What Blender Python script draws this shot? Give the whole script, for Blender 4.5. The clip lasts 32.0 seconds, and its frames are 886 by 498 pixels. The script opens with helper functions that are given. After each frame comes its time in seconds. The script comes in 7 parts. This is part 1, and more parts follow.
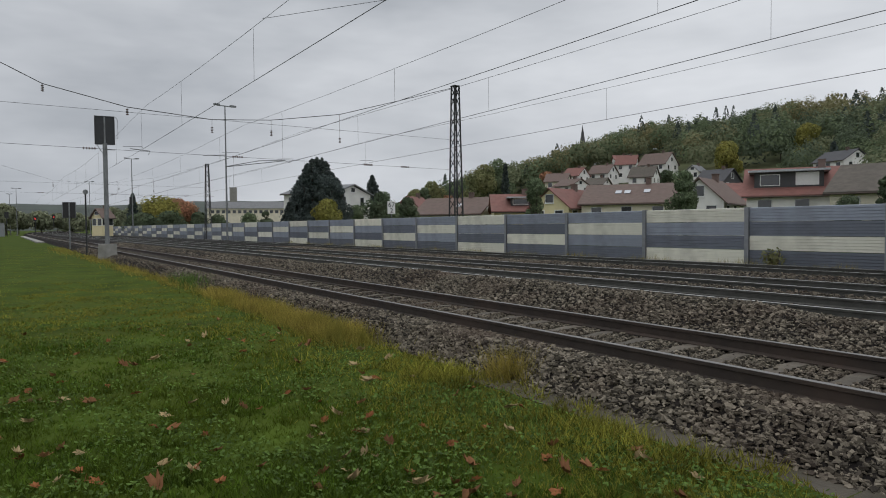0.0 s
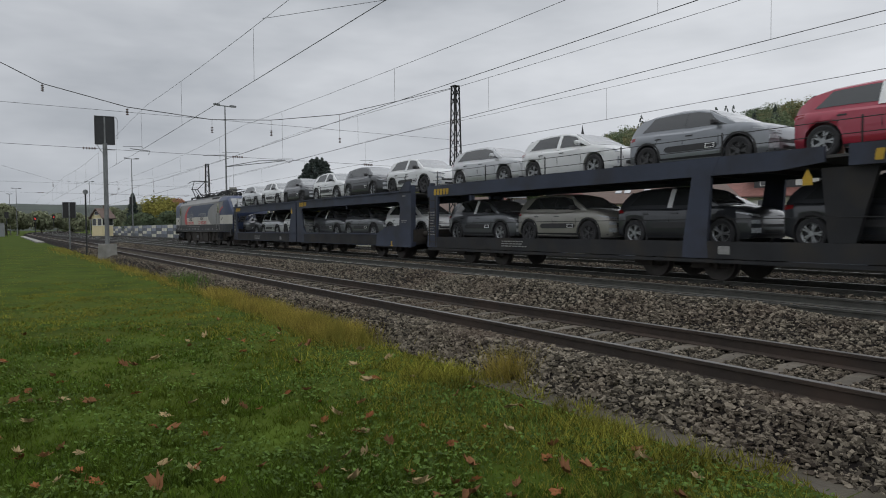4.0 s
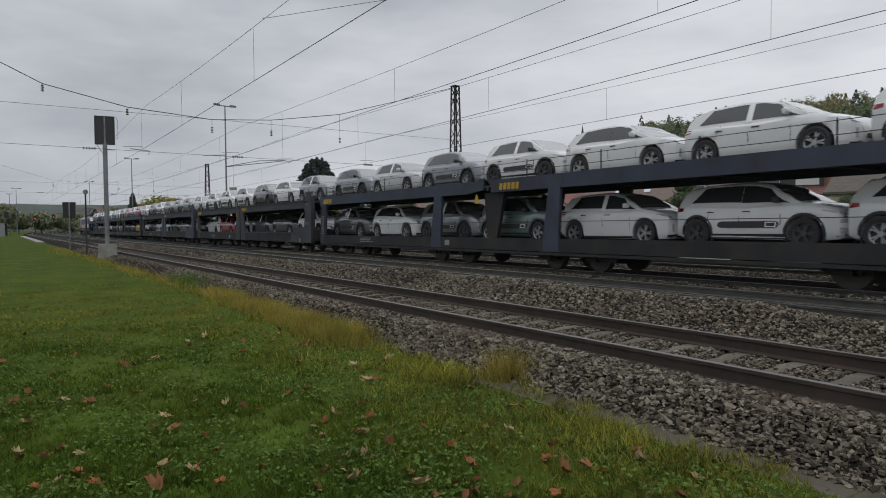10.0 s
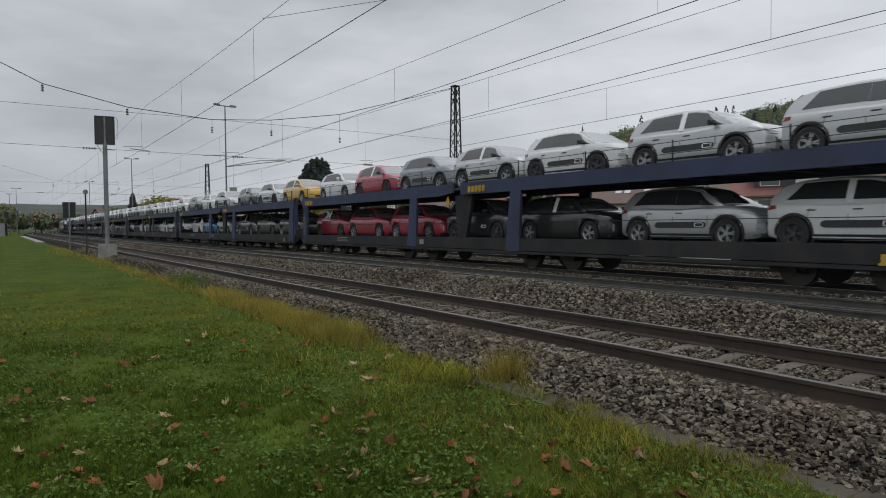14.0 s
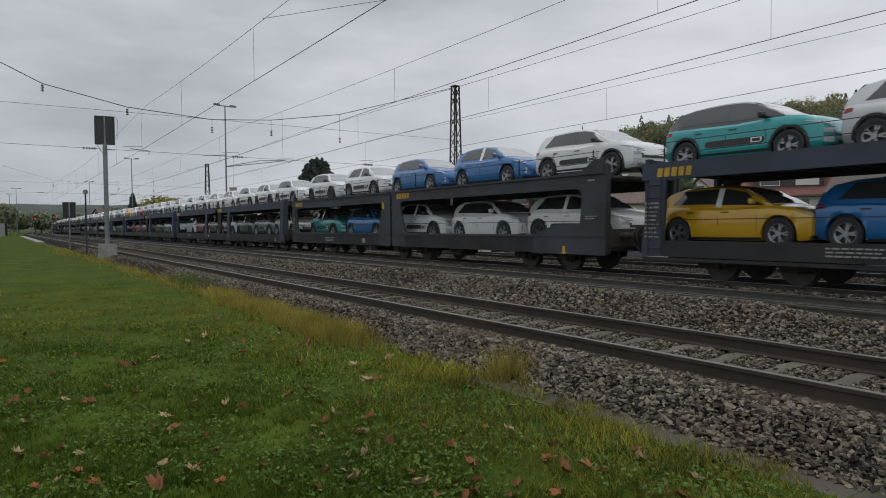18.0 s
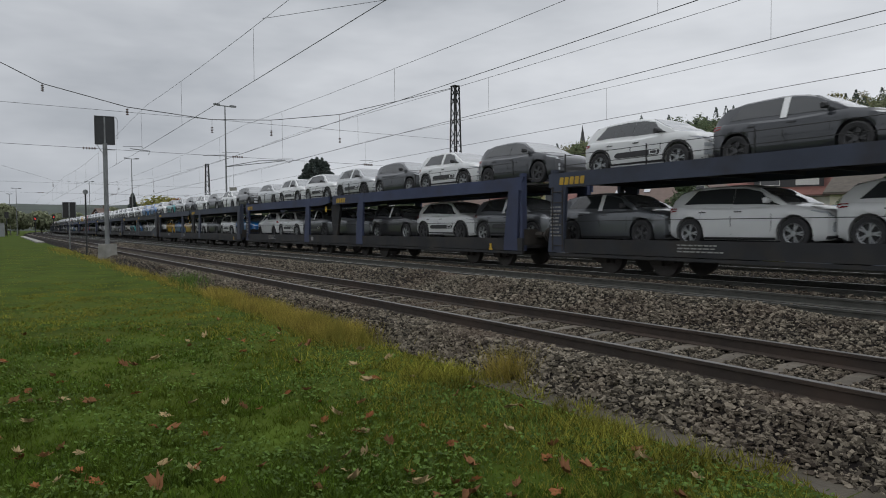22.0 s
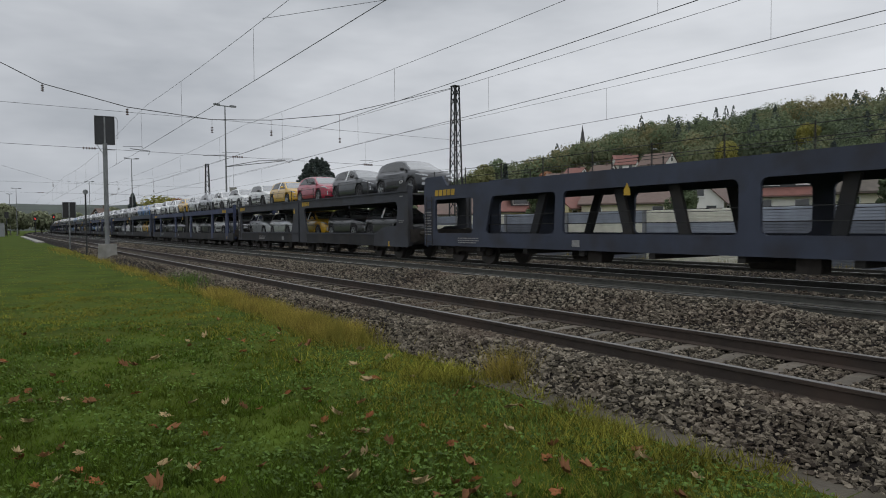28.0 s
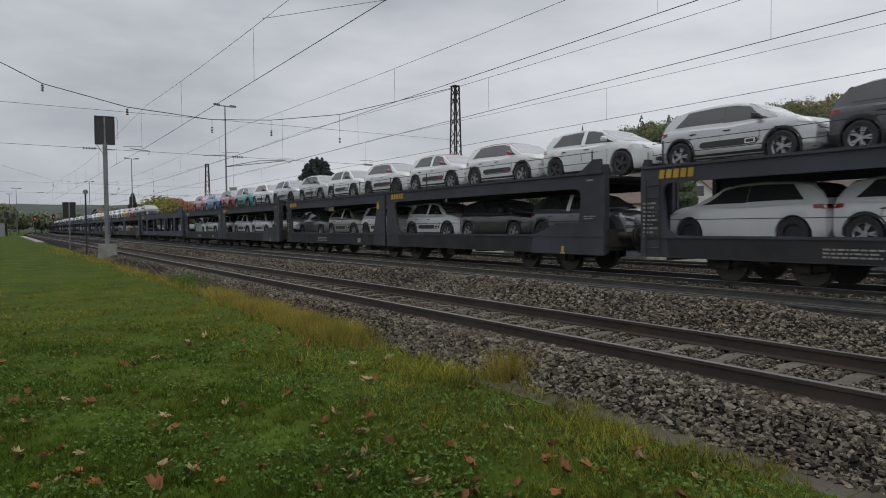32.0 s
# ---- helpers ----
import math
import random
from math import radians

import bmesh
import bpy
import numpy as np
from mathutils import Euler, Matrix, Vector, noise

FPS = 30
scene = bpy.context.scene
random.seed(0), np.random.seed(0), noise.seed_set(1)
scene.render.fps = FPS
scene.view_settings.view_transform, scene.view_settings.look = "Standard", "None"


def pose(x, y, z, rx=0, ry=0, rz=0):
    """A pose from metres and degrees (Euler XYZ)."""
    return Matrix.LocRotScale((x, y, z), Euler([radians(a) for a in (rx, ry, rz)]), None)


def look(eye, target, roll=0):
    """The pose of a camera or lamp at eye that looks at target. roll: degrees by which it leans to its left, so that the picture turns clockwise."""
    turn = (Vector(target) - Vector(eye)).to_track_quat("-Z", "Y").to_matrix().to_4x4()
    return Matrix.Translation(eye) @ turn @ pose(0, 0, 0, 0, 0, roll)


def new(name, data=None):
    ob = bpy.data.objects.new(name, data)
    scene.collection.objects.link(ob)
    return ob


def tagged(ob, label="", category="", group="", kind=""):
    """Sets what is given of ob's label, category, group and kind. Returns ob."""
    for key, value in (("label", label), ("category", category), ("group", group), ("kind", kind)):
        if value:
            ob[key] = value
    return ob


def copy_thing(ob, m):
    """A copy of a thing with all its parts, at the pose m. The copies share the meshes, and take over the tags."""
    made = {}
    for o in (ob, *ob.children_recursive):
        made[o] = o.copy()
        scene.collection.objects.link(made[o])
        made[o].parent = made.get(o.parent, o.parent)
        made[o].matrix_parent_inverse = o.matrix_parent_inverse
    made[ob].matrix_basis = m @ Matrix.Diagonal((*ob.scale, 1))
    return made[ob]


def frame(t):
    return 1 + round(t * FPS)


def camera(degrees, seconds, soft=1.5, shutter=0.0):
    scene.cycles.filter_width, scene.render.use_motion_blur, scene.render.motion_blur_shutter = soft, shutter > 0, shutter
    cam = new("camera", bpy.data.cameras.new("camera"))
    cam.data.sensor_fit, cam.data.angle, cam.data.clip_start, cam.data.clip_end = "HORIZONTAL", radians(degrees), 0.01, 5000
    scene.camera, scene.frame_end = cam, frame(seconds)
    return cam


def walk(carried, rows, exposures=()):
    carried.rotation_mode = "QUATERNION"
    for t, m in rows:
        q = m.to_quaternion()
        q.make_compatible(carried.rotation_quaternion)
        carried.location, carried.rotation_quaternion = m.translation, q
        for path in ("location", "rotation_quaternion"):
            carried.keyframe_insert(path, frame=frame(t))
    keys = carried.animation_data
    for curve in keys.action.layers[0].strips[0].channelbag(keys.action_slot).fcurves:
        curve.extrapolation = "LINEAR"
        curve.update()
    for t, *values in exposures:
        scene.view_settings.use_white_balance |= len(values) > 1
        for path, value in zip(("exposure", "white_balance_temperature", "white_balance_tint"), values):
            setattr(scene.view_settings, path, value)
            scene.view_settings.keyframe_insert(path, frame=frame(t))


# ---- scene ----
# x runs along the tracks (the train goes towards -x), y away from the camera, z = 0 at rail top
cam = camera(66.81, 32.0, soft=1.0, shutter=0.08)
EYE = Vector((0.0, 0.0, 1.3154))
YAW, PITCH, ROLL = 0.9906, -0.034, -0.0083
AIM = EYE + Vector((-math.sin(YAW) * math.cos(PITCH), math.cos(YAW) * math.cos(PITCH), math.sin(PITCH)))
VIEW = look(EYE, AIM, math.degrees(ROLL))
walk(cam, [(0.0, VIEW), (32.0, VIEW)], [(0.0, 0.0), (28.6, 0.0), (29.0, -0.16), (29.4, 0.0), (32.0, 0.0)])

SPEED = 15.2176
GROUND = -0.42
TRACK_Y = (6.378, 11.459, 14.654, 19.6)
FENCE_Y = 22.09


def bend(x):
    """Sideways shift of the line where it curves far off."""
    return (x + 180.0) ** 2 / 5800.0 if x < -180.0 else 0.0


def slope(x):
    return (x + 180.0) / 2900.0 if x < -180.0 else 0.0


# ---- light ----
world = bpy.data.worlds.new("overcast")
scene.world = world
world.use_nodes = True
wn, wl = world.node_tree.nodes, world.node_tree.links
wn.clear()
w_out, w_bg = wn.new("ShaderNodeOutputWorld"), wn.new("ShaderNodeBackground")
w_geo, w_map = wn.new("ShaderNodeTexCoord"), wn.new("ShaderNodeMapping")
w_n1, w_ramp = wn.new("ShaderNodeTexNoise"), wn.new("ShaderNodeValToRGB")
w_map.inputs["Scale"].default_value = (1.0, 1.0, 3.5)
w_n1.inputs["Scale"].default_value = 1.7
w_n1.inputs["Detail"].default_value = 5.0
w_n1.inputs["Roughness"].default_value = 0.55
w_ramp.color_ramp.elements[0].position, w_ramp.color_ramp.elements[0].color = 0.06, (0.356, 0.386, 0.43, 1)
w_ramp.color_ramp.elements[1].position, w_ramp.color_ramp.elements[1].color = 0.53, (0.772, 0.80, 0.845, 1)
wl.new(w_geo.outputs["Generated"], w_map.inputs["Vector"])
wl.new(w_map.outputs["Vector"], w_n1.inputs["Vector"])
w_dot, w_sum = wn.new("ShaderNodeVectorMath"), wn.new("ShaderNodeMath")
w_dot.operation = "DOT_PRODUCT"
w_dot.inputs[1].default_value = (0.27, 0.05, 0.05)
wl.new(w_geo.outputs["Generated"], w_dot.inputs[0])
wl.new(w_n1.outputs["Fac"], w_sum.inputs[0])
wl.new(w_dot.outputs["Value"], w_sum.inputs[1])
wl.new(w_sum.outputs["Value"], w_ramp.inputs["Fac"])
wl.new(w_ramp.outputs["Color"], w_bg.inputs["Color"])
wl.new(w_bg.outputs["Background"], w_out.inputs["Surface"])
w_sep, w_zen = wn.new("ShaderNodeSeparateXYZ"), wn.new("ShaderNodeMapRange")
w_zen.inputs["From Min"].default_value, w_zen.inputs["From Max"].default_value = 0.40, 1.0
w_zen.inputs["To Min"].default_value, w_zen.inputs["To Max"].default_value = 0.92, 1.35
wl.new(w_geo.outputs["Generated"], w_sep.inputs["Vector"])
wl.new(w_sep.outputs["Z"], w_zen.inputs["Value"])
wl.new(w_zen.outputs["Result"], w_bg.inputs["Strength"])

sun = new("sun", bpy.data.lights.new("sun", "SUN"))
sun.data.energy, sun.data.angle, sun.data.color = 0.5, radians(35), (1.0, 0.98, 0.95)
sun.matrix_world = look((0, 0, 50), (-8, 2, 0))


# ---- mesh helpers ----
def mesh_of(name, verts, faces, material=None, smooth=False):
    me = bpy.data.meshes.new(name)
    me.from_pydata([tuple(v) for v in verts], [], faces)
    if material:
        me.materials.append(material)
    if smooth:
        me.shade_smooth()
    me.update()
    return me


def part(name, me, parent=None, label="", m=None):
    ob = new(name, me)
    if parent is not None:
        ob.parent = parent
    if m is not None:
        ob.matrix_basis = m
    if label:
        ob["label"] = label
    return ob


class Build:
    """Collects boxes, prisms, tubes and lofts into one mesh."""

    def __init__(self):
        self.v, self.f = [], []

    def add(self, verts, faces):
        o = len(self.v)
        self.v += [tuple(v) for v in verts]
        self.f += [tuple(i + o for i in f) for f in faces]
        return self

    def box(self, x0, x1, y0, y1, z0, z1):
        vs = [(x, y, z) for x in (x0, x1) for y in (y0, y1) for z in (z0, z1)]
        return self.add(vs, [(0, 1, 3, 2), (4, 6, 7, 5), (0, 4, 5, 1), (2, 3, 7, 6), (0, 2, 6, 4), (1, 5, 7, 3)])

    def prism(self, poly, y0, y1, axis="y"):
        """An outline (a, b) pushed out along an axis: y takes (x, z), x takes (y, z), z takes (x, y)."""
        n = len(poly)
        put = {"y": lambda a, b, c: (a, c, b), "x": lambda a, b, c: (c, a, b), "z": lambda a, b, c: (a, b, c)}[axis]
        vs = [put(a, b, y0) for a, b in poly] + [put(a, b, y1) for a, b in poly]
        fs = [(i, (i + 1) % n, n + (i + 1) % n, n + i) for i in range(n)]
        return self.add(vs, fs + [tuple(range(n - 1, -1, -1)), tuple(range(n, 2 * n))])

    def frame2(self, outer, inner, y0, y1):
        """A plate (x, z) with a hole; outer and inner have as many corners."""
        n = len(outer)
        vs = [(a, y, b) for y in (y0, y1) for ring in (outer, inner) for a, b in ring]
        fs = []
        for i in range(n):
            j = (i + 1) % n
            fs += [(i, j, n + j, n + i), (2 * n + i, 3 * n + i, 3 * n + j, 2 * n + j), (i, 2 * n + i, 2 * n + j, j), (n + i, n + j, 3 * n + j, 3 * n + i)]
        return self.add(vs, fs)

    def tube(self, a, b, r, n=6, r2=None):
        a, b = Vector(a), Vector(b)
        q = (b - a).to_track_quat("Z", "Y")
        r2 = r if r2 is None else r2
        vs = []
        for p, rr in ((a, r), (b, r2)):
            vs += [p + q @ Vector((rr * math.cos(2 * math.pi * k / n), rr * math.sin(2 * math.pi * k / n), 0)) for k in range(n)]
        fs = [(k, (k + 1) % n, n + (k + 1) % n, n + k) for k in range(n)]
        return self.add(vs, fs + [tuple(range(n - 1, -1, -1)), tuple(range(n, 2 * n))])

    def line(self, pts, r, n=5):
        """One bent round bar through the points."""
        pts = [Vector(p) for p in pts]
        rings = []
        for k, p in enumerate(pts):
            q = (pts[min(k + 1, len(pts) - 1)] - pts[max(k - 1, 0)]).to_track_quat("Z", "Y")
            rings.append([p + q @ Vector((r * math.cos(2 * math.pi * i / n), r * math.sin(2 * math.pi * i / n), 0)) for i in range(n)])
        return self.loft(rings)

    def loft(self, rings, close=True, caps=True):
        n = len(rings[0])
        vs = [p for ring in rings for p in ring]
        fs = []
        for k in range(len(rings) - 1):
            for i in range(n if close else n - 1):
                j = (i + 1) % n
                fs.append((k * n + i, k * n + j, (k + 1) * n + j, (k + 1) * n + i))
        if caps:
            fs += [tuple(range(n - 1, -1, -1)), tuple(range((len(rings) - 1) * n, len(rings) * n))]
        return self.add(vs, fs)

    def mesh(self, name, material=None, smooth=False):
        return mesh_of(name, self.v, self.f, material, smooth)


def joined(name, verts, faces_n, material):
    """A large mesh from numpy arrays: verts (n, 3) and faces (m, 3 or 4)."""
    me = bpy.data.meshes.new(name)
    k = faces_n.shape[1]
    me.vertices.add(len(verts))
    me.vertices.foreach_set("co", np.ascontiguousarray(verts, dtype=np.float32).ravel())
    me.loops.add(faces_n.size)
    me.loops.foreach_set("vertex_index", np.ascontiguousarray(faces_n, dtype=np.int32).ravel())
    me.polygons.add(len(faces_n))
    me.polygons.foreach_set("loop_start", np.arange(0, faces_n.size, k, dtype=np.int32))
    me.materials.append(material)
    me.update(calc_edges=True)
    me.shade_flat()
    return me


# ---- materials ----
def mat(name, color, rough=0.6, metal=0.0, var=0.25, scale=6.0, bump=0.0, bump_scale=40.0, dirt=None, dirt_amount=0.4, dirt_scale=1.5,
        island=0.0, each=0.0, coat=0.0, spec=None, thin=0.0):
    m = bpy.data.materials.new(name)
    m.use_nodes = True
    n, l = m.node_tree.nodes, m.node_tree.links
    b = n["Principled BSDF"]
    b.inputs["Roughness"].default_value, b.inputs["Metallic"].default_value = rough, metal
    if coat:
        b.inputs["Coat Weight"].default_value, b.inputs["Coat Roughness"].default_value = coat, 0.05
    if spec is not None:
        b.inputs["Specular IOR Level"].default_value = spec
    tc = n.new("ShaderNodeTexCoord")
    noise_a = n.new("ShaderNodeTexNoise")
    noise_a.inputs["Scale"].default_value, noise_a.inputs["Detail"].default_value = scale, 6.0
    l.new(tc.outputs["Object"], noise_a.inputs["Vector"])
    hsv = n.new("ShaderNodeHueSaturation")
    hsv.inputs["Color"].default_value = (*color, 1)
    rng = n.new("ShaderNodeMapRange")
    rng.inputs["From Min"].default_value, rng.inputs["From Max"].default_value = 0.25, 0.75
    rng.inputs["To Min"].default_value, rng.inputs["To Max"].default_value = 1 - var, 1 + var
    l.new(noise_a.outputs["Fac"], rng.inputs["Value"])
    value = rng.outputs["Result"]
    for amount, socket in ((island, "Random Per Island"), (each, "Random")):
        if amount:
            g = n.new("ShaderNodeNewGeometry" if socket != "Random" else "ShaderNodeObjectInfo")
            r2 = n.new("ShaderNodeMapRange")
            r2.inputs["To Min"].default_value, r2.inputs["To Max"].default_value = 1 - amount, 1 + amount
            l.new(g.outputs[socket], r2.inputs["Value"])
            mul = n.new("ShaderNodeMath")
            mul.operation = "MULTIPLY"
            l.new(value, mul.inputs[0])
            l.new(r2.outputs["Result"], mul.inputs[1])
            value = mul.outputs[0]
    l.new(value, hsv.inputs["Value"])
    col = hsv.outputs["Color"]
    if dirt:
        nb = n.new("ShaderNodeTexNoise")
        nb.inputs["Scale"].default_value, nb.inputs["Detail"].default_value = dirt_scale, 8.0
        l.new(tc.outputs["Object"], nb.inputs["Vector"])
        r3 = n.new("ShaderNodeMapRange")
        r3.inputs["From Min"].default_value, r3.inputs["From Max"].default_value = 0.45, 0.7
        r3.inputs["To Max"].default_value = dirt_amount
        l.new(nb.outputs["Fac"], r3.inputs["Value"])
        mix = n.new("ShaderNodeMix")
        mix.data_type = "RGBA"
        l.new(r3.outputs["Result"], mix.inputs["Factor"])
        l.new(col, mix.inputs["A"])
        mix.inputs["B"].default_value = (*dirt, 1)
        col = mix.outputs["Result"]
    l.new(col, b.inputs["Base Color"])
    if thin:
        # light passing through leaves and blades
        tr, mx = n.new("ShaderNodeBsdfTranslucent"), n.new("ShaderNodeMixShader")
        l.new(col, tr.inputs["Color"])
        mx.inputs["Fac"].default_value = thin
        l.new(b.outputs["BSDF"], mx.inputs[1])
        l.new(tr.outputs["BSDF"], mx.inputs[2])
        l.new(mx.outputs["Shader"], n["Material Output"].inputs["Surface"])
    if bump:
        nc = n.new("ShaderNodeTexNoise")
        nc.inputs["Scale"].default_value, nc.inputs["Detail"].default_value = bump_scale, 5.0
        l.new(tc.outputs["Object"], nc.inputs["Vector"])
        bp = n.new("ShaderNodeBump")
        bp.inputs["Strength"].default_value, bp.inputs["Distance"].default_value = bump, 0.02
        l.new(nc.outputs["Fac"], bp.inputs["Height"])
        l.new(bp.outputs["Normal"], b.inputs["Normal"])
    return m


M_GRASS = mat("grass_soil", (0.046, 0.070, 0.010), 0.95, var=0.45, scale=0.9, bump=0.6, bump_scale=25, dirt=(0.072, 0.088, 0.014), dirt_amount=0.6, dirt_scale=0.5, spec=0.05)
M_BLADE = mat("grass_blade", (0.064, 0.106, 0.012), 0.8, var=0.5, scale=2.6, island=0.55, dirt=(0.105, 0.128, 0.016), dirt_amount=0.55, dirt_scale=0.6, spec=0.08, thin=0.3)
M_BLADE_FAR = mat("drier_grass_blade", (0.200, 0.195, 0.034), 0.8, var=0.6, scale=1.3, island=0.7, dirt=(0.27, 0.225, 0.045), dirt_amount=0.7, dirt_scale=0.3, spec=0.08, thin=0.3)
M_DRY = mat("dry_weed", (0.31, 0.250, 0.060), 0.85, var=0.4, scale=2.2, island=0.5, dirt=(0.17, 0.175, 0.035), dirt_amount=0.8, dirt_scale=1.6, spec=0.08, thin=0.3)
M_WEED = mat("green_weed", (0.094, 0.150, 0.034), 0.75, var=0.3, scale=3, island=0.5, spec=0.12, thin=0.3)
# near-black base stands in for the shade in gaps between loose stones
M_BALLAST_SHADE = mat("ballast_bed", (0.014, 0.012, 0.011), 0.95, var=0.45, scale=9, bump=1.0, bump_scale=22, dirt=(0.024, 0.020, 0.017), dirt_amount=0.8, dirt_scale=14, spec=0.1)
M_STONE = mat("ballast_stone", (0.130, 0.113, 0.087), 0.9, var=0.35, scale=12, island=0.85, bump=0.4, bump_scale=60, dirt=(0.100, 0.068, 0.052), dirt_amount=0.55, dirt_scale=0.6, spec=0.2)
M_RAIL = mat("rusty_rail", (0.034, 0.025, 0.019), 0.8, 0.0, var=0.3, scale=8, bump=0.3, bump_scale=80, dirt=(0.08, 0.05, 0.035), dirt_amount=0.4)
M_RAIL_USED = mat("worn_grey_rail", (0.066, 0.066, 0.058), 0.8, 0.0, var=0.3, scale=8, bump=0.3, bump_scale=80)
M_RAILTOP_USED = mat("bright_railhead", (0.60, 0.59, 0.575), 0.3, 1.0, var=0.15, scale=5)
M_RAILTOP = mat("polished_railhead", (0.20, 0.19, 0.18), 0.45, 0.7, var=0.15, scale=5)
M_SLEEPER = mat("concrete_sleeper", (0.104, 0.090, 0.070), 0.9, var=0.25, scale=7, each=0.2, bump=0.3, dirt=(0.08, 0.06, 0.05), dirt_amount=0.6, dirt_scale=3)
M_CONC = mat("concrete", (0.26, 0.255, 0.235), 0.9, var=0.2, scale=4, bump=0.2, dirt=(0.12, 0.115, 0.09), dirt_amount=0.5)
M_P_CREAM = mat("cream_panel", (0.72, 0.71, 0.60), 0.6, var=0.08, scale=1.2, each=0.08, dirt=(0.30, 0.29, 0.23), dirt_amount=0.4, dirt_scale=1.1)
M_P_GREY = mat("blue_grey_panel", (0.27, 0.30, 0.35), 0.6, var=0.08, scale=1.2, each=0.1, dirt=(0.11, 0.12, 0.13), dirt_amount=0.4, dirt_scale=1.1)
M_P_DARK = mat("dark_slate_panel", (0.135, 0.15, 0.18), 0.6, var=0.08, scale=1.2, each=0.1, dirt=(0.06, 0.062, 0.066), dirt_amount=0.4, dirt_scale=1.1)
M_PLINTH = mat("stained_white_concrete", (0.50, 0.49, 0.45), 0.9, var=0.2, scale=3, dirt=(0.10, 0.095, 0.08), dirt_amount=0.9, dirt_scale=1.6)
M_TROUGH = mat("mossy_brown_concrete", (0.095, 0.084, 0.068), 0.95, var=0.35, scale=6, bump=0.4, dirt=(0.05, 0.045, 0.03), dirt_amount=0.7, dirt_scale=3, spec=0.15)
M_POST = mat("galvanised_post", (0.24, 0.25, 0.26), 0.5, 0.4, var=0.15, scale=5)
M_STEEL = mat("dark_mast_steel", (0.035, 0.036, 0.037), 0.7, 0.3, var=0.3, scale=3)
M_GALV = mat("galvanised_steel", (0.20, 0.21, 0.215), 0.5, 0.5, var=0.2, scale=4, dirt=(0.12, 0.11, 0.10))
M_WIRE = mat("oxidised_wire", (0.035, 0.035, 0.035), 0.6, 0.4, var=0.1)
M_INSUL = mat("brown_insulator", (0.07, 0.035, 0.025), 0.3, var=0.1)
M_BLACK = mat("black_plastic", (0.012, 0.012, 0.013), 0.5, var=0.2)


# ---- ground ----
def build_ground():
    xs = [-4000, -2500, -1500, -900, -600, -400, -300, -220, -160, -120, -90, -70, -50, -40, -30, -20, -10, 0, 10, 20, 40, 80, 200, 600, 3000]
    ys = [-3000, -800, -200, -60, -20, -8, -2, 2, 3.8, 4.6, 5.0, 24, 26, 40, 80, 200, 500, 1200, 4000]
    vs = [(x, y + (bend(x) if 3 < y < 300 else 0), GROUND - (0.25 if 5 <= y <= 24 else 0)) for x in xs for y in ys]
    n = len(ys)
    fs = [(i * n + j, (i + 1) * n + j, (i + 1) * n + j + 1, i * n + j + 1) for i in range(len(xs) - 1) for j in range(n - 1)]
    tagged(new("ground", mesh_of("ground", vs, fs, M_GRASS)), "grassy ground beside the railway line", "ground", kind="structure")


build_ground()


def stations(x0, x1):
    out, x = [], x0
    while x > x1:
        out.append(x)
        x -= 8.0 if x > -180 else 14.0
    return out + [x1]


def sweep(profile, y, x0, x1, material, name, z=0.0):
    """A profile (across, up) swept along the line."""
    b = Build()
    b.loft([[(x, y + bend(x) + p, z + q) for p, q in profile] for x in stations(x0, x1)])
    return b.mesh(name, material)


RAIL = [(-0.07, -0.17), (0.07, -0.17), (0.07, -0.155), (0.012, -0.135), (0.010, -0.045), (0.036, -0.035), (0.036, -0.004), (-0.036, -0.004), (-0.036, -0.035), (-0.010, -0.045), (-0.012, -0.135), (-0.07, -0.155)]
HEAD = [(-0.034, -0.006), (0.034, -0.006), (0.034, 0.0), (-0.034, 0.0)]
SLEEPER = Build()
SLEEPER.prism([(-1.3, -0.36), (1.3, -0.36), (1.3, -0.168), (0.45, -0.168), (0.3, -0.188), (-0.3, -0.188), (-0.45, -0.168), (-1.3, -0.168)], -0.088, 0.088, "x")
ME_SLEEPER = SLEEPER.mesh("sleeper", M_SLEEPER)


def build_track(i, y):
    track = tagged(new("track_%d" % (i + 1)), "railway track of rusty rails on concrete sleepers in ballast", "railway track", "tracks", "structure")
    for s in (-0.7535, 0.7535):
        rail = part("rail", sweep(RAIL, y + s, 40, -620, M_RAIL if i == 0 else M_RAIL_USED, "rail"), track)
        part("railhead", sweep(HEAD, y + s, 40, -620, M_RAILTOP if i == 0 else M_RAILTOP_USED, "railhead"), rail, "worn bright running surface")
    rest, k = Build(), 0
    x = -3.19 + 0.66 * 8
    near = 80 if i == 0 else 5
    while x > -260:
        if k < near:
            part("sleeper", ME_SLEEPER, track, m=Matrix.Translation((x, y + bend(x), 0)))
        else:
            rest.box(x - 0.13, x + 0.13, y + bend(x) - 1.3, y + bend(x) + 1.3, -0.36, -0.19)
        x -= 0.66
        k += 1
    tagged(part("far_sleepers", rest.mesh("far_sleepers", M_SLEEPER), track), kind="stuff")


for i, y in enumerate(TRACK_Y):
    build_track(i, y)
BED = [(4.45, -0.5), (4.68, -0.42), (4.88, -0.30), (5.06, -0.185), (5.2, -0.165), (5.5, -0.165), (5.66, -0.205), (7.08, -0.205), (7.25, -0.17), (7.7, -0.16), (8.2, -0.10), (8.9, -0.02), (9.6, -0.03), (10.2, -0.13), (10.55, -0.19), (12.35, -0.20), (12.7, -0.075), (13.4, -0.07), (13.75, -0.19), (15.55, -0.20), (15.95, -0.09), (18.3, -0.11), (18.7, -0.20), (20.5, -0.21), (20.8, -0.22), (21.3, -0.27), (21.9, -0.37), (22.6, -0.55)]
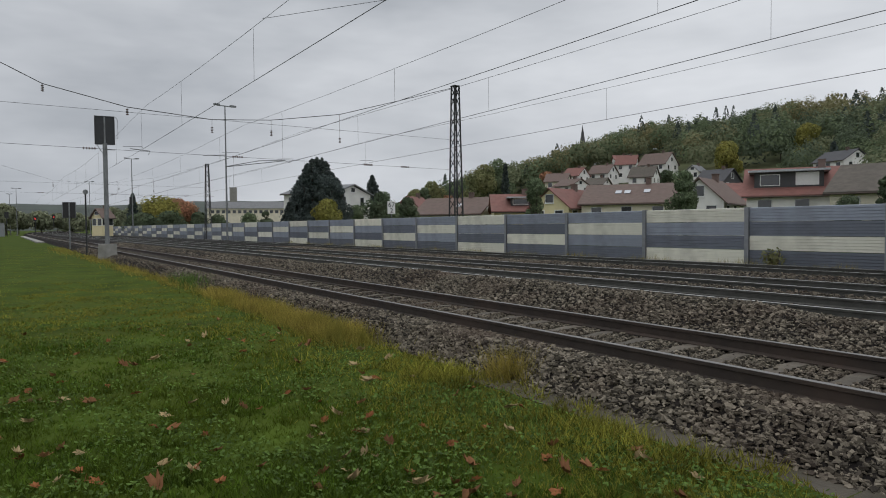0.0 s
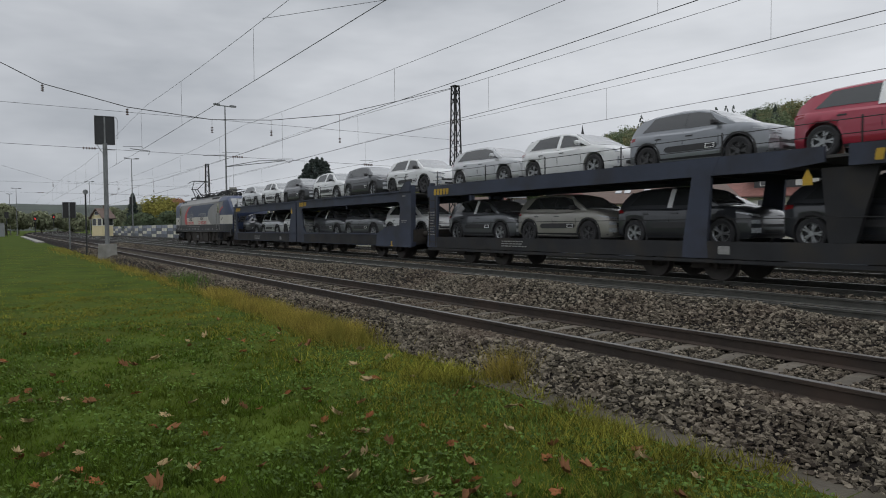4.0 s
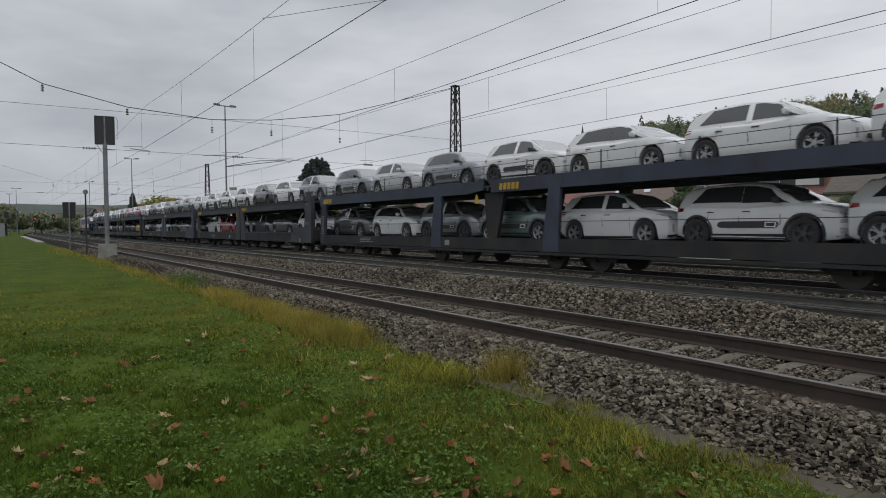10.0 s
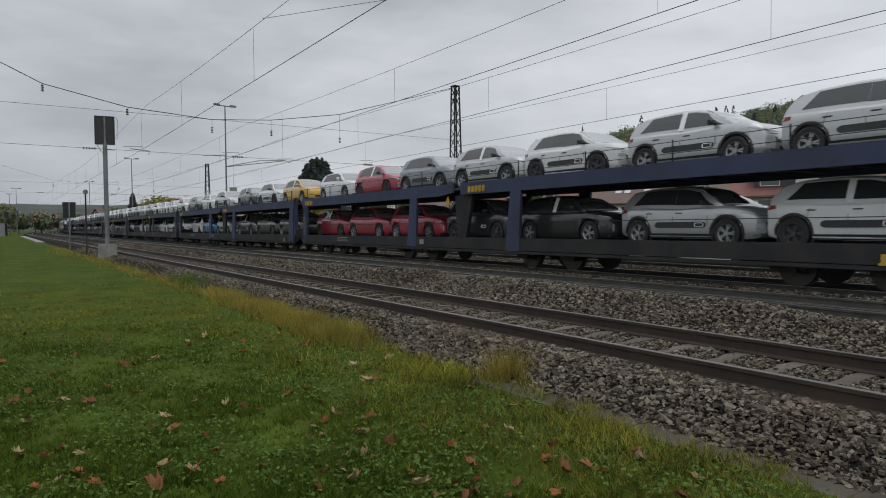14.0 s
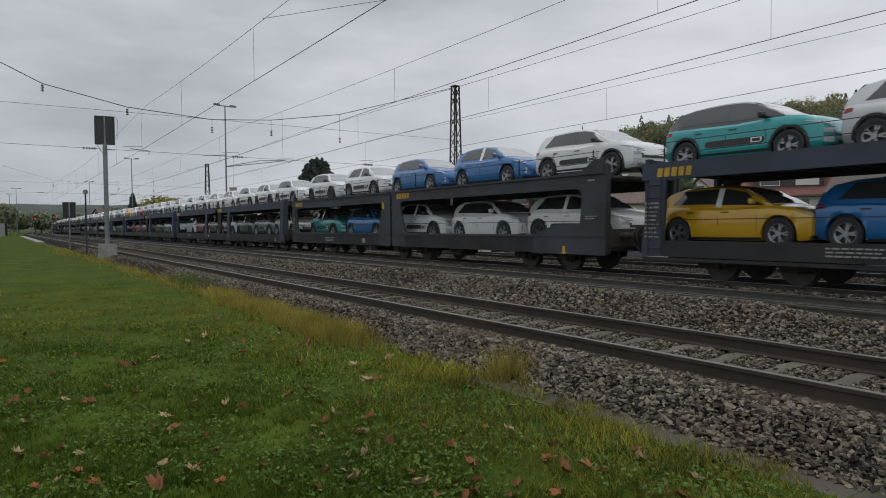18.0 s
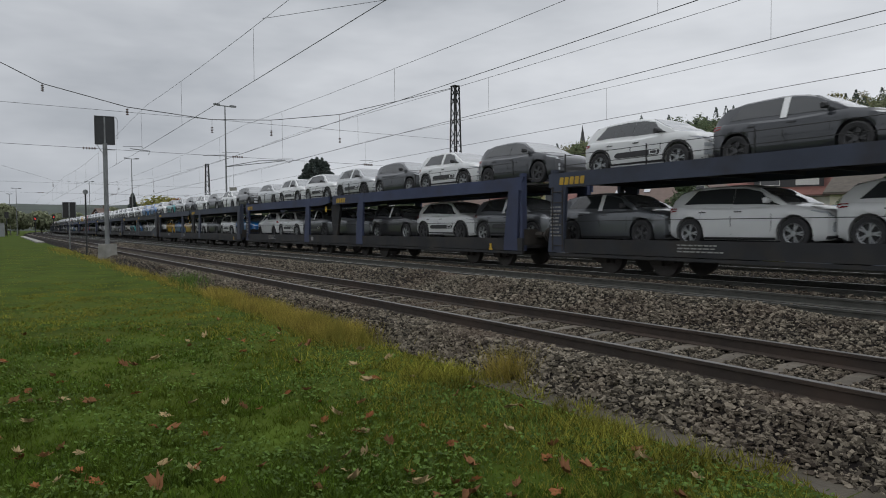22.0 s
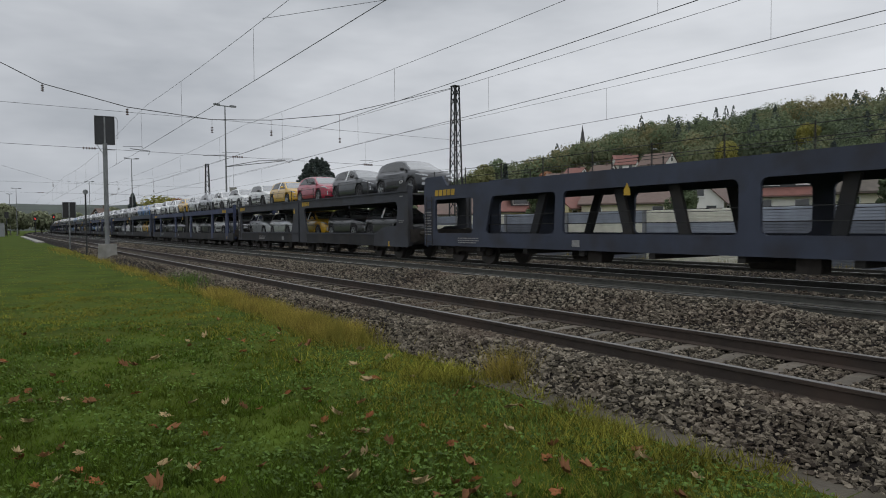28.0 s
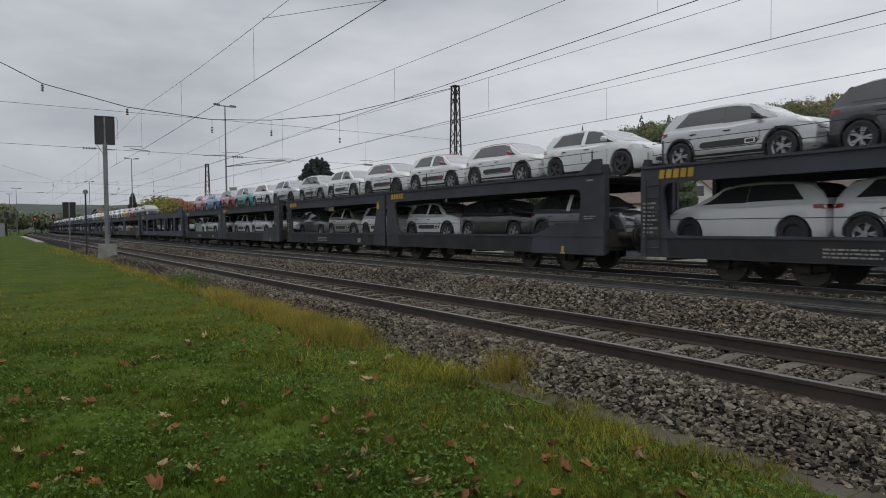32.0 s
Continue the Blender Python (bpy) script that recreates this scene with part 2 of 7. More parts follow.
tagged(new("ballast_bed", sweep(BED + [(22.6, -1.0), (4.45, -1.0)], 0.0, 40, -620, M_BALLAST_SHADE, "ballast_bed")), "crushed stone ballast bed coloured near-black for shade between its stones", "ballast", kind="structure")

# ---- noise barrier ----
def build_fence():
    fence = tagged(new("noise_barrier"), "noise barrier of cream and blue-grey ribbed panels between steel posts", "noise barrier", kind="structure")
    span, x_first = 4.5447, -13.9981
    b = Build()
    rib = []
    for k in range(5):
        rib += [(0.0, k * 0.098), (0.022, k * 0.098 + 0.007), (0.022, k * 0.098 + 0.085), (0.0, k * 0.098 + 0.092)]
    b.loft([[(x, -p, q) for p, q in rib] + [(x, 0.06, 0.49), (x, 0.06, 0.0)] for x in (-span + 0.09, -0.09)])
    meshes = [b.mesh("panel", m) for m in (M_P_CREAM, M_P_GREY, M_P_DARK)]
    pb = Build()
    pb.box(-0.08, 0.08, -0.08, -0.06, -0.3, 2.03).box(-0.015, 0.015, -0.06, 0.08, -0.3, 2.03).box(-0.08, 0.08, 0.08, 0.1, -0.3, 2.03)
    me_post = pb.mesh("post", M_POST)
    base = Build()
    base.box(-span + 0.05, -0.05, -0.05, 0.07, -0.4, 0.0)
    me_base = base.mesh("plinth", M_PLINTH)
    looks = ["gdcd", "cgdc", "gcgd"]
    for k in range(-3, 44):
        x = x_first - k * span + span
        y = FENCE_Y + bend(x)
        turn = math.degrees(math.atan(slope(x - 2)))
        m = pose(x, y, -0.13, 0, 0, turn)
        part("post", me_post, fence, m=m)
        part("plinth", me_base, fence, m=m)
        for r in range(4):
            part("panel", meshes["cgd".index(looks[k % 3][3 - r])], fence, m=pose(x, y, -0.13 + 0.02 + r * 0.5, 0, 0, turn))


build_fence()


# ---- cable trough beside the ballast ----
def build_trough():
    trough = tagged(new("cable_trough"), "concrete cable trough with flat lids along the grass edge", "cable trough", kind="structure")
    me = Build().box(-0.29, 0.29, -0.19, 0.19, -0.45, -0.385).mesh("lid", M_TROUGH)
    rnd = random.Random(11)
    for k in range(14):
        x = 1.8 - 0.6 * k
        part("lid", me, trough, m=pose(x, 4.52, rnd.uniform(-0.035, -0.02), rnd.uniform(-1.5, 1.5), 0, rnd.uniform(-0.8, 0.8)))


build_trough()


# ---- masts, wires ----
def lattice_mast(x, y, top, wide=0.34):
    mast = tagged(new("lattice_mast"), "dark steel lattice mast carrying the overhead line", "catenary mast", "lattice masts")
    mast.matrix_basis = pose(x, y, 0)
    zs = [GROUND + (top - GROUND) * k / 16 for k in range(17)]
    half = [0.5 * (0.76 + (wide - 0.76) * k / 16) for k in range(17)]
    for sx, sy in ((-1, -1), (1, -1), (1, 1), (-1, 1)):
        b = Build()
        b.tube((sx * half[0], sy * half[0], zs[0]), (sx * half[-1], sy * half[-1], zs[-1]), 0.055, 4)
        part("leg", b.mesh("leg", M_STEEL), mast)
    for face in range(4):
        r = Matrix.Rotation(radians(90 * face), 4, "Z")
        zig = [r @ Vector(((1 if k % 2 else -1) * half[k], -half[k], zs[k])) for k in range(17)]
        part("bracing", Build().line(zig, 0.032, 4).mesh("bracing", M_STEEL), mast)
    part("mast_cap", Build().box(-half[-1] - 0.05, half[-1] + 0.05, -half[-1] - 0.05, half[-1] + 0.05, zs[-1], zs[-1] + 0.06).mesh("mast_cap", M_STEEL), mast)
    part("foundation", Build().box(-0.7, 0.7, -0.7, 0.7, GROUND - 0.3, GROUND + 0.15).mesh("foundation", M_CONC), mast)
    return mast


SPAN_X = -38.5
lattice_mast(SPAN_X, 26.35, 10.92, 0.38)
lattice_mast(-89.0, 22.2, 9.5, 0.34)
lattice_mast(SPAN_X, -10.07, 12.38, 0.38)
lattice_mast(21.0, 26.35, 10.92, 0.38)


def insulator(b, a, c, n=4, r=0.07):
    a, c = Vector(a), Vector(c)
    for k in range(n):
        p = a + (c - a) * (k + 0.3) / n
        b.tube(p, p + (c - a) * 0.4 / n, r, 8)
    b.tube(a, c, 0.015, 5)


def head_span(x, points, flat, drops, thick=0.021):
    """Cross-span of cables over all tracks: the sagging carrier, two straight wires, and hangers."""
    span = tagged(new("head_span"), "cross-span cables with brown insulators over the tracks", "overhead wires", "head spans")
    part("carrier_cable", Build().line([(x, y, z) for y, z in points], thick, 6).mesh("carrier_cable", M_WIRE), span)
    for (y0, z0), (y1, z1) in flat:
        part("cross_wire", Build().tube((x, y0, z0), (x, y1, z1), 0.009, 5).mesh("cross_wire", M_WIRE), span)
    for y, z0, z1 in drops:
        b = Build()
        b.tube((x, y, z0), (x, y, z1 + 0.35), 0.010, 5)
        insulator(b, (x, y, z1 + 0.35), (x, y, z1))
        part("hanger_insulator", b.mesh("hanger_insulator", M_INSUL), span)
    for y in (3.8, 11.3, 19.6, 22.3):
        b = Build()
        (ya, za), (yb, zb) = flat[-1]
        z = za + (zb - za) * (y - ya) / (yb - ya)
        insulator(b, (x, y - 0.32, z), (x, y + 0.32, z), 5, 0.06)
        part("strain_insulator", b.mesh("strain_insulator", M_INSUL), span)
    return span


SPAN_PTS = ((-10.07, 12.27), (-4.48, 11.26), (0.11, 9.3), (1.82, 8.47), (5.61, 7.66), (9.92, 7.35), (13.3, 7.59), (17.65, 8.28), (21.62, 9.45), (26.3, 10.86))
SPAN_A = head_span(SPAN_X, SPAN_PTS, (((-10.07, 7.51), (26.3, 7.25)), ((-10.07, 5.57), (26.3, 5.19))), ((1.82, 8.47, 8.07), (5.61, 7.66, 7.23), (9.92, 7.35, 6.61), (13.3, 7.59, 6.65), (17.65, 8.28, 6.5)))
for pts in ([(10.63, 5.38), (10.69, 4.77), (14.1, 5.26), (14.4, 5.15)], [(10.69, 4.79), (12.54, 5.19), (14.1, 5.28)], [(5.71, 5.51), (6.66, 5.43), (6.6, 5.24)], [(9.4, 5.35), (10.63, 5.42), (10.69, 5.22)]):
    part("registration_arm", Build().line([(SPAN_X, y, z) for y, z in pts], 0.025, 6).mesh("registration_arm", M_GALV), SPAN_A)
head_span(-89.2, ((-9.0, 11.1), (0.1, 8.45), (5.01, 6.98), (8.86, 6.71), (11.88, 6.92), (15.77, 7.54), (23.0, 9.7)), (((-9.0, 6.8), (23.0, 6.5)), ((-9.0, 5.6), (23.0, 5.4))), ((5.01, 6.98, 6.2), (11.88, 6.92, 5.95), (15.77, 7.54, 5.75)), 0.008)


def catenary(y, contact, fall, mid, amp, first, step):
    """One track's line; its contact wire falls a little towards the cross-span."""
    line = tagged(new("overhead_line"), "overhead contact wire hung by droppers from its carrier wire", "overhead wire", "overhead lines")

    def sag(x):
        k = ((x - SPAN_X) % 55.4) / 55.4
        return mid + amp * (2 * k - 1) ** 2

    def wire(x):
        return contact + fall * max(x, SPAN_X)

    xs = [40 - 5.54 * k for k in range(66)]
    part("contact_wire", Build().line([(x, y + bend(x), wire(x)) for x in xs], 0.009, 5).mesh("contact_wire", M_WIRE), line)
    part("carrier_wire", Build().line([(x, y + bend(x), sag(x)) for x in xs], 0.007, 5).mesh("carrier_wire", M_WIRE), line)
    for k in range(-2, 12):
        x = first - step * k
        part("dropper", Build().tube((x, y, wire(x)), (x, y, sag(x)), 0.005, 4).mesh("dropper", M_WIRE), line)
    for x in (SPAN_X, -89.2):
        b = Build()
        b.line([(x, y - 1.0, wire(x) + 0.05), (x, y - 0.1, wire(x) + 0.10), (x, y - 0.05, wire(x))], 0.012, 5)
        part("steady_arm", b.mesh("steady_arm", M_GALV), line)


catenary(6.378, 5.82, 0.007, 7.20, 0.5, -10.3, 9.6)
catenary(11.459, 5.73, 0.0058, 6.72, 0.35, -9.3, 11.15)
catenary(14.654, 5.53, 0.006, 6.57, 0.3, -8.75, 10.55)
catenary(20.0, 5.46, 0.0, 6.66, 0.25, -8.2, 10.5)
tagged(new("link_wire", Build().line([(-19.03, 6.38, 7.29), (-16.5, 9.0, 7.56), (-12.0, 11.46, 7.2)], 0.007, 5).mesh("link_wire", M_WIRE)), "dark wire linking two overhead lines", "overhead wire")


def lamp_post(x, y, top, head=0.95):
    lamp = tagged(new("yard_lamp"), "tall slim grey lighting mast with a crossbar of lamps", "lamp post", "yard lamps")
    lamp.matrix_basis = pose(x, y, 0, 0, 0, 12)
    part("pole", Build().tube((0, 0, GROUND), (0, 0, top), 0.12, 10, 0.06).mesh("pole", M_GALV), lamp)
    part("base", Build().box(-0.3, 0.3, -0.3, 0.3, GROUND - 0.2, GROUND + 0.2).mesh("base", M_CONC), lamp)
    part("crossbar", Build().box(-0.05, 0.05, -head, head, top - 0.06, top + 0.04).mesh("crossbar", M_GALV), lamp)
    for s in (-1, 1):
        part("lamp_head", Build().box(-0.16, 0.16, s * head - 0.32, s * head + 0.32, top - 0.02, top + 0.16).mesh("lamp_head", M_GALV), lamp)


lamp_post(-75.18, 20.79, 14.7)
lamp_post(-136.5, 20.4, 14.3)
lamp_post(-214.0, 20.9, 14.7)
lamp_post(-230.0, 3.6, 13.2)
lamp_post(-262.0, 2.2, 13.0, 0.6)


# ---- signals ----
M_DARKBOARD = mat("dark_grey_board", (0.030, 0.032, 0.036), 0.6, var=0.15)


def main_signal():
    s = tagged(new("main_signal"), "railway signal seen from behind, dark board on a grey post", "railway signal")
    s.matrix_basis = pose(-41.9, 4.92, 0, 0, 0, -6)
    part("post", Build().tube((0, 0, -0.3), (0, 0, 6.1), 0.12, 12).mesh("post", M_GALV), s)
    part("base_block", Build().prism([(-0.5, -0.5), (0.5, -0.5), (0.46, 0.47), (-0.46, 0.47)], -0.45, 0.45, "x").mesh("base_block", M_CONC), s, "grey concrete foundation block")
    head = part("signal_head", Build().box(-0.1, 0.04, -0.46, 0.46, 6.08, 7.56).mesh("signal_head", M_DARKBOARD), s, "dark signal housing")
    part("stiffener", Build().box(0.04, 0.09, -0.04, 0.04, 6.08, 7.56).mesh("stiffener", M_GALV), head)
    part("rim", Build().frame2([(-0.51, 6.03), (0.51, 6.03), (0.51, 7.61), (-0.51, 7.61)], [(-0.46, 6.08), (0.46, 6.08), (0.46, 7.56), (-0.46, 7.56)], -0.06, 0.12).mesh("rim", M_STEEL), head, m=Matrix.Rotation(radians(90), 4, "Z"))
    cage = Build()
    cage.line([(0.1, 0.5, 6.35), (0.1, 0.66, 6.4), (0.1, 0.66, 7.4), (0.1, 0.58, 7.55), (0.1, 0.45, 7.6)], 0.014, 5)
    part("ladder_cage", cage.mesh("ladder_cage", M_GALV), s)
    part("bracket", Build().line([(0, -0.42, 6.05), (0, -0.1, 5.5)], 0.02, 5).line([(0, 0.5, 5.75), (0, 0.1, 5.75)], 0.02, 5).mesh("bracket", M_GALV), s)


main_signal()


def back_board(x, y, z0, z1, w, label):
    s = tagged(new("signal_board"), label, "railway sign")
    s.matrix_basis = pose(x, y, 0, 0, 0, -4)
    part("post", Build().tube((0, 0, GROUND - 0.1), (0, 0, z1), 0.06, 8).mesh("post", M_GALV), s)
    part("board", Build().box(-0.08, -0.02, -w / 2, w / 2, z0, z1).mesh("board", M_BLACK), s)
    part("frame", Build().box(-0.1, 0.0, -w / 2 - 0.04, -w / 2, z0, z1).box(-0.1, 0.0, w / 2, w / 2 + 0.04, z0, z1).box(0.0, 0.03, -0.05, 0.05, z0, z1).mesh("frame", M_POST), s)


back_board(-64.6, 4.75, 2.28, 3.6, 0.95, "dark distant-signal board seen from behind on a thin post")


def ball_post():
    s = tagged(new("marker_post"), "slim dark post with a round disc on top", "post")
    s.matrix_basis = pose(-49.8, 4.62, 0)
    part("post", Build().tube((0, 0, GROUND), (0, 0, 3.6), 0.05, 8).mesh("post", M_STEEL), s)
    part("disc", Build().tube((-0.08, 0, 3.75), (0.08, 0, 3.75), 0.16, 16).mesh("disc", M_GALV), s)


ball_post()


def km_board():
    s = tagged(new("kilometre_board"), "white kilometre board with black figures behind the barrier", "railway sign")
    s.matrix_basis = pose(-41.68, 22.99, 0, 0, 0, 61)
    part("post", Build().tube((0, 0.05, GROUND), (0, 0.05, 3.0), 0.04, 8).mesh("post", M_GALV), s)
    part("board", Build().box(-0.27, 0.27, 0.0, 0.03, 2.22, 3.1).mesh("board", M_LABEL), s, "white enamel board")
    face = Matrix.Rotation(radians(90), 4, "X")
    for text, x, z in (("67", -0.23, 2.69), ("2", -0.11, 2.28)):
        cu = bpy.data.curves.new("figures", "FONT")
        cu.body, cu.size, cu.extrude = text, 0.48, 0.001
        tmp = bpy.data.objects.new("figures", cu)
        me = bpy.data.meshes.new_from_object(tmp)
        bpy.data.objects.remove(tmp)
        me.materials.clear()
        me.materials.append(M_BLACK)
        part("figures", me, s, "black figures", Matrix.Translation((x, -0.004, z)) @ face)


M_LABEL = mat("white_enamel", (0.72, 0.72, 0.70), 0.4, var=0.05)
M_REDLAMP = mat("red_signal_lamp", (0.6, 0.02, 0.02), 0.3)
M_REDLAMP.node_tree.nodes["Principled BSDF"].inputs["Emission Color"].default_value = (1.0, 0.05, 0.03, 1)
M_REDLAMP.node_tree.nodes["Principled BSDF"].inputs["Emission Strength"].default_value = 1.3
km_board()


def far_signal(x, y, z, lit=True):
    s = tagged(new("light_signal"), "distant light signal on a post%s" % (" showing red" if lit else ""), "railway signal", "distant signals")
    s.matrix_basis = pose(x, y, 0)
    part("post", Build().tube((0, 0, GROUND - 0.3), (0, 0, z), 0.1, 8).mesh("post", M_STEEL), s)
    part("board", Build().box(-0.05, 0.12, -0.45, 0.45, z - 0.7, z + 0.9).mesh("board", M_BLACK), s)
    if lit:
        part("lamp", Build().tube((0.1, 0, z), (0.17, 0, z), 0.16, 12).mesh("lamp", M_REDLAMP), s, "glowing red lamp")


far_signal(-249.8, 8.8, 4.65)
far_signal(-249.6, 13.9, 5.2)
far_signal(-165.0, 24.5, 7.5, False)
far_signal(-205.0, 1.0, 5.0, False)


# ---- plants ----
def leaf_mat(name, color, other, scale=0.35):
    return mat(name, color, 0.85, spec=0.15, thin=0.42, var=0.35, scale=scale, island=0.5, dirt=other, dirt_amount=0.75, dirt_scale=scale * 0.7)


M_BARK = mat("bark", (0.06, 0.048, 0.036), 0.9, var=0.3, scale=9, bump=0.5)
M_LEAF = {
    "G": leaf_mat("green_leaves", (0.150, 0.195, 0.112), (0.18, 0.20, 0.11)), "D": leaf_mat("dark_leaves", (0.108, 0.140, 0.085), (0.13, 0.145, 0.08)),
    "O": leaf_mat("olive_leaves", (0.185, 0.20, 0.095), (0.24, 0.22, 0.10)), "Y": leaf_mat("yellow_leaves", (0.29, 0.27, 0.075), (0.20, 0.215, 0.075)),
    # distant trees: the haze is put into a paler leaf colour
    "P": leaf_mat("hazy_pale_green_leaves", (0.215, 0.235, 0.150), (0.25, 0.25, 0.15)),
    "R": leaf_mat("orange_leaves", (0.36, 0.185, 0.115), (0.28, 0.20, 0.10)), "C": leaf_mat("conifer_needles", (0.088, 0.110, 0.104), (0.10, 0.118, 0.098)),
}


def cards(centres, size, rng, normals=None):
    """Small four-sided leaf clumps at the centres, each with its own tilt, lying along the crown's surface where normals are given."""
    n = len(centres)
    a = rng.normal(size=(n, 3))
    if normals is not None:
        up = normals + rng.normal(0, 0.32, (n, 3))
        up /= np.linalg.norm(up, axis=1)[:, None]
        a -= up * np.sum(a * up, axis=1)[:, None]
    a /= np.linalg.norm(a, axis=1)[:, None]
    b = np.cross(a, up if normals is not None else rng.normal(size=(n, 3)))
    b /= np.linalg.norm(b, axis=1)[:, None] + 1e-9
    s = (size * rng.uniform(0.6, 1.4, n))[:, None]
    v = np.stack([centres - a * s, centres + b * s * 0.6, centres + a * s, centres - b * s * 0.6], 1)
    return v.reshape(-1, 3), np.arange(4 * n).reshape(-1, 4)


def crown_points(rng, n, h0, h1, r, blobs=9):
    """Points in an uneven crown between two heights, and which way they face."""
    out, face = [], []
    c = rng.uniform(-1, 1, (blobs, 3))
    c[:, :2] *= 0.55 * r
    c[:, 2] = (c[:, 2] * 0.5 + 0.5) ** 0.8
    c[:, :2] *= (1.15 - c[:, 2:3] * 0.8)
    rad = r * rng.uniform(0.34, 0.6, blobs) * (14 / blobs) ** 0.45
    z = h0 + rad * 0.7 + c[:, 2] * np.maximum(0.1, (h1 - h0 - 1.5 * rad))
    for k in range(blobs):
        m = n // blobs
        d = rng.normal(size=(m, 3))
        d /= np.linalg.norm(d, axis=1)[:, None]
        face.append(d.copy())
        d *= (rad[k] * rng.uniform(0.55, 1.06, m) ** 0.6)[:, None]
        d[:, 2] *= 0.85
        out.append(d + [c[k, 0], c[k, 1], z[k]])
    return np.concatenate(out), np.concatenate(face)


def ground_at(az, d):
    return GROUND + hill_height(az, d)


HILL = ((-40, 0), (24.0, 0.0), (26.4, 2.0), (32.1, 8), (35.5, 16), (38.8, 21.5), (41.2, 25.5), (43.6, 31), (46.8, 37.5), (49.5, 43), (54.7, 46), (59.9, 50), (64.3, 52.5), (66.7, 51), (70.9, 50), (90, 50), (110, 25), (130, 0), (400, 0))


def hill_height(az, d):
    top = curve0(HILL, az)
    k = max(0.0, min(1.0, (d - 105.0) / 315.0))
    return top * k * k * (3 - 2 * k)


def curve0(points, x):
    for (x0, y0), (x1, y1) in zip(points, points[1:]):
        if x <= x1:
            return y0 + (y1 - y0) * max(0.0, (x - x0) / (x1 - x0))
    return points[-1][1]


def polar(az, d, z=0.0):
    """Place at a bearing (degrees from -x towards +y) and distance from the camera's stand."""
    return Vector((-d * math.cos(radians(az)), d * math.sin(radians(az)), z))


M_HILL = mat("wooded_slope", (0.085, 0.095, 0.050), 0.95, var=0.4, scale=0.08, bump=0.5, bump_scale=0.6, dirt=(0.13, 0.12, 0.06), dirt_amount=0.6, dirt_scale=0.05, spec=0.05)


def build_hill():
    azs = [10 + 2.5 * k for k in range(50)]
    ds = [60, 105, 140, 175, 210, 245, 280, 315, 350, 385, 420, 520, 700, 1000]
    vs = []
    for a in azs:
        for d in ds:
            p = polar(a, d)
            fall = max(0.0, 1 - max(0.0, d - 520) / 600)
            bump = 2.5 * noise.noise(p * 0.012) if d > 140 else 0
            edge = min(1.0, (a - 10) / 14)
            vs.append((p.x, p.y, GROUND - 0.06 + (hill_height(a, d) + bump * edge) * fall - (1.5 if d == 60 or a == azs[-1] else 0)))
    n = len(ds)
    fs = [(i * n + j, i * n + j + 1, (i + 1) * n + j + 1, (i + 1) * n + j) for i in range(len(azs) - 1) for j in range(n - 1)]
    tagged(new("hillside", mesh_of("hillside", vs, fs, M_HILL, True)), "grassy hillside rising behind the village", "hill", kind="structure")


build_hill()
TREE_LABEL = {"C": "dense dark conifer clump", "G": "green broadleaf tree", "D": "dark green bushy tree", "O": "olive-green autumn broadleaf tree", "P": "pale grey-green haze-coloured broadleaf tree", "Y": "yellow autumn broadleaf tree", "R": "orange-red autumn broadleaf tree"}


def broad_tree(kind, az, d, top, wide, seed):
    rng = np.random.default_rng(seed)
    base = ground_at(az, d)
    h = max(2.0, top - base)
    r = wide * 0.62
    tree = tagged(new("tree"), TREE_LABEL[kind] + " with an uneven crown behind the railway", "tree", "trees")
    tree.matrix_basis = Matrix.Translation(polar(az, d, base - 0.1))
    b = Build().tube((0, 0, 0), (0.05 * r, 0, h * 0.55), 0.035 * h * 0.6, 8, 0.018 * h * 0.6)
    for k in range(6):
        a = 2.4 * k
        b.tube((0.03 * r, 0, h * (0.22 + 0.05 * k)), (0.6 * r * math.cos(a), 0.6 * r * math.sin(a), h * (0.5 + 0.06 * k)), 0.012 * h * 0.6, 5, 0.004 * h)
    part("trunk", b.mesh("trunk", M_BARK), tree)
    size = max(0.09, 0.0017 * d)
    n = int(min(13000, 2.2 * (r * r * 4 + r * h * 3) / (size * size)))
    points, face = crown_points(rng, n, h * (0.02 if kind in "CD" else 0.12), h, r, 14 if d > 70 else 30)
    v, f = cards(points, size, rng, face)
    part("crown", joined("crown", v, f, M_LEAF[kind]), tree)


def conifer(az, d, top, wide, seed):
    rng = np.random.default_rng(seed)
    base = ground_at(az, d)
    h = max(2.5, top - base)
    r = wide * 0.62
    tree = tagged(new("conifer"), "dark green conifer with drooping boughs behind the noise barrier", "conifer", "conifers")
    tree.matrix_basis = Matrix.Translation(polar(az, d, base - 0.1))
    part("trunk", Build().tube((0, 0, 0), (0, 0, h * 0.97), 0.022 * h, 8, 0.004 * h).mesh("trunk", M_BARK), tree)
    pts = []
    boughs, per = 120, 34
    for k in range(boughs):
        f = (k + rng.uniform(0, 1)) / boughs
        rr = r * (1 - f) ** 0.8 * rng.uniform(0.6, 1.22) + 0.1
        a = k * 2.4 + rng.normal(0, 0.2)
        q = rng.uniform(0.05, 1, per) ** 0.6
        w = 0.22 * rr * (1.1 - q)
        z = h * (0.03 + 0.95 * f) + q * rr * rng.uniform(-0.35, 0.1) + rng.normal(0, 0.05 * rr + 0.03, per)
        sx = rng.normal(0, 1, per) * w
        pts.append(np.stack([rr * q * np.cos(a) - sx * np.sin(a), rr * q * np.sin(a) + sx * np.cos(a), z], 1))
    v, f = cards(np.concatenate(pts), max(0.09, 0.0021 * d), rng)
    part("crown", joined("crown", v, f, M_LEAF["C"]), tree)


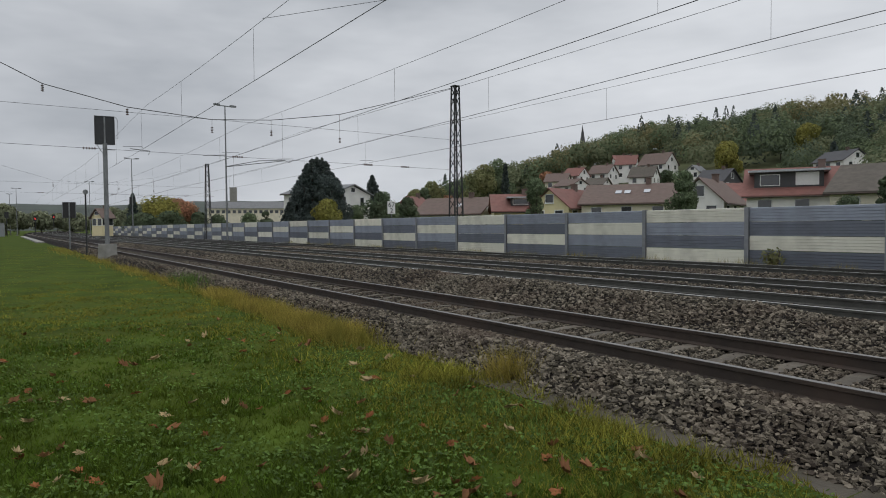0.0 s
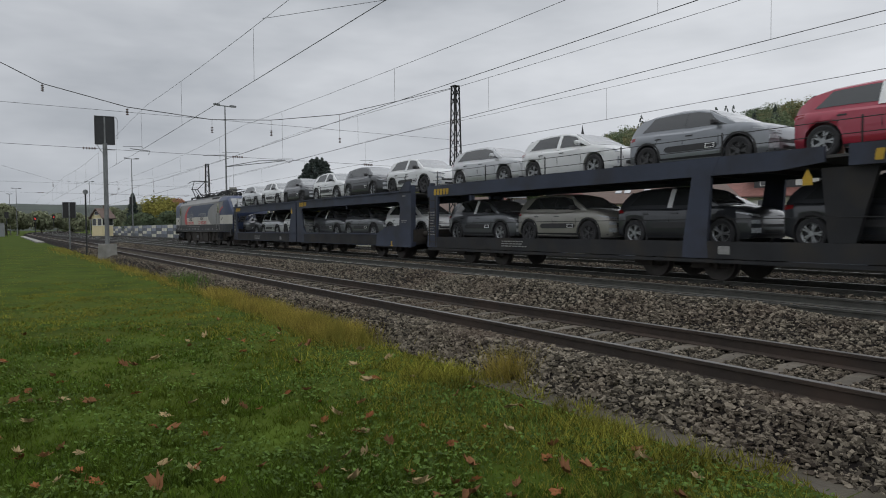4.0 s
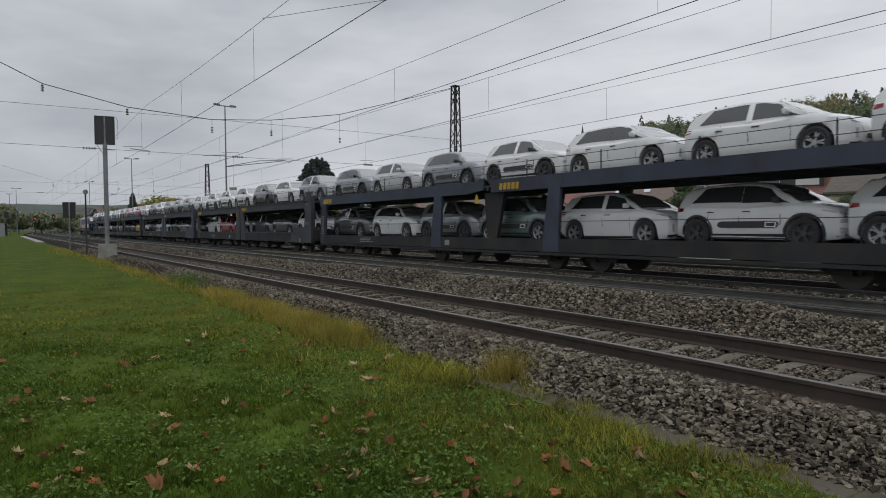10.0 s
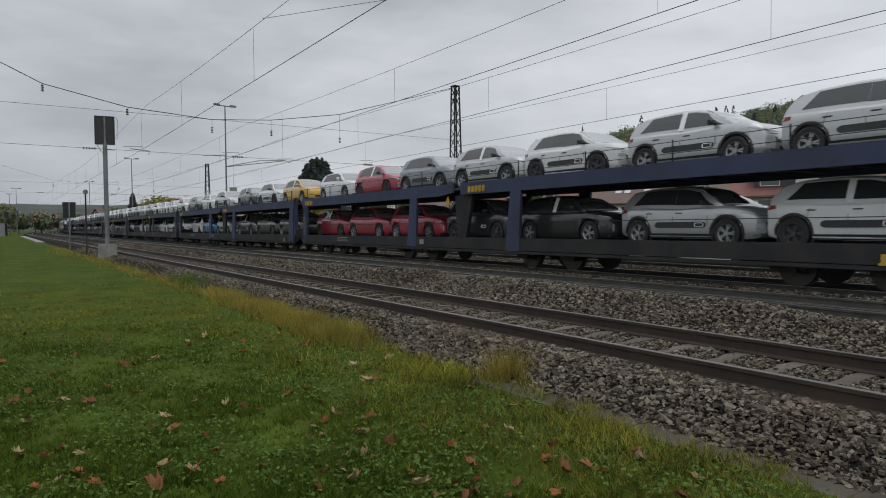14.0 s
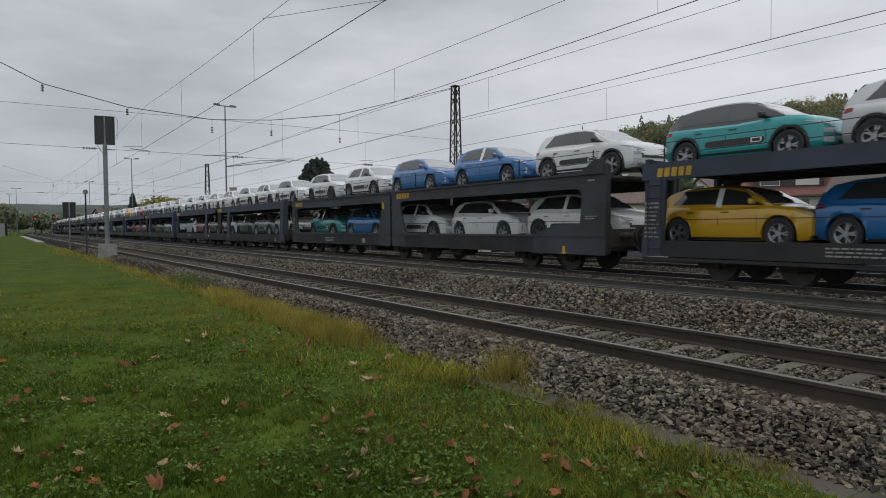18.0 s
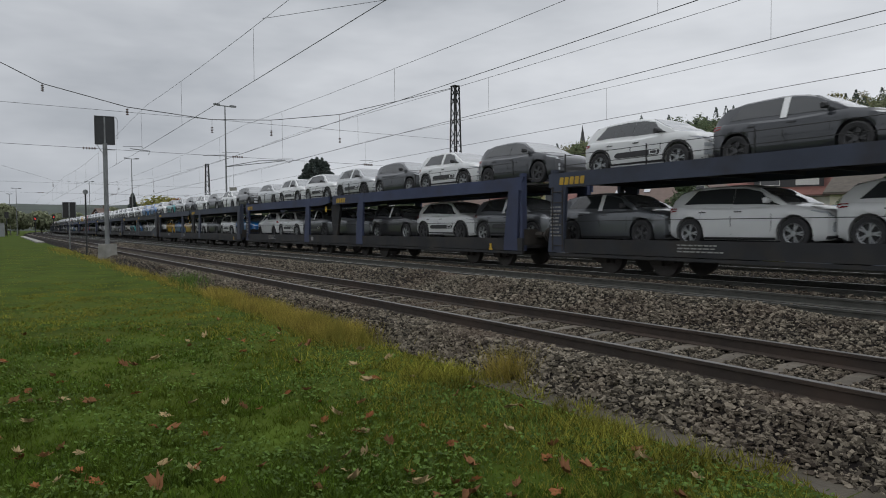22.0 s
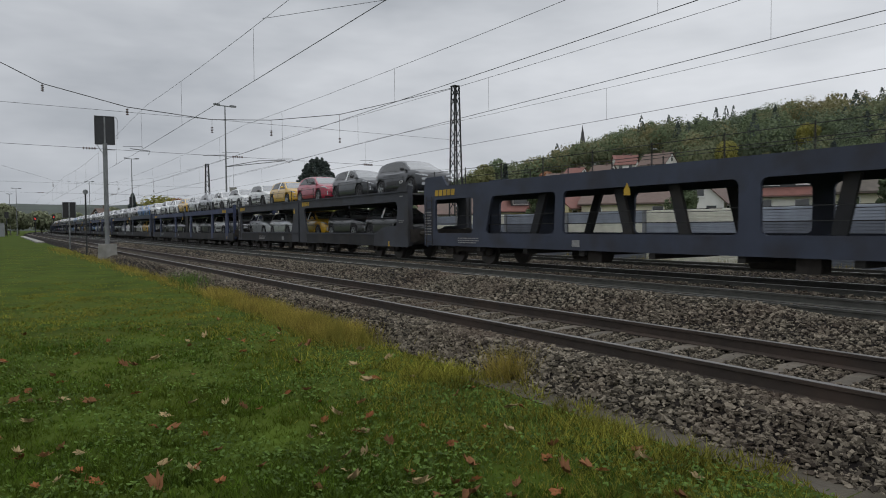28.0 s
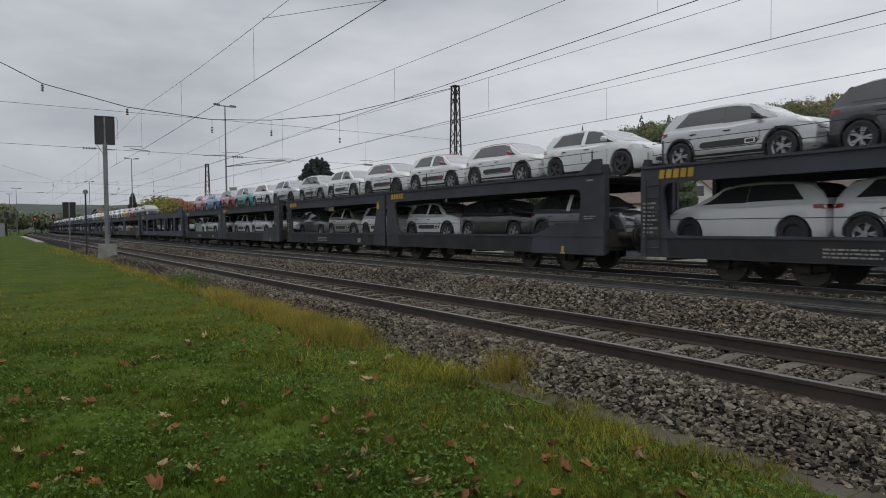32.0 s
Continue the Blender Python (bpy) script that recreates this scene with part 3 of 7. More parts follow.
TREES = (
    ("broadC", 21.85, 75, 7.3, 4.4),
    ("broadC", 22.7, 76, 8.1, 4.6),
    ("broadC", 23.6, 78, 7.7, 4.6),
    ("conifer", 21.9, 75, 8.5, 4.0),
    ("conifer", 22.7, 76, 9.3, 4.2),
    ("conifer", 23.45, 78, 9.1, 4.0),
    ("conifer", 22.3, 74, 8.9, 4.2),
    ("conifer", 23.1, 77, 9.3, 4.2),
    ("conifer", 21.4, 76, 7.2, 3.6),
    ("conifer", 23.95, 79, 7.8, 3.6),
    ("shrubY", 23.53, 68, 4.42, 3.7),
    ("conifer", 20.42, 70, 4.0, 1.7),
    ("conifer", 27.3, 112, 10.05, 5.2),
    ("broadD", 27.9, 100, 6.6, 5.4),
    ("broadD", 30.28, 62, 4.18, 2.6),
    ("broadO", 31.0, 160, 11.1, 6.4),
    ("broadO", 32.49, 165, 12.48, 6.9),
    ("broadD", 31.72, 150, 10.22, 3.0),
    ("broadR", 33.55, 150, 8.93, 4.4),
    ("broadO", 36.44, 150, 15.37, 9.4),
    ("broadG", 37.49, 160, 17.19, 8.0),
    ("conifer", 38.59, 155, 15.75, 3.2),
    ("broadG", 41.11, 56, 5.56, 2.4),
    ("broadG", 53.05, 58, 5.8, 2.9),
    ("broadY", 56.1, 225, 26.8, 8.6),
    ("broadR", 11.78, 205, 10.5, 7.6),
    ("broadY", 10.09, 190, 10.08, 8.8),
    ("broadP", 8.48, 180, 7.6, 4.5),
    ("conifer", 8.52, 176, 9.78, 3.0),
    ("broadD", 13.21, 140, 4.87, 4.4),
    ("broadD", 14.93, 130, 3.99, 3.9),
    ("broadG", 17.13, 120, 4.16, 3.2),
    ("broadD", 18.56, 118, 4.3, 2.8),
    ("broadD", 11.12, 165, 5.5, 7.1),
    ("broadD", 9.08, 160, 4.87, 7.8),
    ("broadP", 0.21, 260, 9.91, 7.9),
    ("broadP", 1.0, 300, 8.5, 9.0),
    ("broadP", 2.4, 320, 9.5, 11.0),
    ("broadP", 3.4, 310, 8.0, 9.0),
    ("broadP", 4.4, 330, 9.0, 12.0),
    ("broadP", 5.4, 300, 7.0, 8.0),
    ("broadP", 7.3, 260, 9.0, 10.0),
    ("broadG", 25.9, 96, 4.6, 3.4),
    ("broadG", 29.2, 96, 5.0, 3.6),
    ("broadG", 59.87, 250, 33.21, 9.3),
    ("broadY", 61.69, 240, 33.13, 7.8),
    ("conifer", 63.38, 200, 22.29, 4.4),
    ("broadD", 66.75, 58, 5.0, 1.9),
    ("broadD", 64.3, 57, 3.5, 3.0),
    ("broadD", 51.67, 225, 18.72, 5.1),
    ("broadR", 42.15, 215, 18.94, 6.2),
)
for k, (kind, az, d, top, wide) in enumerate(TREES):
    if az < 13 and 170 < d < 210 and kind != "conifer":
        wide *= 1.45
    if kind == "conifer":
        conifer(az, d, top, wide * (1.3 if d < 90 else 1.0), 40 + k)
    else:
        broad_tree(kind[-1], az, d, top, wide, 40 + k)


FOREST_WORDS = {"green": "green", "olive": "olive-green", "ochre": "yellow-brown", "moss": "dark moss-green"}


def build_forest():
    rng = np.random.default_rng(8)
    kinds = {k: ([], [], []) for k in FOREST_WORDS}
    cons, con_face = [], []
    for k in range(1050):
        az = rng.uniform(33, 86)
        d = rng.uniform(290, 470) if az < 52 else rng.uniform(235, 470) if az < 60.5 else rng.uniform(120, 470)
        if 60.5 < az < 67 and d < 200:
            continue
        p = polar(az, d, ground_at(az, d))
        h, r = rng.uniform(9, 15.5), rng.uniform(4.2, 7.0)
        if rng.uniform() < (0.26 if 64 < az < 72 else 0.07):
            n = 240
            f = rng.uniform(0, 1, n)
            a = rng.uniform(0, 6.28, n)
            q = (1 - f) ** 0.8 * 3.9 + 0.1
            cons.append(np.stack([q * np.cos(a), q * np.sin(a), f * h * 1.2], 1) + np.array(p))
            con_face.append(np.stack([np.cos(a), np.sin(a), np.full(n, 0.5)], 1))
            continue
        # groves of one tone with strays
        tone = noise.noise(Vector((p.x * 0.016, p.y * 0.016, 2.0))) + rng.normal(0, 0.22)
        kind = "ochre" if tone > 0.36 and d > 230 else "olive" if tone > 0.03 else "green" if tone > -0.25 else "moss"
        n = 340 if d > 230 else 900
        e = rng.normal(size=(n, 3))
        e /= np.linalg.norm(e, axis=1)[:, None]
        e[:, 2] = np.abs(e[:, 2]) * 1.15 - 0.15
        face = e.copy()
        lump = 1 + 0.22 * np.sin(3 * np.arctan2(e[:, 1], e[:, 0]) + k) * np.sin(4 * e[:, 2] + 2 * k)
        e *= (rng.uniform(0.8, 1.05, n) * lump)[:, None] * np.array([r, r, h * 0.48])
        kinds[kind][0].append(e + np.array(p) + [0, 0, h * 0.5])
        kinds[kind][1].append(face)
        kinds[kind][2].append(np.full(n, 0.54 if d > 230 else 0.34))
    for kind, (points, face, size) in kinds.items():
        v, f = cards(np.concatenate(points), np.concatenate(size), rng, np.concatenate(face))
        tagged(new("hill_forest", joined("hill_forest", v, f, M_FOREST[kind])), "%s autumn trees of the hillside forest" % FOREST_WORDS[kind], "forest", kind="stuff")
    v, f = cards(np.concatenate(cons), 0.5, rng, np.concatenate(con_face))
    tagged(new("hill_conifers", joined("hill_conifers", v, f, M_HILLCON)), "dark conifers standing in the hillside forest", "forest", kind="stuff")


# leaf tones are set paler to take in the hillside's haze
M_FOREST = {k: mat("forest_leaves_" + k, c, 0.85, var=0.28, scale=0.12, island=0.13, dirt=o, dirt_amount=0.6, dirt_scale=0.09, spec=0.06, thin=0.35)
            for k, c, o in (("green", (0.140, 0.178, 0.102), (0.17, 0.195, 0.105)), ("olive", (0.180, 0.200, 0.118), (0.20, 0.205, 0.12)),
                            ("ochre", (0.215, 0.200, 0.105), (0.175, 0.178, 0.10)), ("moss", (0.115, 0.146, 0.098), (0.135, 0.16, 0.098)))}
M_HILLCON = mat("hill_conifer_needles", (0.080, 0.100, 0.086), 0.9, var=0.3, scale=0.1, island=0.25, spec=0.08, thin=0.3)
build_forest()
M_FARHILL = mat("far_wooded_hill", (0.050, 0.062, 0.052), 0.95, var=0.3, scale=0.02, bump=0.3)


def far_hills():
    ridge = ((-60, 40), (-6.3, 46.7), (-0.1, 48.7), (3.0, 50.6), (7.1, 48.1), (12.8, 57.0), (20.8, 58.8), (25.4, 52), (40, 60), (90, 60))
    rows = []
    for k in range(90):
        a = -50 + 1.5 * k
        top = curve0(ridge, a) + 3.0 * noise.noise(Vector((a * 0.7, 0, 0))) + 1.6 * noise.noise(Vector((a * 2.9, 3, 0)))
        rows.append([tuple(polar(a, 1150, GROUND - 1)), tuple(polar(a, 1350, top * 0.72)), tuple(polar(a, 1500, top)), tuple(polar(a, 1900, top * 0.9)), tuple(polar(a, 2500, -2))])
    tagged(new("backdrop_hills", Build().loft(rows, close=False, caps=False).mesh("backdrop_hills", M_FARHILL, True)), "low wooded hills on the horizon", "hills", kind="structure")


far_hills()

# ---- houses ----
WALL = {"white": mat("white_render", (0.74, 0.73, 0.70), 0.85, var=0.06, scale=0.6, dirt=(0.4, 0.39, 0.36), dirt_amount=0.3, dirt_scale=0.5),
        "cream": mat("cream_render", (0.68, 0.63, 0.50), 0.85, var=0.06, scale=0.6, dirt=(0.36, 0.33, 0.26), dirt_amount=0.3, dirt_scale=0.5),
        "yellow": mat("yellow_render", (0.68, 0.60, 0.36), 0.85, var=0.06, scale=0.6, dirt=(0.36, 0.31, 0.2), dirt_amount=0.3, dirt_scale=0.5),
        "grey": mat("grey_cladding", (0.06, 0.06, 0.063), 0.8, var=0.1, scale=0.8)}
ROOF = {"redroof": mat("red_roof_tiles", (0.185, 0.080, 0.066), 0.8, var=0.2, scale=2.0, bump=0.4, bump_scale=9, dirt=(0.15, 0.085, 0.07), dirt_amount=0.5, dirt_scale=0.5),
        "brownroof": mat("brown_roof_tiles", (0.130, 0.090, 0.075), 0.8, var=0.2, scale=2.0, bump=0.4, bump_scale=9, dirt=(0.12, 0.09, 0.075), dirt_amount=0.5, dirt_scale=0.5),
        "oldroof": mat("weathered_roof_tiles", (0.092, 0.078, 0.064), 0.85, var=0.25, scale=2.0, bump=0.4, bump_scale=9, dirt=(0.07, 0.064, 0.05), dirt_amount=0.6, dirt_scale=0.6),
        "greyroof": mat("grey_roof_sheet", (0.16, 0.165, 0.17), 0.7, var=0.15, scale=1.0), "slateroof": mat("dark_slate_roof", (0.05, 0.05, 0.055), 0.7, var=0.2, scale=2.0)}
M_PANE = mat("house_window_glass", (0.03, 0.033, 0.036), 0.1, var=0.2, scale=1.5, spec=0.8)
M_FRAMEW = mat("white_window_frame", (0.65, 0.65, 0.63), 0.5, var=0.05)
M_WOOD = mat("dark_eaves_wood", (0.055, 0.04, 0.032), 0.8, var=0.2, scale=5)
ROOF_WORD = {"oldroof": "weathered brown tiled", "redroof": "red tiled", "brownroof": "brown tiled", "greyroof": "grey", "slateroof": "dark slate"}


def house(az, d, length, depth, eave, ridge, turn, wall, roof, base=None):
    """A gabled house; at turn 0 its long side faces the camera's stand."""
    foot = ground_at(az, d) if base is None else base
    ob = tagged(new("house"), "%s house with a %s gable roof behind the railway" % (wall, ROOF_WORD[roof]), "house", "village houses")
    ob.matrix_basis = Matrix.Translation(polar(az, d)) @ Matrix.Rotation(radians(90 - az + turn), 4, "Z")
    l, w = length / 2, depth / 2
    z0 = min(foot - 1.0, eave - 2.5)
    pent = [(-w, z0), (w, z0), (w, eave), (0, ridge - 0.12), (-w, eave)]
    part("wall", Build().prism(pent, -l, l, "x").mesh("wall", WALL[wall]), ob)
    rise = (ridge - eave) / w
    o = 0.45
    for s in (-1, 1):
        pts = [(s * (w + o), eave - o * rise), (0, ridge), (0, ridge + 0.16), (s * (w + o), eave - o * rise + 0.16)]
        slab = part("roof", Build().prism(pts if s > 0 else pts[::-1], -l - 0.4, l + 0.4, "x").mesh("roof", ROOF[roof]), ob)
        part("gutter", Build().tube((-l - 0.4, s * (w + o + 0.05), eave - o * rise), (l + 0.4, s * (w + o + 0.05), eave - o * rise), 0.07, 6).mesh("gutter", M_WOOD), ob)
    part("chimney", Build().box(l * 0.3, l * 0.3 + 0.6, -0.35, 0.3, ridge - 0.6, ridge + 0.75).box(l * 0.3 - 0.06, l * 0.3 + 0.66, -0.41, 0.36, ridge + 0.75, ridge + 0.83).mesh("chimney", ROOF["brownroof"]), ob)
    rows_z = [eave - 1.75] + ([eave - 4.4] if eave - 4.4 > foot else [])
    n = max(2, int(length / 2.8))

    def window(cx, cy, cz, face, ww=1.1, hh=1.25):
        m = Matrix.Translation((cx, cy, cz)) @ Matrix.Rotation(radians(face), 4, "Z")
        fr = part("window", Build().frame2([(-ww / 2 - 0.09, -0.09), (ww / 2 + 0.09, -0.09), (ww / 2 + 0.09, hh + 0.09), (-ww / 2 - 0.09, hh + 0.09)], [(-ww / 2, 0), (ww / 2, 0), (ww / 2, hh), (-ww / 2, hh)], -0.05, 0.02).mesh("window", M_FRAMEW), ob, m=m)
        part("pane", Build().box(-ww / 2, ww / 2, -0.015, 0.01, 0, hh).mesh("pane", M_PANE), fr)
        if d < 150:
            part("sill", Build().box(-ww / 2 - 0.12, ww / 2 + 0.12, -0.14, 0.0, -0.16, -0.09).mesh("sill", M_FRAMEW), fr)

    for z in rows_z:
        for k in range(n):
            x = -l + (k + 0.5) * length / n
            window(x, -w, z, 0)
    for s, face in ((-1, -90), (1, 90)):
        for z, ys in ((rows_z[0], (-0.25, 0.25)), (eave + (ridge - eave) * 0.22, (0.0,))):
            for y in ys:
                hh = min(1.2, (ridge - eave) * 0.45) if z > eave else 1.25
                window(s * l, y * depth, z, face, 1.0, hh)
    return ob


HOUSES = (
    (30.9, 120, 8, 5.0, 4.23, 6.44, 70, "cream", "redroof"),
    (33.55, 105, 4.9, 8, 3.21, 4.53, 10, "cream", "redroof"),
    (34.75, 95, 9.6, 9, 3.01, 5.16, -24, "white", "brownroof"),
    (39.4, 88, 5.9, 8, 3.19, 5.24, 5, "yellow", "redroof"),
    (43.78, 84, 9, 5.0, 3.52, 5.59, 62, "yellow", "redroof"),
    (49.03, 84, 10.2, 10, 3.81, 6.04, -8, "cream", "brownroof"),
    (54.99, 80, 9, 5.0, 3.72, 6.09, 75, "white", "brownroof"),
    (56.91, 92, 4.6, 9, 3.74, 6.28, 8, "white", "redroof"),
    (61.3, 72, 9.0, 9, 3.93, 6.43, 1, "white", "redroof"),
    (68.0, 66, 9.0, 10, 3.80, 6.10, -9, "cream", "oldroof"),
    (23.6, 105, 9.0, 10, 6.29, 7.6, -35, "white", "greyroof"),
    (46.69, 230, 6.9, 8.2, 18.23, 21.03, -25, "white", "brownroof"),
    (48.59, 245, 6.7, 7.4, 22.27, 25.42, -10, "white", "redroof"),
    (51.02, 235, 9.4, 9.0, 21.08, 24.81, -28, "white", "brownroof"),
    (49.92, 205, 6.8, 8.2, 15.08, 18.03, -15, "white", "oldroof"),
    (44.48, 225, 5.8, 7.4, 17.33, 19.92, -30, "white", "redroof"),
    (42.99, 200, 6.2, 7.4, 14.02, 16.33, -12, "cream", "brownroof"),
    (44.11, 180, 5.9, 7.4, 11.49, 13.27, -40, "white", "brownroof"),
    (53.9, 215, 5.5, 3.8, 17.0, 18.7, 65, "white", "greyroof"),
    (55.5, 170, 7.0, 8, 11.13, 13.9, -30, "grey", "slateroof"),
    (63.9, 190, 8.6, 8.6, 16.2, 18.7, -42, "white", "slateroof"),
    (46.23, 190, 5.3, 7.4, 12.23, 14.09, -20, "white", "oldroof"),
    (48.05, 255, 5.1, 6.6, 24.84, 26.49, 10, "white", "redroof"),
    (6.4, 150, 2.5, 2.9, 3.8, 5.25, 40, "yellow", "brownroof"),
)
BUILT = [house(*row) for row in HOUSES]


def skylights(ob, row, places, w=0.7, hgt=0.9):
    """Roof windows on the slope that faces the railway."""
    az, d, length, depth, eave, ridge = row[:6]
    ang = math.degrees(math.atan2(ridge - eave, depth / 2))
    for fx, fz in places:
        m = Matrix.Translation((fx * length / 2, -depth / 2 * (1 - fz), eave + (ridge - eave) * fz + 0.20)) @ Matrix.Rotation(radians(ang), 4, "X")
        part("roof_window", Build().box(-w / 2, w / 2, 0, hgt, 0, 0.06).mesh("roof_window", M_ROOFWIN), ob, "bright roof window", m)


M_ROOFWIN = mat("roof_window_glass", (0.45, 0.47, 0.5), 0.15, var=0.1, spec=0.9)
skylights(BUILT[5], HOUSES[5], ((-0.25, 0.42), (-0.05, 0.42), (0.38, 0.45)))
skylights(BUILT[2], HOUSES[2], ((0.2, 0.35),))


def dormer(ob, row, x0, x1, f0, rise, label, windows):
    """A flat-roofed dormer standing out of the roof towards the railway."""
    az, d, length, depth, eave, ridge = row[:6]
    y0 = -depth / 2 * (1 - f0)
    z0 = eave + (ridge - eave) * f0
    part("dormer", Build().box(x0, x1, y0, 0.2, z0 - 0.1, z0 + rise).mesh("dormer", WALL["grey"]), ob, label)
    part("dormer_roof", Build().box(x0 - 0.5, x1 + 0.5, y0 - 0.6, 0.4, z0 + rise, z0 + rise + 0.18).mesh("dormer_roof", M_SOLAR), ob, "flat light grey dormer roof")
    for wx, ww, hh, white in windows:
        fr = part("dormer_window", Build().box(wx - ww / 2 - 0.08, wx + ww / 2 + 0.08, y0 - 0.05, y0, z0 + 0.3, z0 + 0.3 + hh + 0.16).mesh("dormer_window", M_FRAMEW), ob)
        part("pane", Build().box(wx - ww / 2, wx + ww / 2, y0 - 0.07, y0 - 0.04, z0 + 0.38, z0 + 0.38 + hh).mesh("pane", M_FRAMEW if white else M_PANE), fr, "white blind" if white else "")


M_SOLAR = mat("light_metal_sheet", (0.36, 0.38, 0.40), 0.4, 0.3, var=0.15)
dormer(BUILT[8], HOUSES[8], -3.9, 1.7, 0.2, 1.55, "dark grey clad dormer", ((-2.6, 1.5, 0.9, False), (0.4, 1.7, 1.0, True)))
dormer(BUILT[3], HOUSES[3], -0.8, 1.6, 0.22, 1.1, "dark dormer with windows", ((0.4, 1.8, 0.6, False),))


def church():
    ob = tagged(new("church_tower"), "slender dark church spire rising from the hill forest", "church")
    ob.matrix_basis = Matrix.Translation(polar(45.0, 420, 0))
    part("tower", Build().box(-1.7, 1.7, -1.7, 1.7, 20, 49).mesh("tower", WALL["cream"]), ob)
    part("spire", Build().tube((0, 0, 48.5), (0, 0, 62.0), 2.1, 8, 0.05).mesh("spire", ROOF["slateroof"]), ob)


church()


def factory():
    ob = tagged(new("factory_hall"), "long low grey factory hall with small windows in the distance", "factory")
    ob.matrix_basis = Matrix.Translation(polar(17.3, 420)) @ Matrix.Rotation(radians(90 - 17.3), 4, "Z")
    part("wall", Build().box(-24, 26, -10, 10, GROUND - 1, 13.0).mesh("wall", WALL["cream"]), ob)
    part("roof", Build().prism([(-11, 12.6), (11, 12.6), (6, 16.6), (-6, 16.6)], -25, 27, "x").mesh("roof", ROOF["greyroof"]), ob)
    for k in range(16):
        part("window", Build().box(-22 + 3 * k, -20.2 + 3 * k, -10.1, -9.9, 9.8, 11.6).mesh("window", M_PANE), ob)
    t = tagged(new("silo_tower"), "pale grey rectangular tower standing behind the factory", "tower")
    t.matrix_basis = Matrix.Translation(polar(15.98, 520)) @ Matrix.Rotation(radians(74), 4, "Z")
    part("shaft", Build().box(-2.6, 2.6, -2.6, 2.6, GROUND - 1, 31).mesh("shaft", M_CONC), t)
    part("antenna", Build().tube((0.5, 0, 31), (0.5, 0, 40), 0.15, 6).mesh("antenna", M_GALV), t)


factory()


def platform():
    ob = tagged(new("platform_edge"), "low concrete platform edge beside the far end of the track", "platform", kind="structure")
    part("edge", Build().box(-190, -100, 3.6, 4.5, GROUND - 0.3, GROUND + 0.16).mesh("edge", M_CONC), ob)
    h = tagged(new("relay_cabinet"), "small grey relay cabinet beside the far track", "cabinet")
    h.matrix_basis = pose(-205, -1.5, GROUND)
    part("body", Build().box(-1, 1, -2.0, 2.0, 0, 3.4).mesh("body", M_POST), h)
    part("door", Build().box(1.0, 1.04, -0.8, 0.8, 0.2, 2.6).mesh("door", M_GALV), h)
    part("roof", Build().box(-1.1, 1.1, -2.1, 2.1, 3.4, 3.5).mesh("roof", M_CONC), h)


platform()
# ---- cars on the train ----
PAINT = {
    "white": ((0.61, 0.62, 0.62), 0.0), "silver": ((0.46, 0.47, 0.48), 0.5), "grey": ((0.105, 0.112, 0.122), 0.4), "pewter": ((0.21, 0.225, 0.245), 0.4),
    "charcoal": ((0.034, 0.037, 0.043), 0.3), "black": ((0.022, 0.022, 0.025), 0.0), "red": ((0.31, 0.016, 0.042), 0.1), "blue": ((0.010, 0.115, 0.32), 0.2),
    "yellow": ((0.52, 0.30, 0.012), 0.1), "turquoise": ((0.01, 0.26, 0.27), 0.2), "beige": ((0.30, 0.29, 0.26), 0.3), "mauve": ((0.33, 0.31, 0.32), 0.3),
    "sea_green": ((0.13, 0.18, 0.17), 0.3),
}
CODE = {"W": "white", "X": "white", "V": "white", "S": "silver", "G": "grey", "P": "pewter", "D": "charcoal", "K": "black", "R": "red", "B": "beige",
        "Y": "yellow", "T": "turquoise", "M": "mauve", "N": "sea_green"}
LOWER = {"w": "white", "s": "silver", "g": "grey", "d": "charcoal", "k": "black", "r": "red", "b": "blue", "y": "yellow"}
M_PAINT = {k: mat("car_paint_" + k, c, 0.28, m, var=0.04, scale=2, coat=0.8) for k, (c, m) in PAINT.items()}
M_GLASS = mat("tinted_car_glass", (0.032, 0.035, 0.037), 0.05, var=0.05, spec=0.9)
# pale base colour stands in for part of the sky's reflection in the glass
M_SCREEN = mat("car_windscreen", (0.17, 0.18, 0.185), 0.05, var=0.1, spec=1.0, coat=1.0)
M_SCREEN.node_tree.nodes["Principled BSDF"].inputs["Coat IOR"].default_value = 2.0
M_TYRE = mat("tyre_rubber", (0.030, 0.030, 0.032), 0.85, var=0.2)
M_RIM = mat("alloy_rim", (0.34, 0.35, 0.36), 0.35, 0.8, var=0.1)
M_RIMCAP = mat("black_steel_rim", (0.060, 0.060, 0.063), 0.5, 0.2, var=0.1)
M_TRIM = mat("black_cladding", (0.030, 0.030, 0.032), 0.65, var=0.15)
M_LAMP = mat("headlamp_glass", (0.35, 0.37, 0.39), 0.1, var=0.3, scale=20, spec=0.9)
M_TAIL = mat("red_lamp_glass", (0.22, 0.010, 0.012), 0.15, var=0.2, scale=20)
M_FILM = mat("white_protective_film", (0.75, 0.76, 0.76), 0.5, var=0.08, scale=6)


def curve(points, x):
    for (x0, y0), (x1, y1) in zip(points, points[1:]):
        if x <= x1:
            k = (x - x0) / (x1 - x0)
            k = k * k * (3 - 2 * k) * 0.5 + k * 0.5
            return y0 + (y1 - y0) * max(0.0, min(1.0, k))
    return points[-1][1]


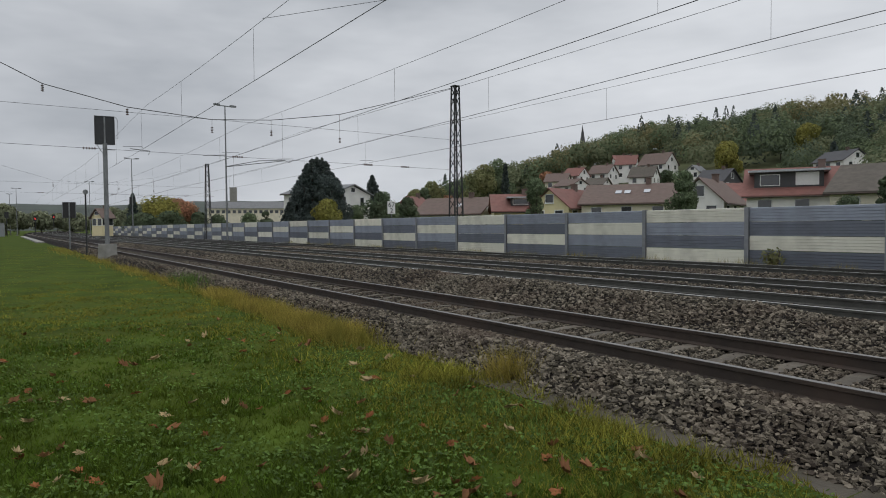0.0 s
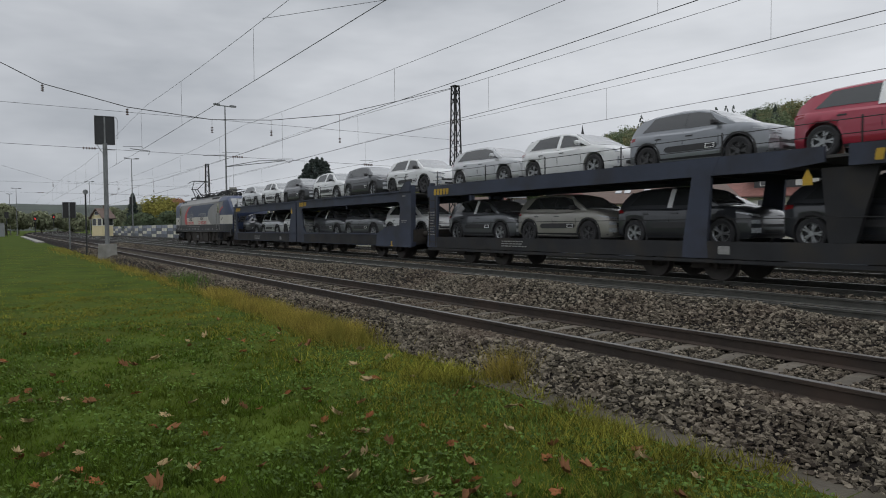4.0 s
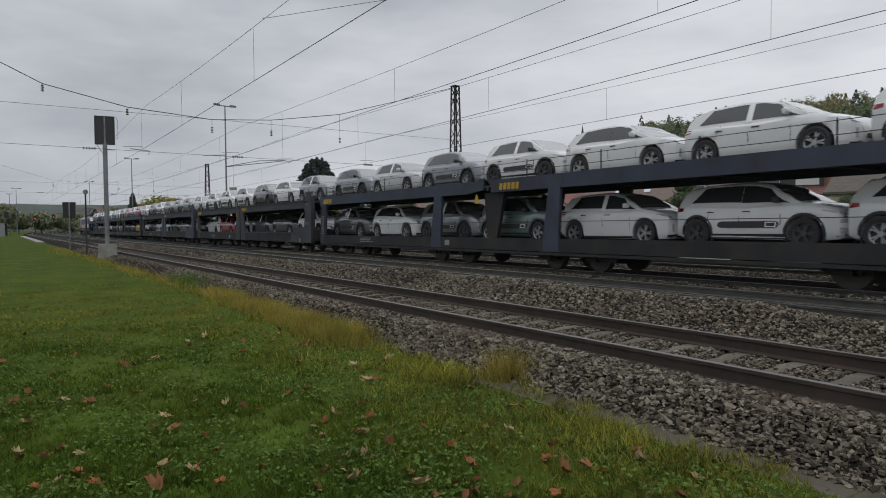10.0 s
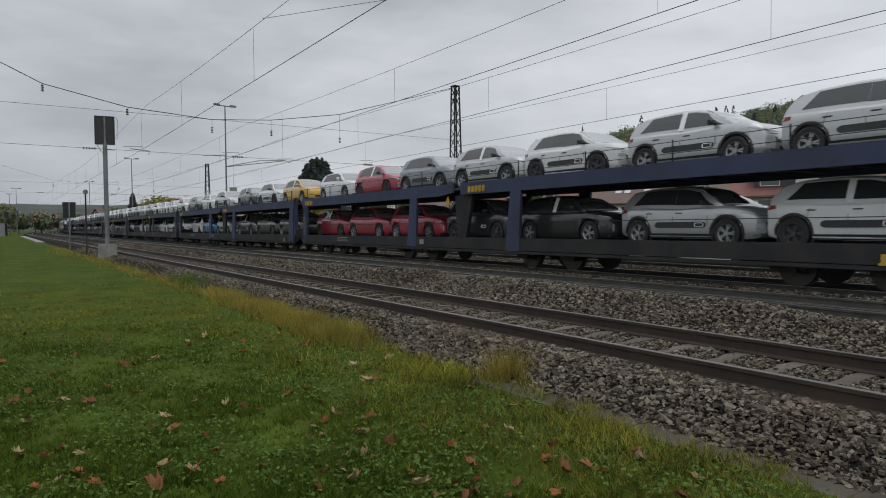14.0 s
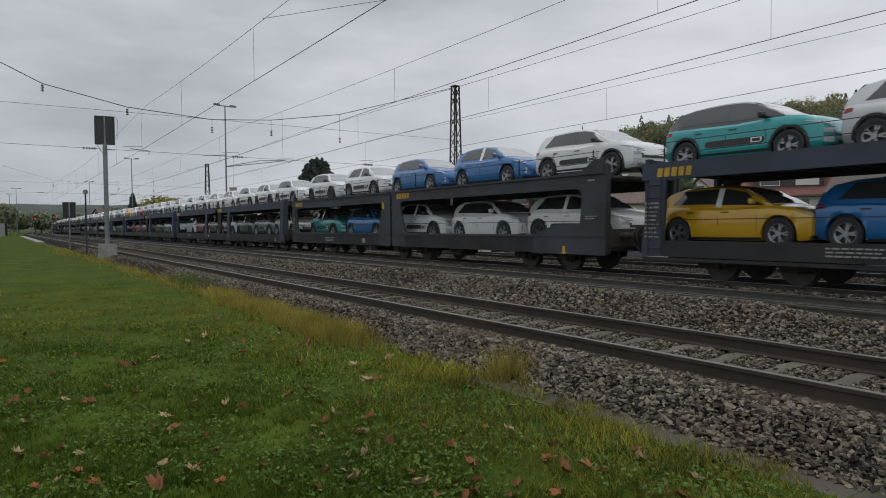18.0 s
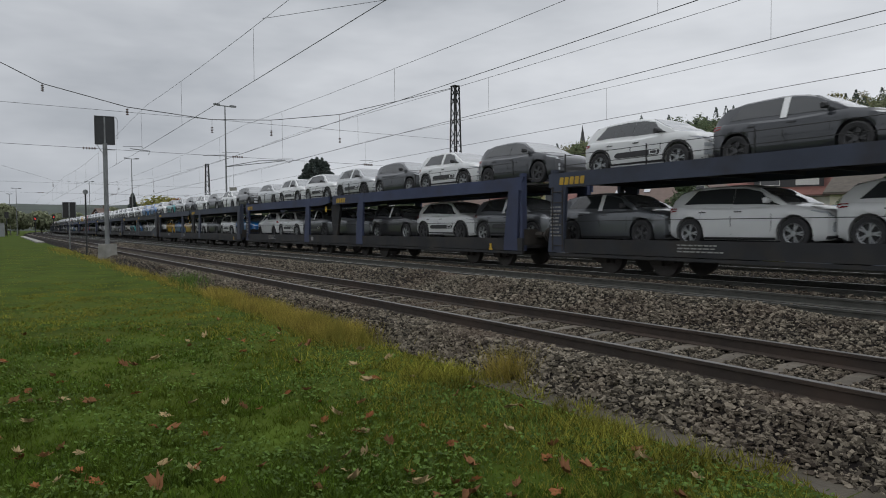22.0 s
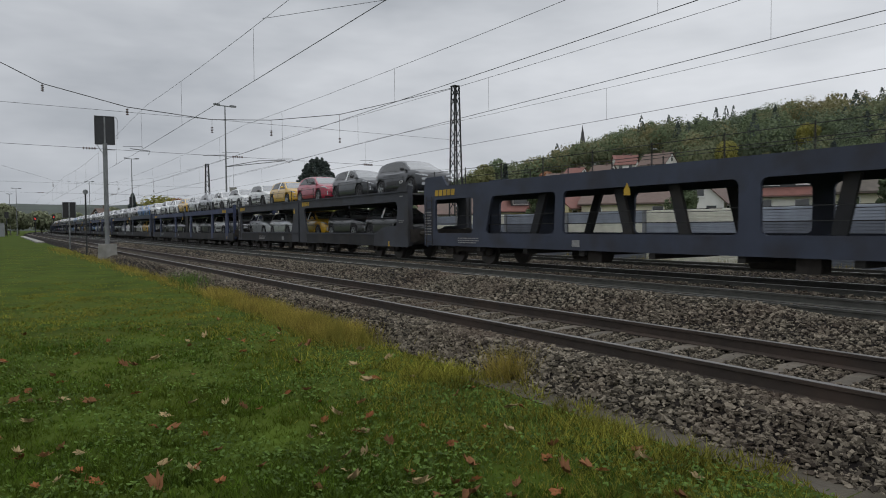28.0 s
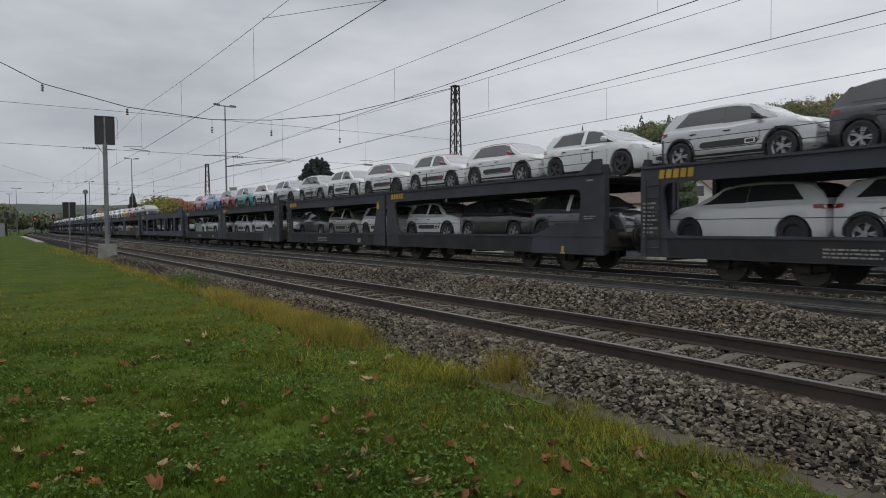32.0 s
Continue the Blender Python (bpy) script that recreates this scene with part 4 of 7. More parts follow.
CAR_SHAPES = {
    # profiles along the car, nose towards +x: belt and bonnet, underside, half width, roof line
    "tall": {"top": [(-2.0, 0.66), (-1.96, 0.90), (-1.88, 1.0), (-1.2, 0.985), (0.0, 0.95), (0.8, 0.985), (1.14, 0.985), (1.45, 0.955), (1.74, 0.885), (1.9, 0.77), (2.0, 0.54)],
             "bot": [(-2.0, 0.42), (-1.92, 0.27), (-1.7, 0.21), (1.6, 0.19), (1.9, 0.22), (2.0, 0.32)],
             "wid": [(-2.0, 0.62), (-1.92, 0.76), (-1.6, 0.86), (-0.5, 0.875), (1.0, 0.87), (1.6, 0.835), (1.86, 0.74), (2.0, 0.54)],
             "roof": [(-1.93, 1.0), (-1.78, 1.22), (-1.58, 1.38), (-1.1, 1.46), (-0.45, 1.485), (0.05, 1.465), (0.38, 1.385), (0.78, 1.175), (1.14, 0.985)]},
    "low": {"top": [(-2.02, 0.64), (-1.98, 0.86), (-1.88, 0.975), (-1.2, 0.96), (0.0, 0.925), (0.8, 0.95), (1.08, 0.955), (1.45, 0.905), (1.78, 0.82), (1.94, 0.70), (2.03, 0.50)],
            "bot": [(-2.02, 0.40), (-1.94, 0.26), (-1.7, 0.18), (1.6, 0.165), (1.9, 0.19), (2.03, 0.28)],
            "wid": [(-2.02, 0.60), (-1.92, 0.76), (-1.6, 0.865), (-0.5, 0.872), (1.0, 0.865), (1.6, 0.83), (1.88, 0.73), (2.03, 0.50)],
            "roof": [(-1.95, 0.97), (-1.82, 1.15), (-1.62, 1.315), (-1.2, 1.405), (-0.5, 1.438), (0.0, 1.42), (0.34, 1.335), (0.74, 1.14), (1.08, 0.955)]},
}
FRONT_X, REAR_X, AXLE_Z, ARCH_R = 1.24, -1.30, 0.33, 0.385


class CarShape:
    """Surfaces of one car body, from its profiles."""

    def __init__(self, shape):
        self.p = CAR_SHAPES[shape]
        self.nose, self.tail = self.p["top"][-1][0], self.p["top"][0][0]

    def at(self, key, x):
        return curve(self.p[key], x)

    def bottom(self, x):
        z = self.at("bot", x)
        for w in (FRONT_X, REAR_X):
            d = ARCH_R ** 2 - (x - w) ** 2
            if d > 0:
                z = max(z, AXLE_Z + math.sqrt(d))
        return z

    def half(self, x):
        """Half a cross-section: sill, waisted flank, shoulder, bonnet."""
        t, b0, b, w = self.at("top", x), self.at("bot", x), self.bottom(x), self.at("wid", x)
        b = min(b, t - 0.06)
        h = t - b0
        out = [(0.0, b), (0.91 * w, b)]
        for k, (f, q) in enumerate(((0.06, 0.962), (0.26, 1.0), (0.50, 0.978), (0.72, 1.0), (0.90, 0.972))):
            out.append((q * w, max(b0 + f * h, b + 0.004 * (k + 1))))
        return out + [(0.90 * w, t - 0.008), (0.5 * w, t + 0.016), (0.0, t + 0.024)]

    def ring(self, x):
        half = self.half(x)
        return [(x, -y, z) for y, z in half] + [(x, y, z) for y, z in half[-2:0:-1]]

    def flank(self, x, z):
        """How far out the side stands at x and height z."""
        w, t, b0 = self.at("wid", x), self.at("top", x), self.at("bot", x)
        f = (z - b0) / (t - b0)
        return w * float(np.interp(f, (0.0, 0.06, 0.26, 0.50, 0.72, 0.90, 1.0), (0.91, 0.962, 1.0, 0.978, 1.0, 0.972, 0.90)))

    def end(self, y, z, sign):
        """x of the nose (sign 1) or the tail (sign -1) at y and height z."""
        x = self.nose if sign > 0 else self.tail
        while abs(x) > 1.3:
            if self.at("top", x) - 0.01 >= z and self.at("bot", x) + 0.01 <= z and self.at("wid", x) * 0.985 >= abs(y):
                break
            x -= sign * 0.008
        return x

    def cabin_side(self, x, u, out=0.0):
        t, r = self.at("top", x), self.at("roof", x)
        hf = max(0.0, (r - t) / 0.52)
        y = 0.805 * self.at("wid", x) / 0.875 - 0.19 * hf * u - 0.02 * hf * u * u
        return y + out, t - 0.03 + (r - 0.05 * hf - t + 0.03) * u

    def cabin_ring(self, x):
        r, t = self.at("roof", x), self.at("top", x)
        hf = max(0.0, (r - t) / 0.52)
        pts = [(0.0, t - 0.1)] + [self.cabin_side(x, u) for u in (0.0, 0.35, 0.7, 1.0)]
        e = pts[-1][0]
        pts += [(e - 0.06, r - 0.012 * hf), (e * 0.5, r + 0.008), (0.0, r + 0.012)]
        return [(x, -y, z) for y, z in pts] + [(x, y, z) for y, z in pts[-2:0:-1]]


def shell(b, rows, back):
    """A curved plate: a grid of points, closed by a second grid moved by back."""
    n, m = len(rows), len(rows[0])
    front = [tuple(p) for r in rows for p in r]
    rear = [(x + back[0], y + back[1], z + back[2]) for x, y, z in front]
    o = n * m
    fs = []
    for i in range(n - 1):
        for j in range(m - 1):
            q = (i * m + j, (i + 1) * m + j, (i + 1) * m + j + 1, i * m + j + 1)
            fs += [q, tuple(o + k for k in q[::-1])]
    edge = [(i * m, (i + 1) * m) for i in range(n - 1)] + [((i + 1) * m - 1, (i + 2) * m - 1) for i in range(n - 1)]
    edge += [(j, j + 1) for j in range(m - 1)] + [((n - 1) * m + j, (n - 1) * m + j + 1) for j in range(m - 1)]
    return b.add(front + rear, fs + [(a, c, o + c, o + a) for a, c in edge])


def car_meshes(shape):
    c = CarShape(shape)
    tall = shape == "tall"
    xs = sorted(set([c.tail, -1.97, -1.92, -1.85, -1.76, -1.7, -0.9, -0.4, 0.0, 0.4, 0.8, 1.0, 1.65, 1.7, 1.8, 1.88, 1.94, 1.98, c.nose]
                    + [w + ARCH_R * math.cos(math.pi * k / 12) for w in (FRONT_X, REAR_X) for k in range(13)]))
    base = c.p["roof"][-1][0]
    cxs = [c.p["roof"][0][0], -1.86, -1.78, -1.68, -1.55, -1.4, -1.2, -0.8, -0.4, -0.1, 0.15, 0.3, 0.45, 0.6, 0.75, 0.9, 1.02, base]
    out = {"body": Build().loft([c.ring(x) for x in xs]), "cabin": Build().loft([c.cabin_ring(x) for x in cxs])}

    def glass(xa, xb, side, u0, u1, slant=0.0, nose=0.0, steps=8, lift=0.008):
        rows = []
        for k in range(steps + 1):
            f = k / steps
            row = []
            for i in range(4):
                u = u0 + (u1 - u0) * i / 3
                uu = (u - u0) / (u1 - u0)
                x = xa + (xb - xa) * f + slant * uu * (1 - f) - nose * uu * f
                y, z = c.cabin_side(x, u, lift)
                row.append((x, side * y, z))
            rows.append(row)
        return shell(Build(), rows, (0, -side * 0.03, 0))

    for side, tag in ((-1, "near"), (1, "far")):
        out["front_window_" + tag] = glass(-0.205, 0.93, side, 0.17, 0.93, nose=0.50)
        out["rear_window_" + tag] = glass(-1.50, -0.215, side, 0.19, 0.93, slant=0.30)
    out["windows_far"] = Build().add(out["front_window_far"].v, out["front_window_far"].f).add(out["rear_window_far"].v, out["rear_window_far"].f)
    out["pillar_film_near"] = glass(-0.30, -0.16, -1, 0.06, 0.99, steps=2, lift=0.013)
    for name, xa, xb in (("windscreen", 0.34, base - 0.06), ("back_glass", -1.88, -1.58)):
        rows = []
        for k in range(7):
            x = xa + (xb - xa) * k / 6
            e = c.cabin_side(x, 1.0)[0] - 0.055
            rows.append([(x + (0.006 if xa > 0 else -0.006), e * q, c.at("roof", x) + 0.022 - 0.022 * q * q) for q in (-1, -0.6, 0, 0.6, 1)])
        out[name] = shell(Build(), rows, (-0.01 if xa > 0 else 0.01, 0, -0.03))

    rows = []
    for x in (-1.62, -1.3, -0.9, -0.5, -0.1, 0.15, 0.34):
        e = c.cabin_side(x, 1.0)[0] - 0.01
        rows.append([(x, e * q, c.at("roof", x) + 0.022 - 0.05 * q ** 4) for q in (-1, -0.8, -0.4, 0, 0.4, 0.8, 1)])
    out["roof_panel"] = shell(Build(), rows, (0, 0, -0.03))

    def front(y0, y1, z0, z1, lift=0.010, ny=5, nz=3, taper=0.0, sign=1, b=None):
        rows = []
        for i in range(ny):
            y = y0 + (y1 - y0) * i / (ny - 1)
            zz = taper * i / (ny - 1)
            rows.append([(c.end(y, z0 + zz + (z1 - z0) * j / (nz - 1), sign) + sign * lift, y, z0 + zz + (z1 - z0) * j / (nz - 1)) for j in range(nz)])
        return shell(b if b is not None else Build(), rows, (-sign * 0.05, 0, 0))

    if tall:
        out["grille"] = front(-0.50, 0.50, 0.47, 0.60)
        front(-0.60, 0.60, 0.29, 0.40, b=out["grille"])
        for z in (0.655, 0.71):
            front(-0.60, 0.60, z, z + 0.018, lift=0.012, nz=2, ny=7, b=out["grille"])
    else:
        out["grille"] = front(-0.50, 0.50, 0.36, 0.60, nz=4)
        front(-0.58, 0.58, 0.24, 0.31, b=out["grille"])
    out["front_bumper"] = front(-0.72, 0.72, 0.21, 0.285, lift=0.02, ny=9, nz=2)
    out["fog_lamp"] = front(-0.52, -0.70, 0.34, 0.45, lift=0.016, ny=3) if tall else front(-0.60, -0.64, 0.36, 0.56, lift=0.014, ny=2)
    for side, tag in ((-1, "near"), (1, "far")):
        s = side

        def skin(poly_rows, lift=0.008, b=None):
            return shell(b if b is not None else Build(), [[(x, s * (c.flank(x, z) + lift), z) for x, z in row] for row in poly_rows], (0, -s * 0.04, 0))

        lamp = front(s * 0.44, s * 0.70, 0.69 if tall else 0.66, 0.745 if tall else 0.735, lift=0.012, taper=0.035)
        skin([[(x, 0.735 + 0.25 * (1.84 - x)), (x, 0.785 + 0.12 * (1.84 - x))] for x in (1.84, 1.76, 1.68, 1.58)], b=lamp)
        if tall:
            front(s * 0.50, s * 0.70, 0.545, 0.63, lift=0.014, b=lamp, ny=4)
        out["headlight_" + tag] = lamp
        tl = front(s * 0.50, s * 0.72, 0.84, 0.93, lift=0.012, sign=-1)
        skin([[(x, 0.83 + 0.1 * (x + 1.93)), (x, 0.93)] for x in (-1.93, -1.85, -1.78, -1.70)], b=tl)
        out["tail_light_" + tag] = tl
        if side > 0:
            continue
        rows = []
        for yy, k in ((0.80, 0.35), (0.845, 0.6), (0.87, 1.0), (0.95, 1.0), (0.99, 0.7)):
            rows.append([(0.66 + dx * k, s * yy, 1.045 + zz * k) for dx, zz in ((-0.03, -0.06), (0.06, -0.065), (0.10, -0.02), (0.09, 0.04), (0.03, 0.07), (-0.04, 0.06))])
        out["mirror_" + tag] = Build().loft(rows)
        z0 = c.at("bot", 0.0)
        sill = skin([[(x, z0 + 0.01), (x, z0 + 0.07)] for x in (-0.90, -0.3, 0.3, 0.84)], 0.012)
        out["sill_" + tag] = sill
        a = skin([[(x, z0 + 0.01), (x, z0 + 0.12)] for x in (-0.90, -0.3, 0.3, 0.84)], 0.014)
        for w in (FRONT_X, REAR_X):
            rows = []
            for k in range(-2, 15):
                ca, sa = math.cos(math.pi * k / 12), math.sin(math.pi * k / 12)
                rows.append([(w + r * ca, AXLE_Z + r * sa) for r in (ARCH_R - 0.005, ARCH_R + 0.05)])
            skin(rows, 0.010, a)
        out["cladding_" + tag] = a
        out["door_panel_" + tag] = skin([[(x, 0.455 + q), (x, 0.60 - q)] for x, q in ((-0.74, 0.05), (-0.70, 0.015), (-0.64, 0.0), (-0.2, 0.0), (0.2, 0.0), (0.62, 0.0), (0.68, 0.015), (0.71, 0.05))], 0.022)
        frame_b = Build()
        for x0, x1, za, zb in ((0.42, 0.66, 0.565, 0.58), (0.42, 0.66, 0.475, 0.49), (0.42, 0.44, 0.49, 0.565), (0.64, 0.66, 0.49, 0.565)):
            skin([[(x, za), (x, zb)] for x in (x0, x1)], 0.028, frame_b)
        out["panel_frame_" + tag] = frame_b
        g = Build()
        for x0, lean, za, zb in ((0.74, 0.02, 0.36, 0.93), (-0.20, -0.02, 0.30, 0.92), (-1.02, 0.10, 0.66, 0.94)):
            skin([[(x0 - 0.005 + lean * k / 3, za + (zb - za) * k / 3), (x0 + 0.005 + lean * k / 3, za + (zb - za) * k / 3)] for k in range(4)], 0.003, g)
        for x0 in (-0.12, -1.02):
            skin([[(x, 0.80), (x, 0.825)] for x in (x0, x0 + 0.09, x0 + 0.18)], 0.022, g)
        out["door_gap_" + tag] = g
    t = Build()
    prof = [(0.21, -0.085), (0.30, -0.098), (0.328, -0.075), (0.33, 0.0), (0.328, 0.075), (0.30, 0.098), (0.21, 0.085)]
    n = 24
    t.loft([[(r * math.cos(2 * math.pi * k / n), y, r * math.sin(2 * math.pi * k / n)) for r, y in prof] for k in range(n + 1)], caps=False)
    t.tube((0, -0.035, 0), (0, 0.08, 0), 0.215, 20)
    out["tyre"] = t
    rim = Build()
    rim.loft([[(r * math.cos(2 * math.pi * k / n), y, r * math.sin(2 * math.pi * k / n)) for r, y in ((0.195, -0.07), (0.222, -0.092), (0.222, -0.06), (0.197, -0.05))] for k in range(n + 1)], caps=False)
    for k in range(5):
        for off in (-0.17, 0.17):
            a0 = 2 * math.pi * k / 5
            a1 = a0 + off
            p = [(0.03 * math.cos(a0), 0.03 * math.sin(a0)), (0.205 * math.cos(a1), 0.205 * math.sin(a1))]
            nx, nz = -math.sin(a1) * 0.017, math.cos(a1) * 0.017
            quad = [(p[0][0] - nx, p[0][1] - nz), (p[1][0] - nx, p[1][1] - nz), (p[1][0] + nx, p[1][1] + nz), (p[0][0] + nx, p[0][1] + nz)]
            rim.prism(quad, -0.082, -0.05)
    rim.tube((0, -0.088, 0), (0, -0.04, 0), 0.06, 12)
    out["rim"] = rim
    return out


CAR_BUILDS = {shape: car_meshes(shape) for shape in CAR_SHAPES}
CAR_CACHE, CAR_TEMPLATE = {}, {}


def car_mesh(shape, key, material, smooth=True):
    k = (shape, key, material.name)
    if k not in CAR_CACHE:
        me = CAR_BUILDS[shape][key].mesh(key, material, smooth)
        if smooth:
            me.set_sharp_from_angle(angle=radians(32))
        CAR_CACHE[k] = me
    return CAR_CACHE[k]


def make_car(colour, cladding, red_mirror, alloy, film):
    p = M_PAINT[colour]
    shape = "tall" if cladding else "low"
    words = colour.replace("_", " ")
    ob = tagged(new("hatchback_car"), "new %s hatchback%s on a railway wagon" % (words, " with black cladding" if cladding else ""), "car", "new cars on the train")

    def piece(name, key, material, label="", smooth=True, parent=None, m=None):
        return part(name, car_mesh(shape, key, material, smooth), parent or ob, label, m)

    piece("body", "body", p)
    cab = M_PAINT["black"] if cladding and colour in ("turquoise", "red", "yellow") else p
    if red_mirror:
        piece("roof_panel", "roof_panel", M_PAINT["red"], "red roof")
    piece("cabin", "cabin", cab, "roof in a second colour" if cab is not p else "")
    for side in ("near", "far"):
        if side == "near":
            piece("side_window", "front_window_near", M_GLASS, "dark tinted glass")
            piece("side_window", "rear_window_near", M_GLASS, "dark tinted glass")
        else:
            piece("side_window", "windows_far", M_GLASS, "dark tinted glass")
        piece("headlight", "headlight_" + side, M_LAMP, "clear headlight")
        piece("tail_light", "tail_light_" + side, M_TAIL, "red tail light")
    if film:
        piece("pillar_film", "pillar_film_near", M_FILM, "white protective film on the door pillar")
    piece("mirror", "mirror_near", M_PAINT["red"] if red_mirror else p if colour in ("silver", "white", "yellow", "blue") and not cladding else M_TRIM)
    piece("door_seams", "door_gap_near", M_TRIM, smooth=False)
    if not cladding:
        piece("side_sill", "sill_near", M_TRIM, "black sill")
    else:
        piece("lower_cladding", "cladding_near", M_TRIM, "black wheel-arch and sill trim")
        pad = piece("door_panel", "door_panel_near", M_TRIM, "black bumper panel on the doors")
        piece("panel_frame", "panel_frame_near", M_PAINT["red"] if red_mirror else M_FILM, "pale frame on the bumper panel", False, pad)
    piece("windscreen", "windscreen", M_SCREEN)
    piece("back_glass", "back_glass", M_GLASS)
    piece("grille", "grille", M_TRIM)
    piece("front_bumper", "front_bumper", M_TRIM, "black bumper lip")
    piece("fog_lamp", "fog_lamp", M_LAMP, "bright lamp low in the bumper")
    for x in (FRONT_X, REAR_X):
        for s in (-1, 1):
            w = piece("wheel", "tyre", M_TYRE, m=pose(x, s * 0.765, AXLE_Z, 0, 0, 0 if s < 0 else 180))
            if s < 0:
                piece("rim", "rim", M_RIM if alloy else M_RIMCAP, smooth=False, parent=w)
    return ob


def car(code, n):
    cladding = code.isupper()
    colour = CODE[code] if cladding else LOWER[code]
    alloy = n % 3 != 0 or colour in ("yellow", "blue")
    film = n % 2 == 0
    key = (colour, cladding, code == "X", alloy, film)
    if key not in CAR_TEMPLATE:
        CAR_TEMPLATE[key] = make_car(*key)
        return CAR_TEMPLATE[key]
    return copy_thing(CAR_TEMPLATE[key], Matrix())


# ---- wagons ----
M_WSLATE = mat("slate_blue_wagon_paint", (0.048, 0.057, 0.082), 0.6, 0.0, var=0.2, scale=0.8, dirt=(0.032, 0.028, 0.025), dirt_amount=0.55, dirt_scale=1.1, spec=0.25)
M_WGREY = mat("grey_wagon_paint", (0.050, 0.054, 0.064), 0.6, 0.0, var=0.2, scale=0.8, dirt=(0.034, 0.029, 0.025), dirt_amount=0.6, dirt_scale=1.1, spec=0.25)
M_WBLUE = mat("dark_blue_wagon_paint", (0.046, 0.058, 0.108), 0.6, 0.0, var=0.2, scale=0.8, dirt=(0.04, 0.036, 0.036), dirt_amount=0.45, dirt_scale=1.1, spec=0.25)
M_WSILL = mat("grimy_wagon_sill", (0.029, 0.030, 0.032), 0.7, 0.0, var=0.3, scale=1.2, dirt=(0.055, 0.047, 0.037), dirt_amount=0.6, dirt_scale=1.4, spec=0.2)
M_DECK = mat("dirty_deck_steel", (0.065, 0.063, 0.060), 0.8, 0.1, var=0.3, scale=2)
M_BOGIE = mat("brake_dust_bogie", (0.042, 0.036, 0.031), 0.85, 0.1, var=0.3, scale=5)
M_WHEEL = mat("wheel_steel", (0.075, 0.068, 0.062), 0.7, 0.2, var=0.2, scale=6)
M_YELLOW = mat("yellow_marking", (0.46, 0.29, 0.025), 0.6, var=0.15, scale=8, dirt=(0.2, 0.13, 0.03), dirt_amount=0.4)
M_LABELW = mat("white_marking", (0.25, 0.25, 0.24), 0.6, var=0.2, scale=10)
M_ROPE = mat("black_rope", (0.015, 0.015, 0.015), 0.7, var=0.1)


def opening(x0, x1, z0, z1, r=0.28, lean0=0.0, lean1=0.0):
    """Corner-rounded window outline, its ends leaning."""
    pts = []
    for cx, cz, a0, sx in ((x1 - r, z0 + r, -90, 1), (x1 - r, z1 - r, 0, 1), (x0 + r, z1 - r, 90, 0), (x0 + r, z0 + r, 180, 0)):
        for k in range(4):
            a = radians(a0 + 30 * k)
            x, z = cx + r * math.cos(a), cz + r * math.sin(a)
            f = (z - z0) / (z1 - z0)
            pts.append((x + (lean1 if sx else lean0) * f, z))
    return pts


def plate(b, x0, x1, z0, z1, holes, y0, y1):
    """A side plate from x0 to x1 with a row of openings (each an outline of 16 points)."""
    cuts = [x0] + [0.5 * (max(p[0] for p in a) + min(p[0] for p in c)) for a, c in zip(holes, holes[1:])] + [x1]
    for a, c, hole in zip(cuts, cuts[1:], holes):
        outer = []
        for k, (px, pz) in enumerate(hole):
            q = k // 4
            hx0, hx1 = min(p[0] for p in hole), max(p[0] for p in hole)
            hz0, hz1 = min(p[1] for p in hole), max(p[1] for p in hole)
            i = k % 4
            if q == 0:
                outer.append([(px, z0), (px, z0), (c, z0), (c, pz)][i])
            elif q == 1:
                outer.append([(c, pz), (c, z1), (px, z1), (px, z1)][i])
            elif q == 2:
                outer.append([(px, z1), (px, z1), (a, z1), (a, pz)][i])
            else:
                outer.append([(a, pz), (a, z0), (px, z0), (px, z0)][i])
        b.frame2(outer, hole, y0, y1)


def wheelset_mesh():
    b = Build()
    b.tube((0, -0.95, 0.42), (0, 0.95, 0.42), 0.07, 8)
    for s in (-1, 1):
        b.tube((0, s * 0.685, 0.42), (0, s * 0.82, 0.42), 0.42, 22).tube((0, s * 0.66, 0.42), (0, s * 0.69, 0.42), 0.45, 22)
        b.tube((0, s * 0.82, 0.42), (0, s * 0.85, 0.42), 0.16, 12)
    return b.mesh("wheelset", M_WHEEL)


def bogie_mesh():
    b = Build()
    for s in (-1, 1):
        b.prism([(-1.35, 0.36), (-1.0, 0.30), (-0.45, 0.42), (0.45, 0.42), (1.0, 0.30), (1.35, 0.36), (1.35, 0.55), (0.5, 0.66), (-0.5, 0.66), (-1.35, 0.55)], *sorted((s * 0.93, s * 1.07)))
        for x in (-0.9, 0.9):
            b.box(x - 0.17, x + 0.17, *sorted((s * 0.9, s * 1.16)), 0.30, 0.54)
            for dx in (-0.24, 0.24):
                b.tube((x + dx, s * 1.0, 0.30), (x + dx, s * 1.0, 0.52), 0.06, 8)
    b.box(-0.25, 0.25, -0.95, 0.95, 0.42, 0.64)
    return b.mesh("bogie_frame", M_BOGIE)


ME_WHEELSET, ME_BOGIE = wheelset_mesh(), bogie_mesh()


def buffer_mesh():
    b = Build()
    b.tube((0, 0, 0), (0.34, 0, 0), 0.10, 10).tube((0.34, 0, 0), (0.58, 0, 0), 0.075, 10).tube((0.58, 0, 0), (0.62, 0, 0), 0.22, 14)
    return b.mesh("buffer", M_BOGIE)


ME_BUFFER = buffer_mesh()
ME_HOOK = Build().box(0, 0.5, -0.07, 0.07, -0.10, 0.10).box(0.42, 0.62, -0.05, 0.05, -0.28, 0.06).mesh("coupling", M_BOGIE)


